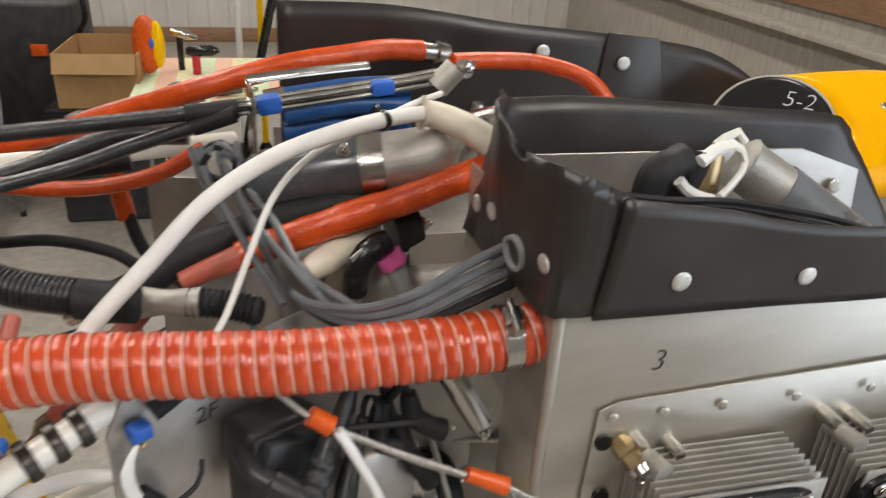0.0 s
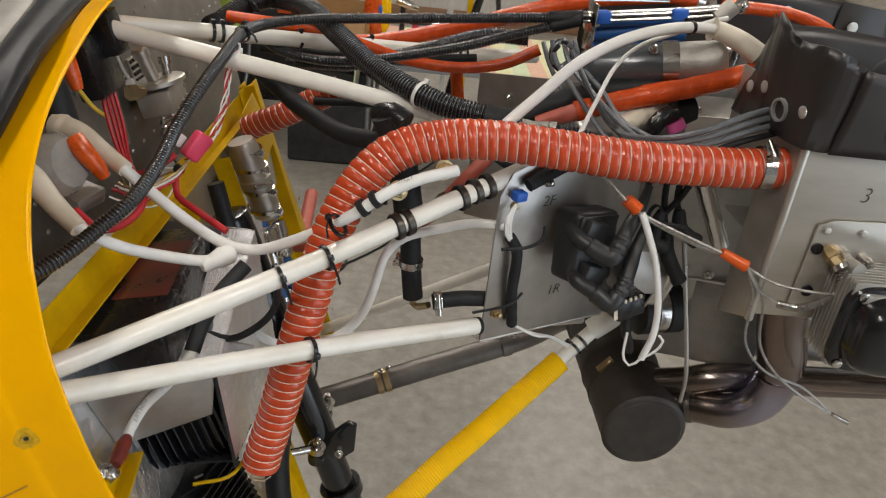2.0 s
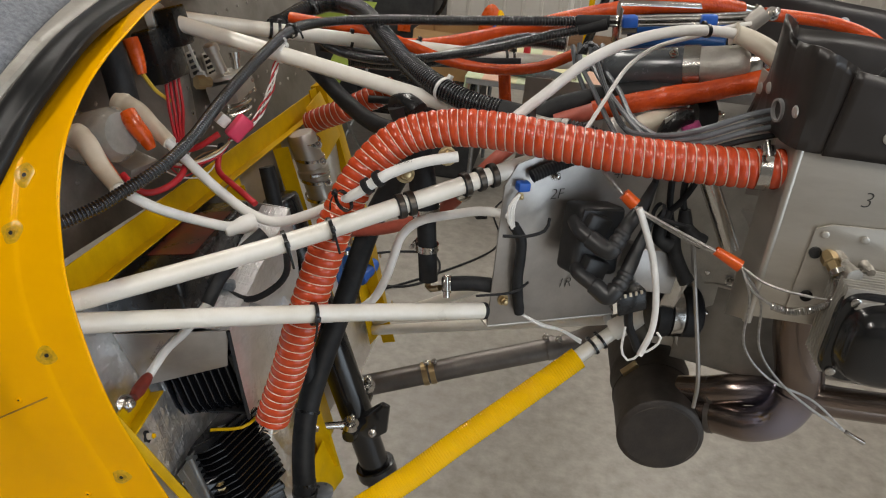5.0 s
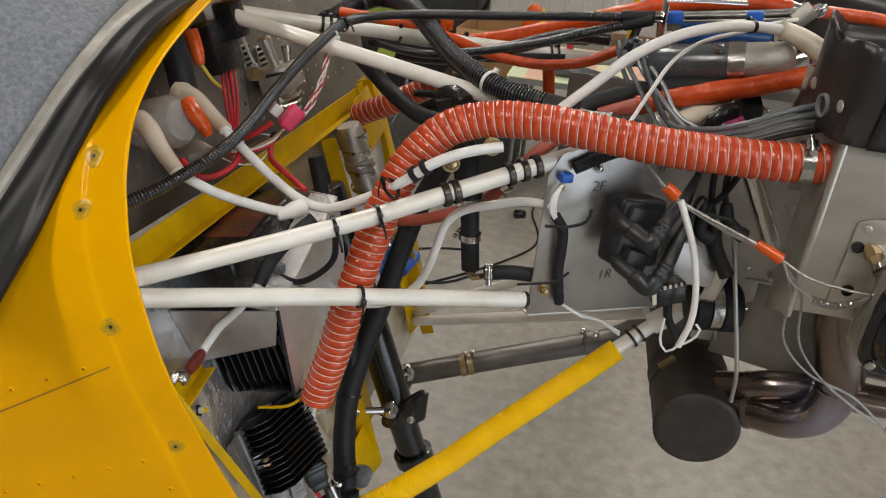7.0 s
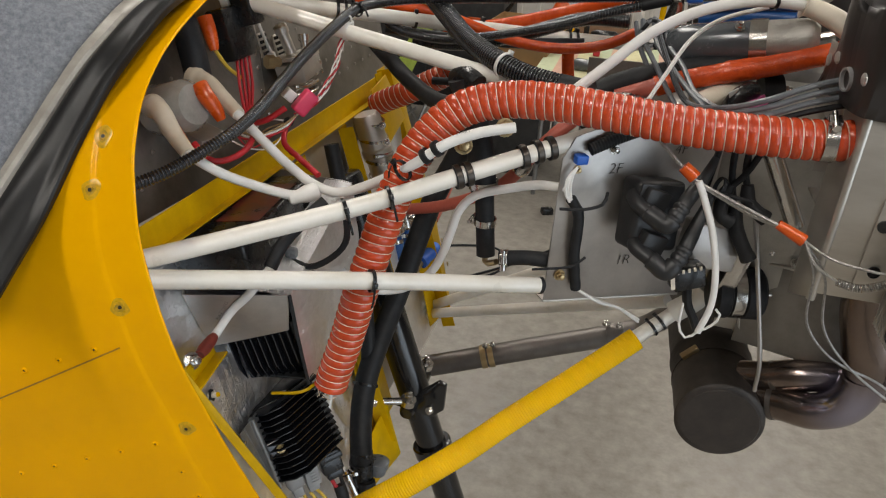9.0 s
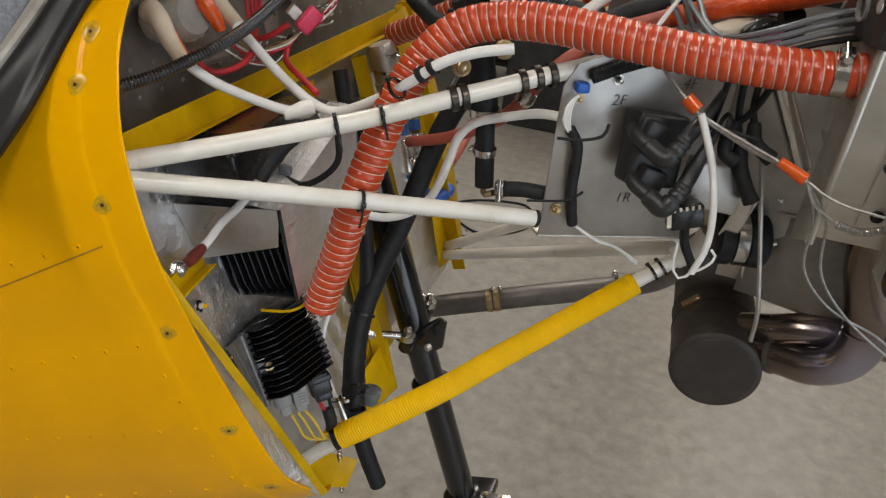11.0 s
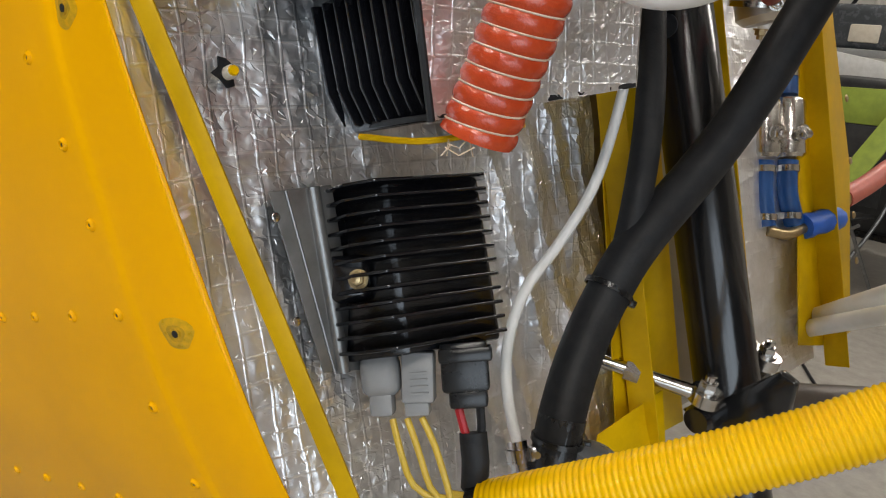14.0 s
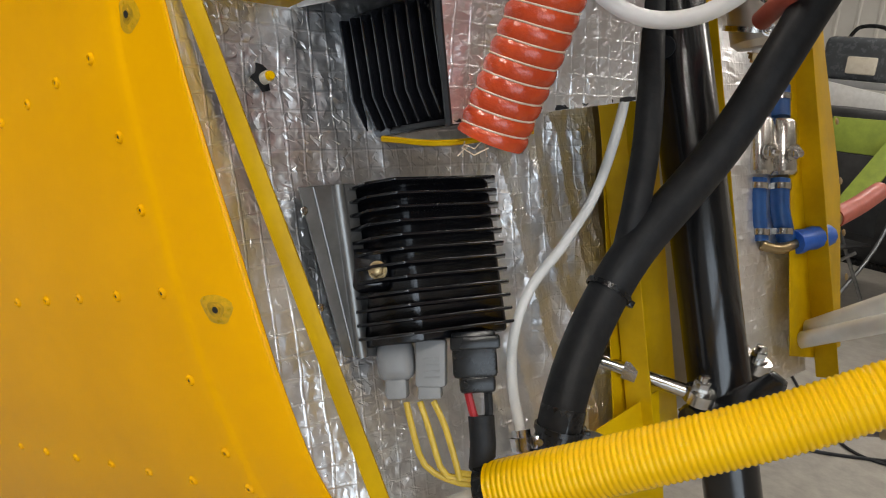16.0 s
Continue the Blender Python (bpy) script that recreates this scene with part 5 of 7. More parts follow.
part("grommet", ring(bmesh.new(), (0.1695, 0.440, 1.662), (-0.97, -0.2, -0.08), 0.0105, 0.005, 0.0025), GREYPL, seal, "pale grommet round the wires")
for x, z in ((0.27, 1.66), (0.369, 1.657), (0.47, 1.655)):
    screw("screw", (x, 0.388, z), (0, -1, 0), 0.0072, ZINC, seal)

# grey ignition leads into the end panel
gl = thing("plug_leads", "grey spark plug leads entering the plenum through a grommet", "cable bundle")
for k in range(4):
    z0 = 1.662 - 0.009 * k
    tube("lead", [(0.195, 0.470 - 0.004 * k, z0), (0.143, 0.455 - 0.003 * k, z0 - 0.014), (0.10, 0.45, z0 - 0.034), (0.06, 0.47, 1.608 - 0.006 * k), (0.02, 0.52, 1.595), (-0.005, 0.58, 1.62), (-0.03, 0.64, 1.66)], 0.0036, GREYWIRE if k < 3 else RUBBER, gl, seg=8)
tube("grommet", [(0.176, 0.478, 1.676), (0.182, 0.468, 1.655), (0.183, 0.462, 1.63)], 0.012, GREYPL, gl, seg=12, flat=0.5)

# plug boots, white leads and coil seen in the open plenum
top = thing("plug_connectors", "black plug connectors tied with white straps in the plenum", "connector")
tube("elbow_boot", [(0.277, 0.46, 1.66), (0.277, 0.46, 1.697), (0.285, 0.462, 1.711), (0.305, 0.47, 1.714)], 0.0125, RUBBER, top, seg=14, step=0.004, rfun=lambda s, T: 1 + (0.12 if s < 0.025 or s > T - 0.008 else 0))
turned("socket", [(0, 0.010), (0.7, 0.016), (1, 0.017)], (0.31, 0.475, 1.675), (0.322, 0.485, 1.717), RUBBER, top)
tube("tape", [(0.328, 0.48, 1.65), (0.332, 0.48, 1.69), (0.337, 0.487, 1.712)], 0.0135, BRASS, top, "brown tape", seg=12)
tube("strap", [(0.318, 0.465, 1.715), (0.341, 0.478, 1.721), (0.36, 0.482, 1.720), (0.366, 0.478, 1.706), (0.352, 0.468, 1.695), (0.33, 0.452, 1.690)], 0.0052, WIRE_W, top, "white strap", seg=8, flat=0.6)
tube("strap", [(0.293, 0.45, 1.707), (0.30, 0.45, 1.700), (0.312, 0.45, 1.694), (0.325, 0.452, 1.69)], 0.0042, WIRE_W, top, "white strap", seg=8)
tube("strap", [(0.345, 0.49, 1.718), (0.362, 0.492, 1.728), (0.37, 0.49, 1.72)], 0.004, WIRE_W, top, "white strap", seg=8)
for k in range(2):
    tube("black_wire", [(0.20, 0.43, 1.712), (0.211, 0.412, 1.714 + 0.003 * k), (0.26, 0.405, 1.709 + 0.003 * k), (0.312, 0.405, 1.704 + 0.004 * k), (0.396, 0.402, 1.685 + 0.006 * k), (0.45, 0.402, 1.67)], 0.0028, RUBBER, top, seg=6)
duct2 = thing("inlet_tube", "grey sleeve on a metal tube in the plenum", "tube")
turned("metal", [(0, 0.020), (0.05, 0.023), (0.1, 0.0215), (1, 0.0215)], (0.378, 0.502, 1.70), (0.412, 0.488, 1.678), CASTING, duct2)
turned("sleeve", [(0, 0.0235), (1, 0.0225)], (0.410, 0.489, 1.679), (0.50, 0.45, 1.62), GREYWIRE, duct2)


def cylinder_head(x):
    """Finned head with a black rocker cover and its flange plate."""
    ob = thing("cylinder_head", "finned cast cylinder head with a black rocker cover", "cylinder head", "cylinder heads")
    for k in range(9):
        boxpart("fin", (0.135, 0.0022, 0.108), pose(x + 0.075, 0.392 - 0.0065 * k, 1.456), CASTING, ob, bevel=0.0008)
    boxpart("block", (0.115, 0.07, 0.09), pose(x + 0.075, 0.365, 1.456), CASTING, ob, bevel=0.006)
    bm = bmesh.new()
    def lobed(k, w, h, lobe):
        """Rounded square that swells at its corners."""
        a = 2 * math.pi * k / 64
        c, d = math.cos(a), math.sin(a)
        q = (abs(c) ** 5 + abs(d) ** 5) ** (-1 / 5) * (1 + lobe * (math.sin(2 * a) ** 4))
        return w * q * c, h * q * d
    rings = []
    for y, w, h, lobe in ((0.346, 0.066, 0.0555, 0.02), (0.338, 0.066, 0.0555, 0.02), (0.335, 0.064, 0.0535, 0.02), (0.334, 0.060, 0.049, -0.06), (0.322, 0.0575, 0.0465, -0.06), (0.312, 0.054, 0.043, -0.05), (0.306, 0.048, 0.037, -0.04), (0.303, 0.038, 0.028, -0.03), (0.302, 0.02, 0.014, 0)):
        rings.append([bm.verts.new((x + 0.071 + a, y, 1.452 + b)) for a, b in (lobed(k, w, h, lobe) for k in range(64))])
    for p, q in zip(rings, rings[1:]):
        for k in range(64):
            bm.faces.new((p[k], q[k], q[(k + 1) % 64], p[(k + 1) % 64]))
    bm.faces.new(rings[-1])
    bmesh.ops.recalc_face_normals(bm, faces=bm.faces)
    part("rocker_cover", bm, BLACKMETAL, ob, "glossy black rocker cover")
    for dx, dz in ((0.018, 0.5), (0.071, 0.5085), (0.124, 0.5), (0.018, 0.412), (0.124, 0.412)):
        screw("cover_bolt", (x + dx, 0.333, 1.0 + dz - 0.004), (0, -1, 0), 0.0055, STEEL, ob)
    turned("lifting_eye", [(0, 0.006), (0.3, 0.006), (0.35, 0.009), (1, 0.009)], (x + 0.012, 0.392, 1.512), (x + 0.02, 0.362, 1.512), CASTING, ob)
    for dx in (0.0, 0.03):
        turned("stud", [(0, 0.0065), (0.7, 0.0065), (1, 0.0045)], (x + 0.01 + dx, 0.40, 1.52 - 0.25 * dx), (x + 0.012 + dx, 0.378, 1.52 - 0.25 * dx), STEEL, ob)
    return ob


for x in (0.254, 0.424, 0.594):
    cylinder_head(x)
flange = thing("panel_flange", "riveted aluminium doubler plate above the cylinder heads", "plate")
platepart("sheet", [(0.228, 0.3965, 1.44), (0.72, 0.402, 1.44), (0.72, 0.402, 1.575), (0.248, 0.3965, 1.555), (0.232, 0.3965, 1.548)], 0.002, ALU, flange)
for x in (0.243, 0.285, 0.335, 0.40, 0.47, 0.54):
    screw("rivet", (x, 0.3945, 1.543), (0, -1, 0), 0.0042, ALU, flange, False)
for x, z in ((0.239, 1.52), (0.245, 1.465)):
    turned("hole_rim", [(0, 0.007), (1, 0.007)], (x, 0.3962, z), (x, 0.3935, z), BLACKMETAL, flange, seg=14)
w = writing("3", (0.268, 0.4007, 1.578), (1, 0, 0), (0, 0, 1), 0.026, INK, "black marker number on the plenum panel")
w.parent = plenum
del w["category"]

# ---- far bank, crankcase and front ----
case = thing("crankcase", "grey cast aluminium engine crankcase", "engine")
boxpart("block", (0.62, 0.26, 0.26), pose(0.37, 0.72, 1.44), CASTING, case, bevel=0.02, seg=3)
boxpart("rear_case", (0.10, 0.26, 0.24), pose(0.06, 0.82, 1.42), ALU_DARK, case, bevel=0.015, seg=3)
platepart("far_plate", [(-0.13, 0.88, 1.30), (0.06, 0.80, 1.30), (0.06, 0.80, 1.58), (-0.13, 0.88, 1.56)], 0.003, ALU_DARK, case)
bolt("bolt", (-0.08, 0.855, 1.53), (0.3, -1, 0), 0.006, STEEL, case)
boxpart("sump", (0.36, 0.24, 0.10), pose(0.34, 0.72, 1.27), ALU_DARK, case, bevel=0.02, seg=3)
tube("tin_rim", [(0.162, 0.60, 1.29), (0.166, 0.60, 1.25), (0.182, 0.599, 1.231), (0.215, 0.594, 1.224), (0.31, 0.574, 1.223)], 0.0035, ALU, case, "bright rolled edge", seg=8)
platepart("dark_tin", [(0.16, 0.598, 1.225), (0.31, 0.568, 1.225), (0.31, 0.568, 1.362), (0.16, 0.598, 1.362)], 0.002, DARKSHEET, case, "dark mottled tin")
boxpart("tin_lip", (0.15, 0.006, 0.004), pose(0.235, 0.582, 1.364, 0, 0, -11.3), ALU, case, bevel=0.001)
bolt("tin_bolt", (0.213, 0.586, 1.374), (-0.2, -1, 0.1), 0.0055, STEEL, case)
bolt("bolt", (0.180, 0.602, 1.381), (0, -1, 0), 0.0065, STEEL, case)
far = thing("baffle_seal", "tall dark rubber baffle seal of the far cylinder bank", "rubber seal", "baffle seals")
curtain("long_flap", [(0.03, 0.93, 1.58), (0.30, 0.92, 1.58), (0.52, 0.92, 1.56), (0.70, 0.92, 1.54)], [(0.03, 0.935, 1.754), (0.17, 0.925, 1.752), (0.314, 0.92, 1.734), (0.455, 0.92, 1.721), (0.60, 0.92, 1.70), (0.69, 0.92, 1.655), (0.72, 0.92, 1.62)], 0.004, SEALRUB, far, 0.002)
platepart("lap", [(0.44, 0.914, 1.60), (0.555, 0.914, 1.58), (0.525, 0.914, 1.716), (0.45, 0.914, 1.724)], 0.003, SEALRUB, far)
for x, z in ((0.36, 1.70), (0.475, 1.685)):
    screw("screw", (x, 0.91, z), (0, -1, 0), 0.009, ZINC, far)
farp = thing("cooling_plenum", "aluminium cooling plenum over the far cylinders", "engine baffle")
platepart("panel", [(0.02, 0.935, 1.30), (0.60, 0.905, 1.30), (0.60, 0.905, 1.60), (0.02, 0.935, 1.60)], 0.002, ALU_DARK, farp)
bits = thing("fuel_fittings", "bright fuel fittings between the cylinder banks", "fittings")
for k in range(7):
    c = V((0.21 + 0.03 * k, 0.78 + 0.02 * (k % 3), 1.60))
    turned("fitting", [(0, 0.010), (0.4, 0.010), (0.42, 0.014), (0.7, 0.014), (1, 0.007)], c, c + V((0.004, -0.004, 0.055 + 0.012 * (k % 2))), STEEL if k % 2 else CASTING, bits, seg=10)
tube("pipe", [(0.19, 0.76, 1.65), (0.26, 0.77, 1.665), (0.33, 0.77, 1.64)], 0.006, STEEL, bits, seg=8)
nose = thing("nose_cowl", "yellow front cowl ring with a dark inlet", "cowl")
inlet_c, inlet_n = V((0.638, 0.80, 1.625)), V((-0.45, -0.62, 0.64)).normalized()
turned("inlet", [(0, 0.066), (0.02, 0.073), (0.10, 0.076), (1, 0.076)], inlet_c, inlet_c - inlet_n * 0.03, BLACKMETAL, nose, "dark round inlet", seg=40)
part("inlet_rim", ring(bmesh.new(), inlet_c - inlet_n * 0.004, inlet_n, 0.076, 0.006, 0.003, 40), ALU, nose, "bare metal edge of the inlet")
iu = inlet_n.cross(V((0, 0, 1))).normalized()
iw = iu.cross(inlet_n)
bm = bmesh.new()
rows = []
for i in range(41):
    a = 2 * math.pi * i / 40
    o = iu * math.cos(a) + iw * math.sin(a)
    rows.append([bm.verts.new(inlet_c - inlet_n * 0.012 + o * (0.079 + 0.02 * f) + V((0.34, -0.02, -0.02)) * f + V((0, 0, 0.012)) * math.sin(math.pi * f)) for f in (0.0, 0.08, 0.2, 0.4, 0.7, 1.0)])
for a, b in zip(rows, rows[1:]):
    for i in range(5):
        bm.faces.new((a[i], a[i + 1], b[i + 1], b[i]))
shell = part("shell", bm, YELLOW, nose, "yellow painted shell")
shell.modifiers.new("sheet", "SOLIDIFY").thickness = 0.003
screw("screw", inlet_c + iu * -0.09 + iw * 0.02 + V((0.03, -0.01, 0.03)), (0, -0.7, 0.7), 0.005, STEEL, nose)
w = writing("5-2", inlet_c + inlet_n * 0.002 + V((0.005, 0, 0.032)), (0.8, -0.55, -0.05), (0.2, 0.5, 0.8), 0.03, WHITEINK, "white marker writing on the dark inlet")
w.parent = nose
del w["category"]

# ---- exhaust ----
muf = thing("muffler", "matt dark brown exhaust muffler can across the engine", "muffler")
a, b = V((0.163, 0.535, 1.118)), V((0.150, 0.90, 1.115))
turned("can", [(0, 0.058), (0.006, 0.0635), (0.012, 0.0655), (0.022, 0.0645), (0.40, 0.0645), (0.42, 0.0665), (0.45, 0.0645), (0.98, 0.0645), (1, 0.06)], a, b, MUFFLER, muf, seg=48)
turned("end_cap", [(0, 0.056), (0.5, 0.0575), (1, 0.059)], a - V((0, 0.002, 0)), a + V((0, 0.002, 0)), MUFFLER, muf, seg=48)
boxpart("band_clip", (0.03, 0.012, 0.008), pose(0.112, 0.635, 1.166, 0, -40, 20), BRASS, muf, "brass clip", bevel=0.0015)
part("band", ring(bmesh.new(), (0.1595, 0.64, 1.1175), (-0.035, 1, 0), 0.0648, 0.006, 0.0012, 40), MUFFLER, muf)
tube("bracket_rod", [(0.128, 0.50, 1.47), (0.15, 0.50, 1.39), (0.183, 0.50, 1.263), (0.19, 0.505, 1.205)], 0.003, ALU_DARK, muf, seg=8)
pipes = thing("exhaust_pipes", "heat-tinted exhaust header pipes bent into the muffler", "exhaust pipe")
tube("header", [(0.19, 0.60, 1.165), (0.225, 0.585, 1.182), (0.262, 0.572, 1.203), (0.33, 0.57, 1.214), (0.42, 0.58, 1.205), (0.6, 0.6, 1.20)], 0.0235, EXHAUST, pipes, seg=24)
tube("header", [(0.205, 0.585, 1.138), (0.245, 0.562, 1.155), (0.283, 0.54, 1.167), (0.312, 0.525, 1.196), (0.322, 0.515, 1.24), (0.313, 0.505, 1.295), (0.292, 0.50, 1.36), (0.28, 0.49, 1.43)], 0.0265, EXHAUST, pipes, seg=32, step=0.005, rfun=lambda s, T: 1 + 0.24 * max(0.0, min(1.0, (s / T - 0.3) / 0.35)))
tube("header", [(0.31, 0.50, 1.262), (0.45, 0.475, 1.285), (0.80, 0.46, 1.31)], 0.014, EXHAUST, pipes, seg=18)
for c, n, r in (((0.236, 0.567, 1.151), (1, -0.5, 0.4), 0.0262), ((0.232, 0.583, 1.185), (1, -0.35, 0.5), 0.0232)):
    part("weld", ring(bmesh.new(), c, n, r, 0.008, 0.0012), TAILPIPE, pipes, "rough weld bead")
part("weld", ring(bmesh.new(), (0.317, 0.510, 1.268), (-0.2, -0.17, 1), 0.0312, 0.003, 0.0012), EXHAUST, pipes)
tail = thing("tailpipe", "long grey steel tailpipe with a band clamp", "tailpipe")
TL, TR = V((-0.40, 0.857, 0.853)), V((0.03, 0.962, 0.982))
tube("pipe", [TL, TL.lerp(TR, 0.5), TR, (0.10, 0.955, 1.04), (0.14, 0.92, 1.08)], 0.0235, TAILPIPE, tail, seg=24)
t = TR - TL
for f in (0.325, 0.36):
    part("band", ring(bmesh.new(), TL.lerp(TR, f), t, 0.024, 0.012, 0.002), BRASS, tail)
    bolt("band_bolt", TL.lerp(TR, f) + V((0.0, -0.005, 0.03)), (0.2, -0.3, 1), 0.005, STEEL, tail)
part("collar", ring(bmesh.new(), TL.lerp(TR, 0.92), t, 0.024, 0.018, 0.0025), TAILPIPE, tail)
for s in (-0.014, 0.014):
    bolt("collar_bolt", TL.lerp(TR, 0.92) + V((s, -0.01, 0.028)), (0, 0, 1), 0.006, STEEL, tail)

# ---- nose leg ----
leg = thing("nose_gear", "black nose gear leg with fork and tyre", "landing gear")
LT, LB = V((-0.502, 0.68, 1.36)), V((-0.205, 0.68, 0.50))
turned("tube", [(0, 0.02), (0.004, 0.029), (0.01, 0.031), (0.55, 0.031), (0.551, 0.0285), (1, 0.0285)], LT, LB, BLACKMETAL, leg, seg=32)
turned("collar", [(0, 0.036), (0.1, 0.039), (0.9, 0.039), (1, 0.034)], LT.lerp(LB, 0.63), LT.lerp(LB, 0.66), BLACKMETAL, leg, seg=32)
turned("lower_collar", [(0, 0.036), (0.1, 0.042), (0.9, 0.042), (1, 0.05)], LT.lerp(LB, 0.955), LB, BLACKMETAL, leg, seg=32)
turned("steering_horn", [(0, 0.012), (0.05, 0.0145), (0.95, 0.0145), (1, 0.012)], (-0.352, 0.618, 0.925), (-0.352, 0.742, 0.935), BLACKMETAL, leg, seg=18)
platepart("horn_plate", [(-0.385, 0.65, 0.912), (-0.312, 0.65, 0.902), (-0.288, 0.65, 0.925), (-0.286, 0.65, 0.982), (-0.302, 0.65, 0.988), (-0.335, 0.65, 0.95)], 0.012, BLACKMETAL, leg, bevel=0.003)
bolt("horn_bolt", (-0.315, 0.649, 0.92), (0.2, -1, 0.1), 0.006, STEEL, leg)
part("opening", lathe(bmesh.new(), [(0, 0.011), (1, 0.011)], (-0.468, 0.653, 1.268), (-0.466, 0.646, 1.268), 14), RUBBER, leg, "dark oval opening")
wheel_c = V((-0.12, 0.68, 0.215))
bm = bmesh.new()
rings = []
for i in range(48):
    a = 2 * math.pi * i / 48
    d = V((math.cos(a), 0, math.sin(a)))
    rings.append([bm.verts.new(wheel_c + d * (0.155 + 0.06 * math.cos(k)) + V((0, 0.062 * math.sin(k), 0))) for k in [2 * math.pi * j / 16 for j in range(16)]])
for i in range(48):
    p, q = rings[i], rings[(i + 1) % 48]
    for j in range(16):
        bm.faces.new((p[j], p[(j + 1) % 16], q[(j + 1) % 16], q[j]))
part("tyre", bm, RUBBER, leg, "black rubber tyre")
turned("rim", [(0, 0.06), (0.1, 0.1), (0.9, 0.1), (1, 0.06)], wheel_c - V((0, 0.05, 0)), wheel_c + V((0, 0.05, 0)), CASTING, leg, seg=36)
for sy in (-0.085, 0.085):
    boxpart("fork_arm", (0.05, 0.012, 0.32), pose(-0.155, 0.68 + sy, 0.34, 0, -18, 0), BLACKMETAL, leg, bevel=0.004)
boxpart("fork_crown", (0.09, 0.19, 0.02), pose(-0.20, 0.68, 0.49, 0, -18, 0), BLACKMETAL, leg, bevel=0.006)
for sy in (-0.04, 0.04):
    bolt("crown_bolt", (-0.175, 0.68 + sy, 0.50), (0.2, 0, 1), 0.008, BRASS, leg)
towbar = thing("tow_fitting", "bright steel tow fitting bolted on the nose fork", "bracket")
tube("pin", [(-0.155, 0.60, 0.475), (-0.13, 0.63, 0.56)], 0.008, STEEL, towbar)
boxpart("plate", (0.07, 0.09, 0.006), pose(-0.15, 0.68, 0.515, 0, -14, 0), STEEL, towbar, bevel=0.001)
tube("loop", [(-0.12, 0.64, 0.55), (-0.09, 0.68, 0.555), (-0.07, 0.72, 0.52), (-0.07, 0.74, 0.46)], 0.009, BLACKMETAL, towbar, flat=0.4)

for k, (a, b) in enumerate((((-0.45, 0.57, 0.965), (-0.352, 0.628, 0.948)), ((-0.44, 0.80, 0.975), (-0.350, 0.735, 0.958)))):
    sr = thing("steering_rod", "steel steering rod with a ball joint end", "steering rod", "steering rods")
    a, b = V(a), V(b)
    tube("rod", [a, b], 0.007, STEEL, sr, seg=12)
    turned("lock_nut", [(0, 0.010), (1, 0.010)], a.lerp(b, 0.35), a.lerp(b, 0.47), STEEL, sr, seg=6)
    bm = ring(bmesh.new(), b, (0.2, 0, 1), 0.006, 0.012, 0.009)
    part("eye", bm, STEEL, sr)
    bolt("bolt", b + V((0, 0, 0.006)), (0.15, 0, 1), 0.0085, STEEL, sr)
stub = thing("hose_stub", "dark rubber pipe stub below the firewall", "pipe")
tube("pipe", [(-0.43, 0.62, 0.90), (-0.41, 0.625, 0.87), (-0.395, 0.63, 0.845)], 0.022, DARKGREY, stub, seg=16)

# ---- large black hoses ----
hb = thing("coolant_hose", "thick black rubber hose rising from the firewall foot", "hose", "black hoses")
tube("hose", [(-0.37, 0.436, 0.905), (-0.372, 0.44, 0.936), (-0.377, 0.449, 0.971), (-0.388, 0.476, 1.01), (-0.395, 0.51, 1.051), (-0.391, 0.545, 1.10), (-0.375, 0.63, 1.19), (-0.345, 0.69, 1.325), (-0.305, 0.70, 1.42), (-0.275, 0.68, 1.50), (-0.26, 0.62, 1.55)], 0.0185, RUBBER, hb, seg=20)
zip_tie((-0.396, 0.515, 1.058), (0.0, 0.5, 0.7), 0.0195)
zip_tie((-0.374, 0.444, 0.955), (-0.1, 0.2, 1), 0.0195)
tube("tape_band", [(-0.371, 0.438, 0.92), (-0.373, 0.442, 0.945), (-0.377, 0.45, 0.972)], 0.0192, PLASTIC, hb, "glossy tape wrapping", seg=18)
turned("grey_collar", [(0, 0.013), (0.1, 0.018), (0.45, 0.018), (0.5, 0.015), (0.9, 0.015), (1, 0.013)], (-0.350, 0.462, 0.953), (-0.352, 0.458, 0.925), GREYWIRE, hb, "grey rubber collar", seg=20)
hb2 = thing("coolant_hose", "black rubber hose beside the nose leg", "hose", "black hoses")
tube("hose", [(-0.394, 0.525, 1.06), (-0.405, 0.55, 1.135), (-0.43, 0.585, 1.205), (-0.475, 0.63, 1.30), (-0.51, 0.65, 1.42)], 0.0125, RUBBER, hb2, seg=16)
low = thing("drain_hose", "black hose hanging below the firewall with a wire", "hose")
tube("hose", [(-0.36, 0.43, 0.93), (-0.35, 0.42, 0.89), (-0.33, 0.415, 0.84), (-0.31, 0.415, 0.79)], 0.0145, RUBBER, low, seg=16)
tube("chain", [(-0.355, 0.352, 0.92), (-0.352, 0.35, 0.88), (-0.348, 0.35, 0.82)], 0.0045, STEEL, low, seg=6, rfun=convoluted(0.008, 0.5), step=0.0015)
wv = thing("drain_tube", "white plastic drain tube clipped to the firewall", "tube")
tube("tube", [(-0.393, 0.421, 0.947), (-0.414, 0.426, 0.981), (-0.429, 0.437, 1.018), (-0.436, 0.459, 1.056), (-0.434, 0.493, 1.092), (-0.434, 0.529, 1.138), (-0.447, 0.567, 1.204), (-0.47, 0.60, 1.25)], 0.0046, WIRE_W, wv, seg=12)
hose_clamp((-0.391, 0.42, 0.941), (-0.5, 0.1, 1), 0.0085, 0.01)
turned("spigot", [(0, 0.008), (1, 0.008)], (-0.396, 0.422, 0.95), (-0.37, 0.415, 0.905), STEEL, wv)
vac = thing("vacuum_line", "white plastic hose curving round to the mount plate", "tube")
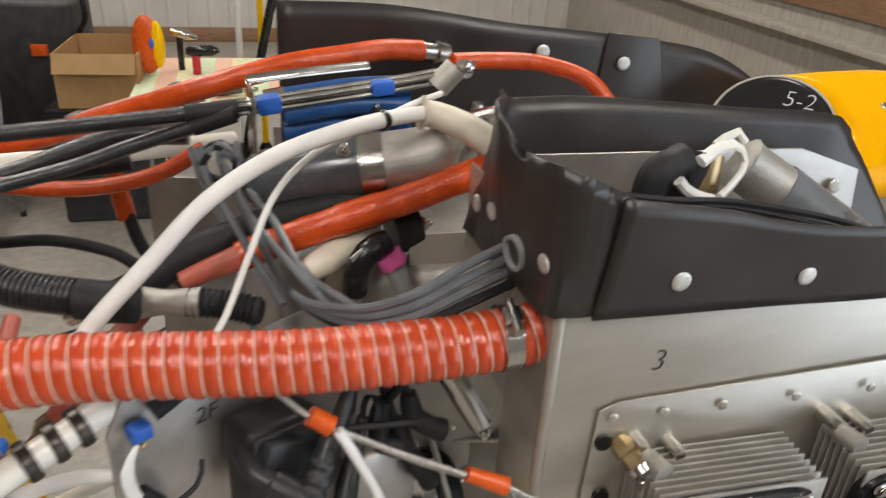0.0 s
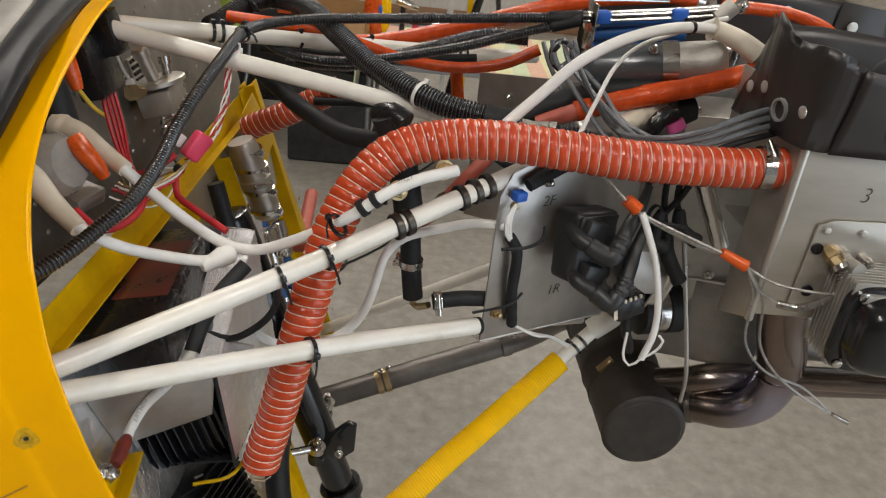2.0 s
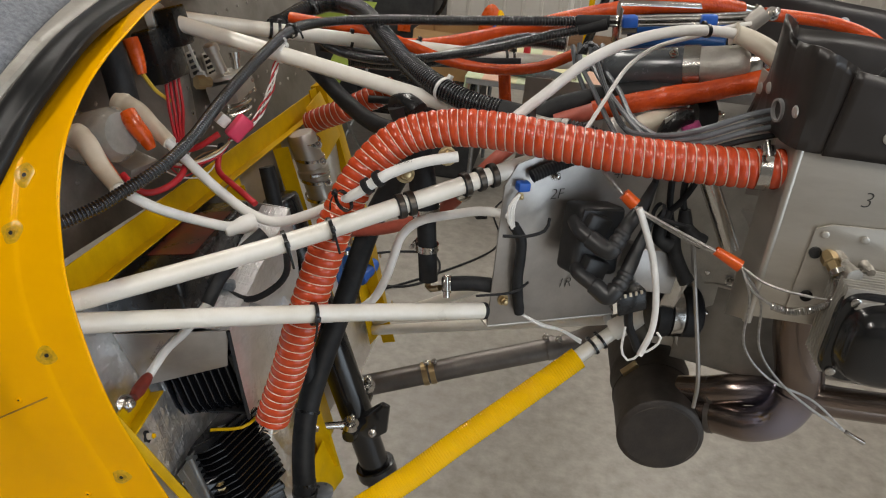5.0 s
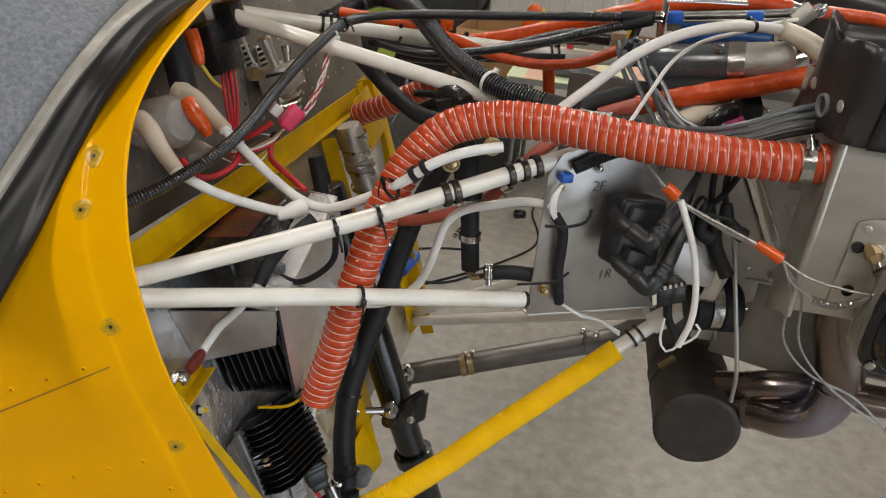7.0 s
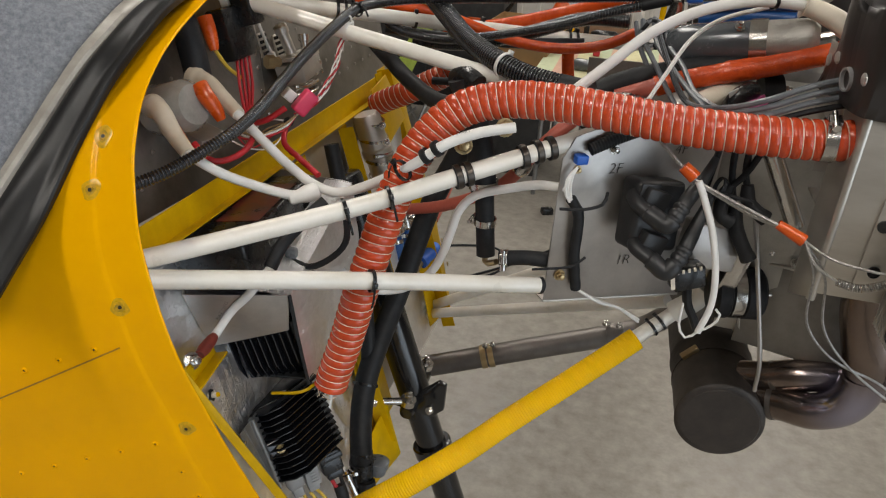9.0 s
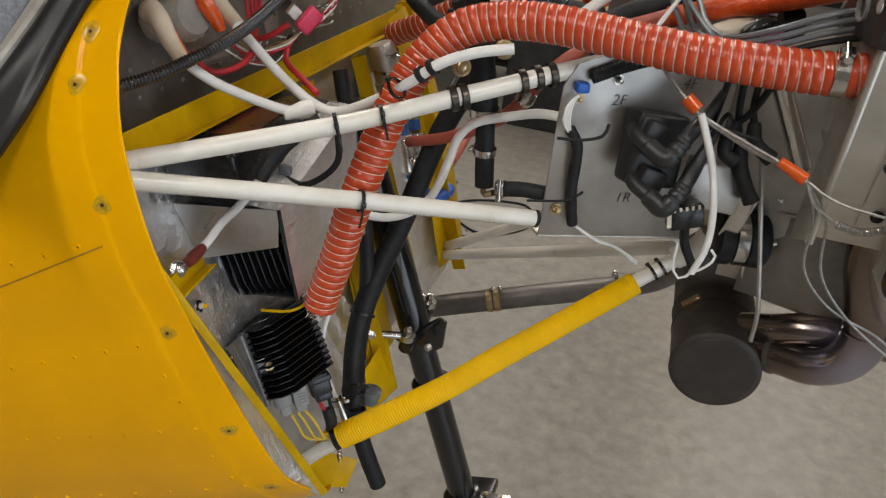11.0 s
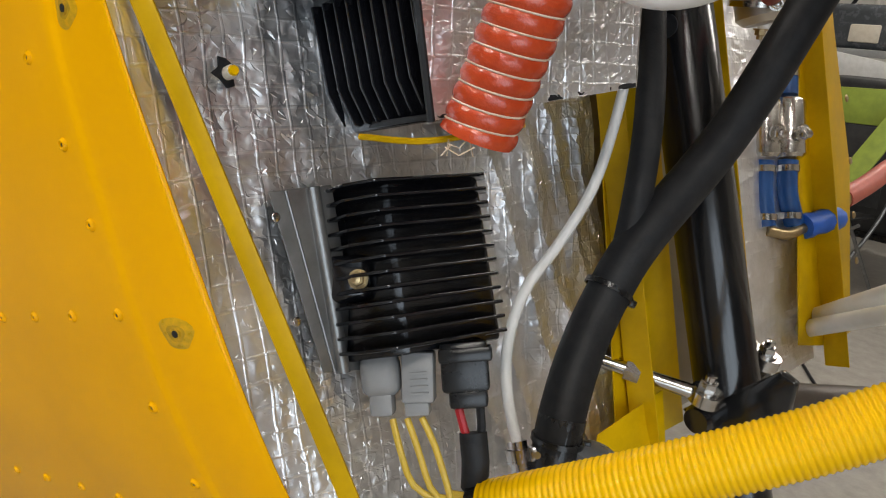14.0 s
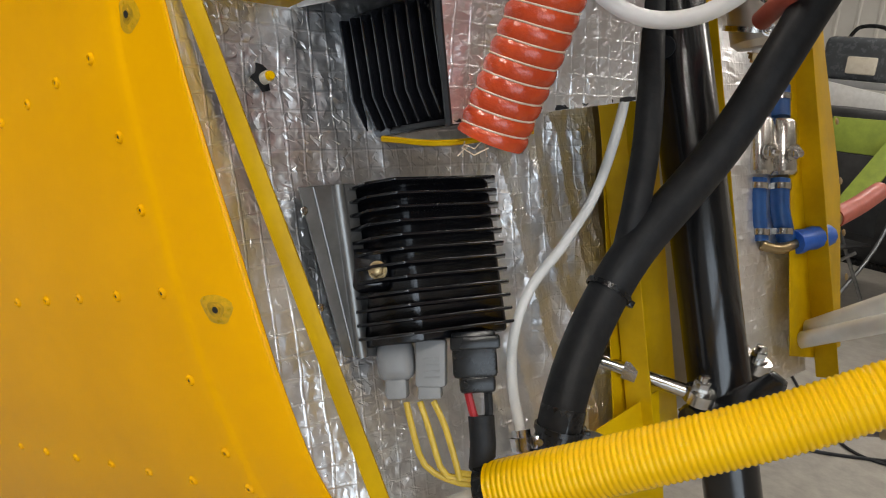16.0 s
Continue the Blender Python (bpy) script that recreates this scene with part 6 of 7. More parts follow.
tube("tube", [(-0.108, 0.47, 1.478), (-0.144, 0.476, 1.475), (-0.181, 0.482, 1.462), (-0.227, 0.486, 1.443), (-0.25, 0.484, 1.418), (-0.259, 0.48, 1.385), (-0.268, 0.475, 1.35), (-0.285, 0.472, 1.315), (-0.32, 0.467, 1.287), (-0.36, 0.458, 1.280), (-0.40, 0.452, 1.295), (-0.435, 0.47, 1.32)], 0.0062, WIRE_W, vac, seg=12)

tee = thing("water_tee", "black rubber hose and tee with clamps behind the tubes", "hose fitting")
tube("hose", [(-0.262, 0.488, 1.60), (-0.245, 0.492, 1.56), (-0.232, 0.499, 1.506), (-0.222, 0.506, 1.44)], 0.0185, RUBBER, tee, seg=18)
tube("hose", [(-0.222, 0.506, 1.445), (-0.217, 0.508, 1.39), (-0.211, 0.503, 1.345)], 0.0135, RUBBER, tee, seg=16)
tube("cap", [(-0.270, 0.50, 1.593), (-0.254, 0.488, 1.600), (-0.238, 0.478, 1.594)], 0.0145, PLASTIC, tee, seg=16)
tube("brass_elbow", [(-0.211, 0.50, 1.35), (-0.208, 0.492, 1.338), (-0.19, 0.475, 1.352)], 0.0045, BRASS, tee, seg=8)
tube("hose", [(-0.186, 0.468, 1.362), (-0.15, 0.472, 1.368), (-0.118, 0.478, 1.367)], 0.0105, RUBBER, tee, seg=14)
hose_clamp((-0.217, 0.508, 1.395), (0.05, 0, -1), 0.0142, 0.01, 1.0)
hose_clamp((-0.179, 0.468, 1.364), (1, 0.1, 0.1), 0.011, 0.01, 2.0)
hose_clamp((-0.224, 0.506, 1.452), (0.1, 0, -1), 0.019, 0.011, 2.0)
for c in ((-0.24, 0.43, 1.53), (-0.19, 0.43, 1.56)):
    tagged(bolt("brass_fitting", c, (0.3, -0.8, 0.3), 0.009, BRASS), "brass hose fitting beside the white cable", "fitting")

# ---- foil-wrapped box on the firewall and the two finned regulators ----
hbox = thing("heater_box", "box wrapped in silver foil standing out from the firewall", "box")
A0, A1, B0, B1_ = V((-0.409, 0.322, 1.198)), V((-0.419, 0.297, 1.348)), V((-0.388, 0.50, 1.221)), V((-0.426, 0.529, 1.412))
C0, C1 = V((-0.520, 0.270, 1.264)), V((-0.541, 0.252, 1.348))
foil_sheet("front_foil", [A0, B0, B1_, A1], 60, 72, 0.0014, SCRIMFOIL, hbox, "smoother silver foil face", 3)
platepart("side_sheet", [C0, (-0.428, 0.309, 1.286), A1, C1], 0.002, ALU_DARK, hbox, "bare aluminium side")
platepart("return_sheet", [C0 + V((-0.001, 0, 0)), C1 + V((-0.001, 0, 0)), (-0.587, 0.336, 1.348), (-0.565, 0.345, 1.258)], 0.002, ALU, hbox, "bare aluminium side")
# flat black sheet: shade inside the open underside, put in as colour
platepart("underside", [A0 + V((0, 0.004, 0.001)), (-0.50, 0.332, 1.178), V((-0.52, 0.52, 1.2)), B0], 0.004, RUBBER, hbox, "black sheet put in for the shade of the open underside")
platepart("far_side", [B0, V((-0.53, 0.52, 1.2)), V((-0.578, 0.531, 1.415)), B1_], 0.002, ALU_DARK, hbox)
foil_sheet("top", [A1, B1_, V((-0.468, 0.531, 1.413)), V((-0.466, 0.292, 1.348))], 30, 60, 0.0016, SCRIMFOIL, hbox, "foil-covered top", 5)
tube("yellow_edge", [A0 + V((-0.045, -0.02, -0.016)), A0 + V((0.0, 0.0, -0.012)), A0.lerp(B0, 0.4) + V((0.002, 0, -0.012))], 0.0022, YELLOW_IN, hbox, seg=6)
tube("tape_edge", [A0 + V((0.002, -0.002, 0)), A0.lerp(A1, 0.5) + V((0.002, -0.004, 0)), A1], 0.0025, RUBBER, hbox, seg=6)


def regulator(m, w, h, deep, fin, n, turned_fins=False, back=0.0):
    """Finned regulator: m has x across, y up, z out of the face."""
    ob = thing("voltage_regulator", "black finned aluminium voltage regulator on the firewall", "regulator", "regulators")
    if back:
        # sloping front: shallow towards the far end, deep behind the ear
        outline = [(-w / 2, -0.002), (-w / 2 + 0.05, 0.002), (w / 2, -0.03), (w / 2, -deep - back), (-w / 2, -deep - back)]
        part("body", plate(bmesh.new(), [m @ V((a, h / 2, b)) for a, b in outline], h, 0.003), FINBLACK, ob)
    else:
        part("body", box(bmesh.new(), (w, h, deep), m @ pose(0, 0, -deep / 2), 0.004, 2), FINBLACK, ob)
    for k in range(n):
        f = (k + 0.5) / n - 0.5
        bm = bmesh.new()
        if turned_fins:
            prof = [(-h / 2 + 0.004, 0), (h / 2 - 0.004, 0), (h / 2 - 0.004, fin * 0.9), (-h / 2 + 0.03, fin), (-h / 2 + 0.006, fin * 0.4)]
            pts = [m @ V((f * w + 0.0008, a, b)) for a, b in prof]
        else:
            prof = [(-w / 2 + 0.004, -0.006), (w / 2 + 0.006, -0.034), (w / 2 + 0.006, -0.012), (-w / 2 + 0.048, fin * 1.25), (-w / 2 + 0.026, fin * 1.15), (-w / 2 + 0.006, fin * 0.45)]
            pts = [m @ V((a, f * h + 0.0008, b)) for a, b in prof]
        plate(bm, pts, 0.0024, 0.0010)
        bmesh.ops.recalc_face_normals(bm, faces=bm.faces)
        part("fin", bm, FINBLACK, ob)
    return ob


U = V((0.68, 0.70, 0.17)).normalized()
RM = basis((-0.418, 0.322, 1.104), U, (-0.40, 0.08, 0.9))
reg = regulator(RM @ pose(-0.007, 0, -0.018, 0, 0, 4), 0.112, 0.118, 0.046, 0.024, 12, back=0.03)
part("ear", box(bmesh.new(), (0.03, 0.032, 0.014), RM @ pose(-0.045, -0.006, -0.010), 0.006, 3), FINBLACK, reg)
bolt("bolt", RM @ V((-0.036, -0.007, -0.002)), RM.to_3x3() @ V((0, 0, 1)), 0.0052, BRASS, reg, "gold hex nut")
part("logo", plate(bmesh.new(), [RM @ V(q) for q in ((-0.008, 0.0602, -0.036), (0.002, 0.0602, -0.03), (0.0, 0.0602, -0.026), (-0.01, 0.0602, -0.03))], 0.0003), GREYPL, reg, "small grey printed mark")
bk = thing("regulator_bracket", "galvanised folded bracket behind the regulator", "bracket")
platepart("sheet", [(-0.4421, 0.273, 1.0292), (-0.4406, 0.3035, 1.024), (-0.4764, 0.2972, 1.1466), (-0.4762, 0.25, 1.146)], 0.0015, GALV, bk)
tube("bead", [(-0.4416, 0.2815, 1.0275), (-0.476, 0.2619, 1.1454)], 0.0012, GALV, bk, seg=8)
tube("fold", [(-0.4412, 0.2881, 1.0262), (-0.4763, 0.2818, 1.1463)], 0.005, GALV, bk, seg=12)
for c in ((-0.4717, 0.2524, 1.1306), (-0.4527, 0.2576, 1.0655)):
    screw("rivet", V(c) + V((0.001, 0, 0)), (0.96, 0, 0.28), 0.003, STEEL, bk, False)
UR = basis((-0.469, 0.325, 1.230), (0.100, 0.016, 0.027), (-0.25, -0.13, 0.96))
regulator(UR @ pose(0, 0, -0.004), 0.098, 0.092, 0.016, 0.014, 9, True)

# connectors and wires below the regulator
con = thing("wire_connectors", "grey and black plug connectors under the regulator", "connector")
part("grey_plug", box(bmesh.new(), (0.027, 0.030, 0.024), RM @ pose(-0.030, -0.072, -0.03, 0, 0, 2), 0.008, 3), GREYPL, con, "grey plastic plug")
part("grey_plug", box(bmesh.new(), (0.016, 0.016, 0.018), RM @ pose(-0.030, -0.092, -0.03), 0.003, 2), GREYPL, con, "grey plastic plug")
part("grey_plug", box(bmesh.new(), (0.022, 0.034, 0.022), RM @ pose(-0.004, -0.075, -0.03, 0, 0, -3), 0.002, 2), GREYPL, con, "grey plastic plug")
part("grey_plug", box(bmesh.new(), (0.017, 0.012, 0.017), RM @ pose(-0.006, -0.095, -0.03), 0.002, 2), GREYPL, con, "grey plastic plug")
part("black_plug", box(bmesh.new(), (0.032, 0.034, 0.024), RM @ pose(0.028, -0.070, -0.03), 0.003, 2), PLASTIC, con, "black plastic plug")
part("black_plug", box(bmesh.new(), (0.036, 0.010, 0.027), RM @ pose(0.029, -0.062, -0.03), 0.002, 2), PLASTIC, con, "black plastic plug")
part("black_plug", box(bmesh.new(), (0.026, 0.014, 0.02), RM @ pose(0.029, -0.091, -0.03), 0.003, 2), PLASTIC, con, "black plastic plug")
bm = bmesh.new()
for k in range(4):
    box(bm, (0.012, 0.0015, 0.002), RM @ pose(-0.003, -0.072 - 0.0045 * k, -0.0185))
part("latch", bm, GREYPL, con)
E1 = V((-0.358, 0.346, 0.946))
for k in range(3):
    tube("yellow_wire", [RM @ V((-0.024 + 0.01 * k, -0.103, -0.03)), RM @ V((-0.02 + 0.012 * k, -0.122, -0.026)), V((-0.395 + 0.012 * k, 0.318 + 0.006 * k, 0.952)), V((-0.376, 0.333, 0.943 + 0.004 * k)), E1 + V((0, 0, 0.003 * k))], 0.0024, YELWIRE, con, "yellow wire", seg=8)
tube("red_wire", [RM @ V((0.02, -0.09, -0.03)), RM @ V((0.024, -0.112, -0.03)), RM @ V((0.027, -0.122, -0.03))], 0.003, REDWIRE, con, "red wire", seg=8)
tube("black_wire", [RM @ V((0.036, -0.09, -0.03)), RM @ V((0.036, -0.112, -0.03)), RM @ V((0.034, -0.122, -0.03))], 0.003, RUBBER, con, seg=8)
tube("black_sleeve", [RM @ V((0.030, -0.115, -0.03)), RM @ V((0.03, -0.14, -0.03)), V((-0.368, 0.348, 0.957)), V((-0.352, 0.354, 0.95))], 0.0095, RUBBER, con, "black heat shrink sleeve", seg=12, flat=0.7)

# stud with a yellow tip in a torn hole of the foil
stud = thing("sheath_stud", "yellow-tipped stud in a torn hole of the foil", "stud")
HO, HU, HW = V((-0.5035, 0.235, 1.2165)), V((-0.2, 0.96, 0.05)), V((-0.25, 0.0, 0.97))
part("hole", plate(bmesh.new(), [HO + HU * q[0] * 0.78 + HW * q[1] * 0.78 for q in ((-0.014, 0.0), (-0.007, 0.004), (-0.006, 0.012), (0.001, 0.010), (0.008, 0.004), (0.010, -0.003), (0.006, -0.005), (0.007, -0.012), (-0.001, -0.013), (-0.006, -0.006))], 0.001), RUBBER, stud, "dark torn hole")
turned("pin", [(0, 0.0042), (0.9, 0.0042), (1, 0.0035)], (-0.507, 0.236, 1.214), (-0.495, 0.236, 1.218), CREAM, stud)
turned("tip", [(0, 0.0034), (1, 0.0028)], (-0.495, 0.236, 1.218), (-0.493, 0.236, 1.2187), YPLASTIC, stud)
slot = thing("foil_slot", "dark slot cut in the foil above the bracket", "slot")
platepart("gap", [RM @ V((-0.088, 0.066, -0.047)), RM @ V((-0.055, 0.066, -0.044)), RM @ V((-0.06, 0.074, -0.045)), RM @ V((-0.084, 0.072, -0.047))], 0.002, RUBBER, slot)

# battery earth lug with red boot and white cable
bat = thing("battery_cable", "white battery cable with a red boot bolted to the frame", "cable")
bolt("lug_bolt", (-0.507, 0.206, 1.288), (0.75, -0.25, 0.4), 0.0085, STEEL, bat)
turned("red_boot", [(0, 0.006), (0.3, 0.008), (0.8, 0.007), (1, 0.005)], (-0.501, 0.216, 1.2915), (-0.501, 0.252, 1.2975), REDBOOT, bat)
tube("cable", [(-0.501, 0.250, 1.297), (-0.500, 0.264, 1.302), (-0.486, 0.272, 1.326), (-0.464, 0.275, 1.351), (-0.446, 0.279, 1.376), (-0.436, 0.288, 1.392)], 0.0055, WIRE_W, bat, seg=12)
tube("sleeve", [(-0.438, 0.286, 1.389), (-0.432, 0.31, 1.412), (-0.42, 0.345, 1.43), (-0.40, 0.37, 1.45)], 0.0085, RUBBER, bat, seg=12)
loop = thing("black_lead", "black lead looping below the white tubes", "cable")
tube("lead", [(-0.358, 0.335, 1.452), (-0.365, 0.352, 1.409), (-0.383, 0.352, 1.383), (-0.414, 0.352, 1.362), (-0.446, 0.36, 1.362)], 0.0042, RUBBER, loop, seg=10)
tube("clip", [(-0.44, 0.36, 1.36), (-0.425, 0.365, 1.345), (-0.395, 0.37, 1.335)], 0.006, GREYPL, loop, seg=8)
boxpart("terminal", (0.016, 0.012, 0.014), pose(-0.446, 0.362, 1.372), GREYWIRE, loop, bevel=0.003)

# black control box behind the mount tubes
ecu = thing("control_box", "black control box with a dark red label behind the tubes", "box")
boxpart("case", (0.10, 0.24, 0.058), pose(-0.515, 0.385, 1.388, 0, -10, 4), PLASTIC, ecu, bevel=0.006, seg=3)
boxpart("label", (0.06, 0.13, 0.001), pose(-0.512, 0.40, 1.4185, 0, -10, 4), REDLABEL, ecu, "worn dark red label", bevel=0)

# ---- solenoid, boots and cables in the upper firewall corner ----
sol_ = thing("starter_solenoid", "grey starter solenoid with cream rubber boots on its studs", "solenoid")
turned("body", [(0, 0.030), (0.1, 0.034), (0.85, 0.034), (1, 0.026)], (-0.655, 0.40, 1.525), (-0.585, 0.385, 1.548), SHROUD, sol_, "cloudy rubber shroud")
boxpart("base", (0.09, 0.05, 0.02), pose(-0.635, 0.45, 1.485, 0, 10, -15), ALU_DARK, sol_, bevel=0.004)
boot = lambda s, T: 1.35 if s < T * 0.12 else (1.25 - 0.45 * s / T)
for pts in ([(-0.63, 0.455, 1.562), (-0.60, 0.445, 1.558), (-0.57, 0.43, 1.545), (-0.540, 0.414, 1.533)], [(-0.622, 0.348, 1.552), (-0.60, 0.335, 1.548), (-0.575, 0.318, 1.532), (-0.545, 0.301, 1.515)]):
    tube("cream_boot", pts, 0.0112, CREAM, sol_, "cream silicone terminal boot", seg=16, step=0.003, rfun=boot)
tube("orange_boot", [(-0.588, 0.404, 1.568), (-0.577, 0.400, 1.556), (-0.566, 0.402, 1.540), (-0.560, 0.404, 1.526)], 0.0098, ORANGE_T, sol_, "orange rubber boot", seg=14, step=0.004, rfun=lambda s, T: 1.15 - 0.5 * (s / T) ** 3)
tube("orange_boot", [(-0.60, 0.355, 1.525), (-0.585, 0.348, 1.512), (-0.575, 0.345, 1.50)], 0.008, ORANGE_T, sol_, "orange rubber boot", seg=12)
relay = thing("relay_block", "black relay block with red wires on the firewall", "relay")
boxpart("case", (0.03, 0.075, 0.075), pose(-0.632, 0.575, 1.60, 0, -16, 0), PLASTIC, relay, bevel=0.004)
boxpart("case", (0.03, 0.04, 0.055), pose(-0.622, 0.60, 1.635, 0, -16, 0), PLASTIC, relay, bevel=0.004)
for k in range(4):
    tube("red_wire", [(-0.618, 0.555 + 0.012 * k, 1.565), (-0.598, 0.525 + 0.012 * k, 1.53), (-0.575, 0.495 + 0.006 * k, 1.505), (-0.548, 0.468, 1.488 + 0.003 * k)], 0.0024, REDWIRE, relay, seg=6)
capb = thing("terminal_boot", "dark rubber boot with an orange boot and yellow wire", "boot")
tube("black_boot", [(-0.65, 0.474, 1.635), (-0.642, 0.472, 1.612), (-0.634, 0.469, 1.585), (-0.627, 0.466, 1.556)], 0.0185, RUBBER, capb, seg=16)
tube("orange_boot", [(-0.640, 0.513, 1.632), (-0.634, 0.511, 1.618), (-0.624, 0.507, 1.588)], 0.0095, ORANGE_T, capb, "orange rubber boot", seg=14, step=0.004, rfun=lambda s, T: 1.1 - 0.45 * (s / T) ** 3)
tube("yellow_wire", [(-0.624, 0.508, 1.588), (-0.617, 0.525, 1.562), (-0.611, 0.551, 1.541)], 0.0028, YELWIRE, capb, "yellow wire", seg=6)
rw = thing("red_leads", "red power leads looping across the firewall", "cable bundle")
tube("lead", [(-0.575, 0.36, 1.505), (-0.548, 0.35, 1.49), (-0.532, 0.37, 1.487), (-0.521, 0.397, 1.495), (-0.525, 0.43, 1.509)], 0.0042, REDWIRE, rw, seg=10)
tube("lead", [(-0.56, 0.47, 1.50), (-0.535, 0.477, 1.507), (-0.51, 0.49, 1.525)], 0.0042, REDWIRE, rw, seg=10)
tube("lead", [(-0.512, 0.492, 1.497), (-0.504, 0.47, 1.48), (-0.475, 0.455, 1.468), (-0.438, 0.435, 1.456)], 0.0042, REDWIRE, rw, seg=10)
for k in range(3):
    tube("thin_wire", [(-0.565, 0.43 + 0.01 * k, 1.50), (-0.54, 0.44 + 0.008 * k, 1.49), (-0.51, 0.48, 1.495 + 0.004 * k), (-0.50, 0.50, 1.512)], 0.0016, (REDWIRE, WIRE_W, BRASS)[k], rw, seg=6)
servo = thing("alloy_valve_block", "aluminium valve block with a stub pipe and coiled spring", "valve")
boxpart("block", (0.05, 0.105, 0.036), pose(-0.620, 0.772, 1.505, 0, -16, 8), CASTING, servo, bevel=0.004)
turned("flange", [(0, 0.040), (0.15, 0.043), (0.85, 0.043), (1, 0.040)], (-0.621, 0.757, 1.526), (-0.623, 0.757, 1.534), ALU, servo, seg=32)
turned("stub_pipe", [(0, 0.0125), (0.1, 0.0125), (0.12, 0.0095), (0.72, 0.0095), (0.74, 0.012), (0.94, 0.012), (1, 0.009)], (-0.616, 0.738, 1.533), (-0.634, 0.727, 1.586), ALU, servo, seg=20)
turned("side_stub", [(0, 0.007), (0.6, 0.007), (0.62, 0.0095), (1, 0.0095)], (-0.612, 0.78, 1.533), (-0.618, 0.785, 1.562), STEEL, servo, seg=14)
turned("brass_union", [(0, 0.008), (0.4, 0.008), (0.42, 0.011), (1, 0.011)], (-0.618, 0.693, 1.533), (-0.632, 0.672, 1.536), BRASS, servo, "brass union nut", seg=6)
for k in range(4):
    screw("screw", V((-0.592 - 0.004 * (k // 2), 0.735 + 0.07 * (k % 2), 1.497 + 0.016 * (k // 2))), (0.96, -0.15, 0.28), 0.004, STEEL, servo)
tube("spring", [V((-0.603, 0.762, 1.452)) + V((0.01 * math.sin(a), 0.042 * math.cos(a), 0.0022 * a)) for a in [0.35 * k for k in range(58)]], 0.0032, STEEL, servo, "bright coiled spring", seg=8, step=0.004)
sheet_strip = thing("doubler_strip", "grey riveted sheet strip on the firewall", "strip")
platepart("strip", [(-0.687, 0.685, 1.599), (-0.6865, 0.735, 1.599), (-0.644, 0.69, 1.454), (-0.644, 0.648, 1.454)], 0.002, ALU_DARK, sheet_strip)
for c in ((-0.660, 0.697, 1.517), (-0.650, 0.687, 1.48), (-0.678, 0.715, 1.575), (-0.667, 0.702, 1.54)):
    screw("rivet", c, (0.96, 0, 0.28), 0.0042, STEEL, sheet_strip, False)
plug_ = thing("pin_connector", "perforated pin connectors with a white wire on the firewall", "connector")
for k, c in enumerate(((-0.664, 0.726, 1.550), (-0.659, 0.772, 1.540))):
    boxpart("plate", (0.004, 0.030, 0.040), pose(*c, 0, -16, 0), ALU, plug_, bevel=0.001)
    for i in range(3):
        for j in range(4):
            boxpart("pin", (0.004, 0.005, 0.0055), pose(*c, 0, -16, 0) @ pose(0.003, 0.0095 * (i - 1), 0.0095 * (j - 1.5)), PLASTIC, plug_, bevel=0.0005, seg=1)
boxpart("white_plug", (0.012, 0.010, 0.022), pose(-0.648, 0.727, 1.528, 0, -16, 0), WIRE_W, plug_, "white plastic plug", bevel=0.002)
tube("white_wire", [(-0.650, 0.727, 1.538), (-0.657, 0.724, 1.554), (-0.664, 0.718, 1.58), (-0.669, 0.713, 1.60)], 0.0026, WIRE_W, plug_, "white wire", seg=8)
pk = thing("inline_connector", "pink inline fuse holder with twisted wires", "connector")
boxpart("pink_case", (0.036, 0.022, 0.018), basis((-0.491, 0.512, 1.529), (0.019, 0.017, 0.027), (0, 0, 1)), PINK, pk, "bright pink plastic case", bevel=0.004, seg=3)
boxpart("clear_end", (0.016, 0.016, 0.014), basis((-0.515, 0.513, 1.537), (0.019, 0.017, 0.027), (0, 0, 1)), WIRE_W, pk, bevel=0.002)
turned("black_collar", [(0, 0.0055), (0.5, 0.0075), (1, 0.0055)], (-0.506, 0.497, 1.507), (-0.512, 0.494, 1.500), RUBBER, pk)
base, _ = spline([(-0.50, 0.503, 1.514), (-0.48, 0.53, 1.531), (-0.472, 0.575, 1.563), (-0.474, 0.605, 1.595), (-0.476, 0.66, 1.635)], 0.008)
for k in range(5):
    tube("wire", [p + V((math.cos(i * 0.7 + k * 1.26), math.sin(i * 0.7 + k * 1.26), 0.5 * math.sin(i * 0.5 + k))) * (0.0028 + 0.0012 * (k % 2)) for i, p in enumerate(base)], 0.0011, (REDWIRE, WIRE_W, WIRE_W, REDWIRE, WIRE_W)[k], pk, seg=6, step=0.004)
for k in range(4):
    tube("loose_wire", [(-0.506, 0.497, 1.505), (-0.515 - 0.01 * k, 0.46 + 0.008 * k, 1.478 + 0.008 * k), (-0.53 - 0.008 * k, 0.42 + 0.014 * k, 1.485 - 0.005 * k), (-0.56, 0.41 + 0.02 * k, 1.50 + 0.004 * k)], 0.0011, (WIRE_W, REDWIRE, BRASS, WIRE_W)[k], pk, seg=6)
w1 = thing("starter_cable", "white jacketed power cable", "cable", "white cables")
tube("cable", [(-0.548, 0.302, 1.518), (-0.53, 0.302, 1.507), (-0.509, 0.318, 1.488), (-0.48, 0.34, 1.470), (-0.448, 0.362, 1.455), (-0.43, 0.375, 1.452)], 0.0062, WIRE_W, w1, seg=12)
turned("white_boot", [(0, 0.0065), (0.1, 0.0085), (0.35, 0.009), (0.6, 0.0115), (0.9, 0.0115), (1, 0.0085)], (-0.446, 0.361, 1.449), (-0.418, 0.387, 1.456), WIRE_W, w1, "white rubber boot", seg=18)
w2 = thing("starter_cable", "white jacketed power cable sagging over the red duct", "cable", "white cables")
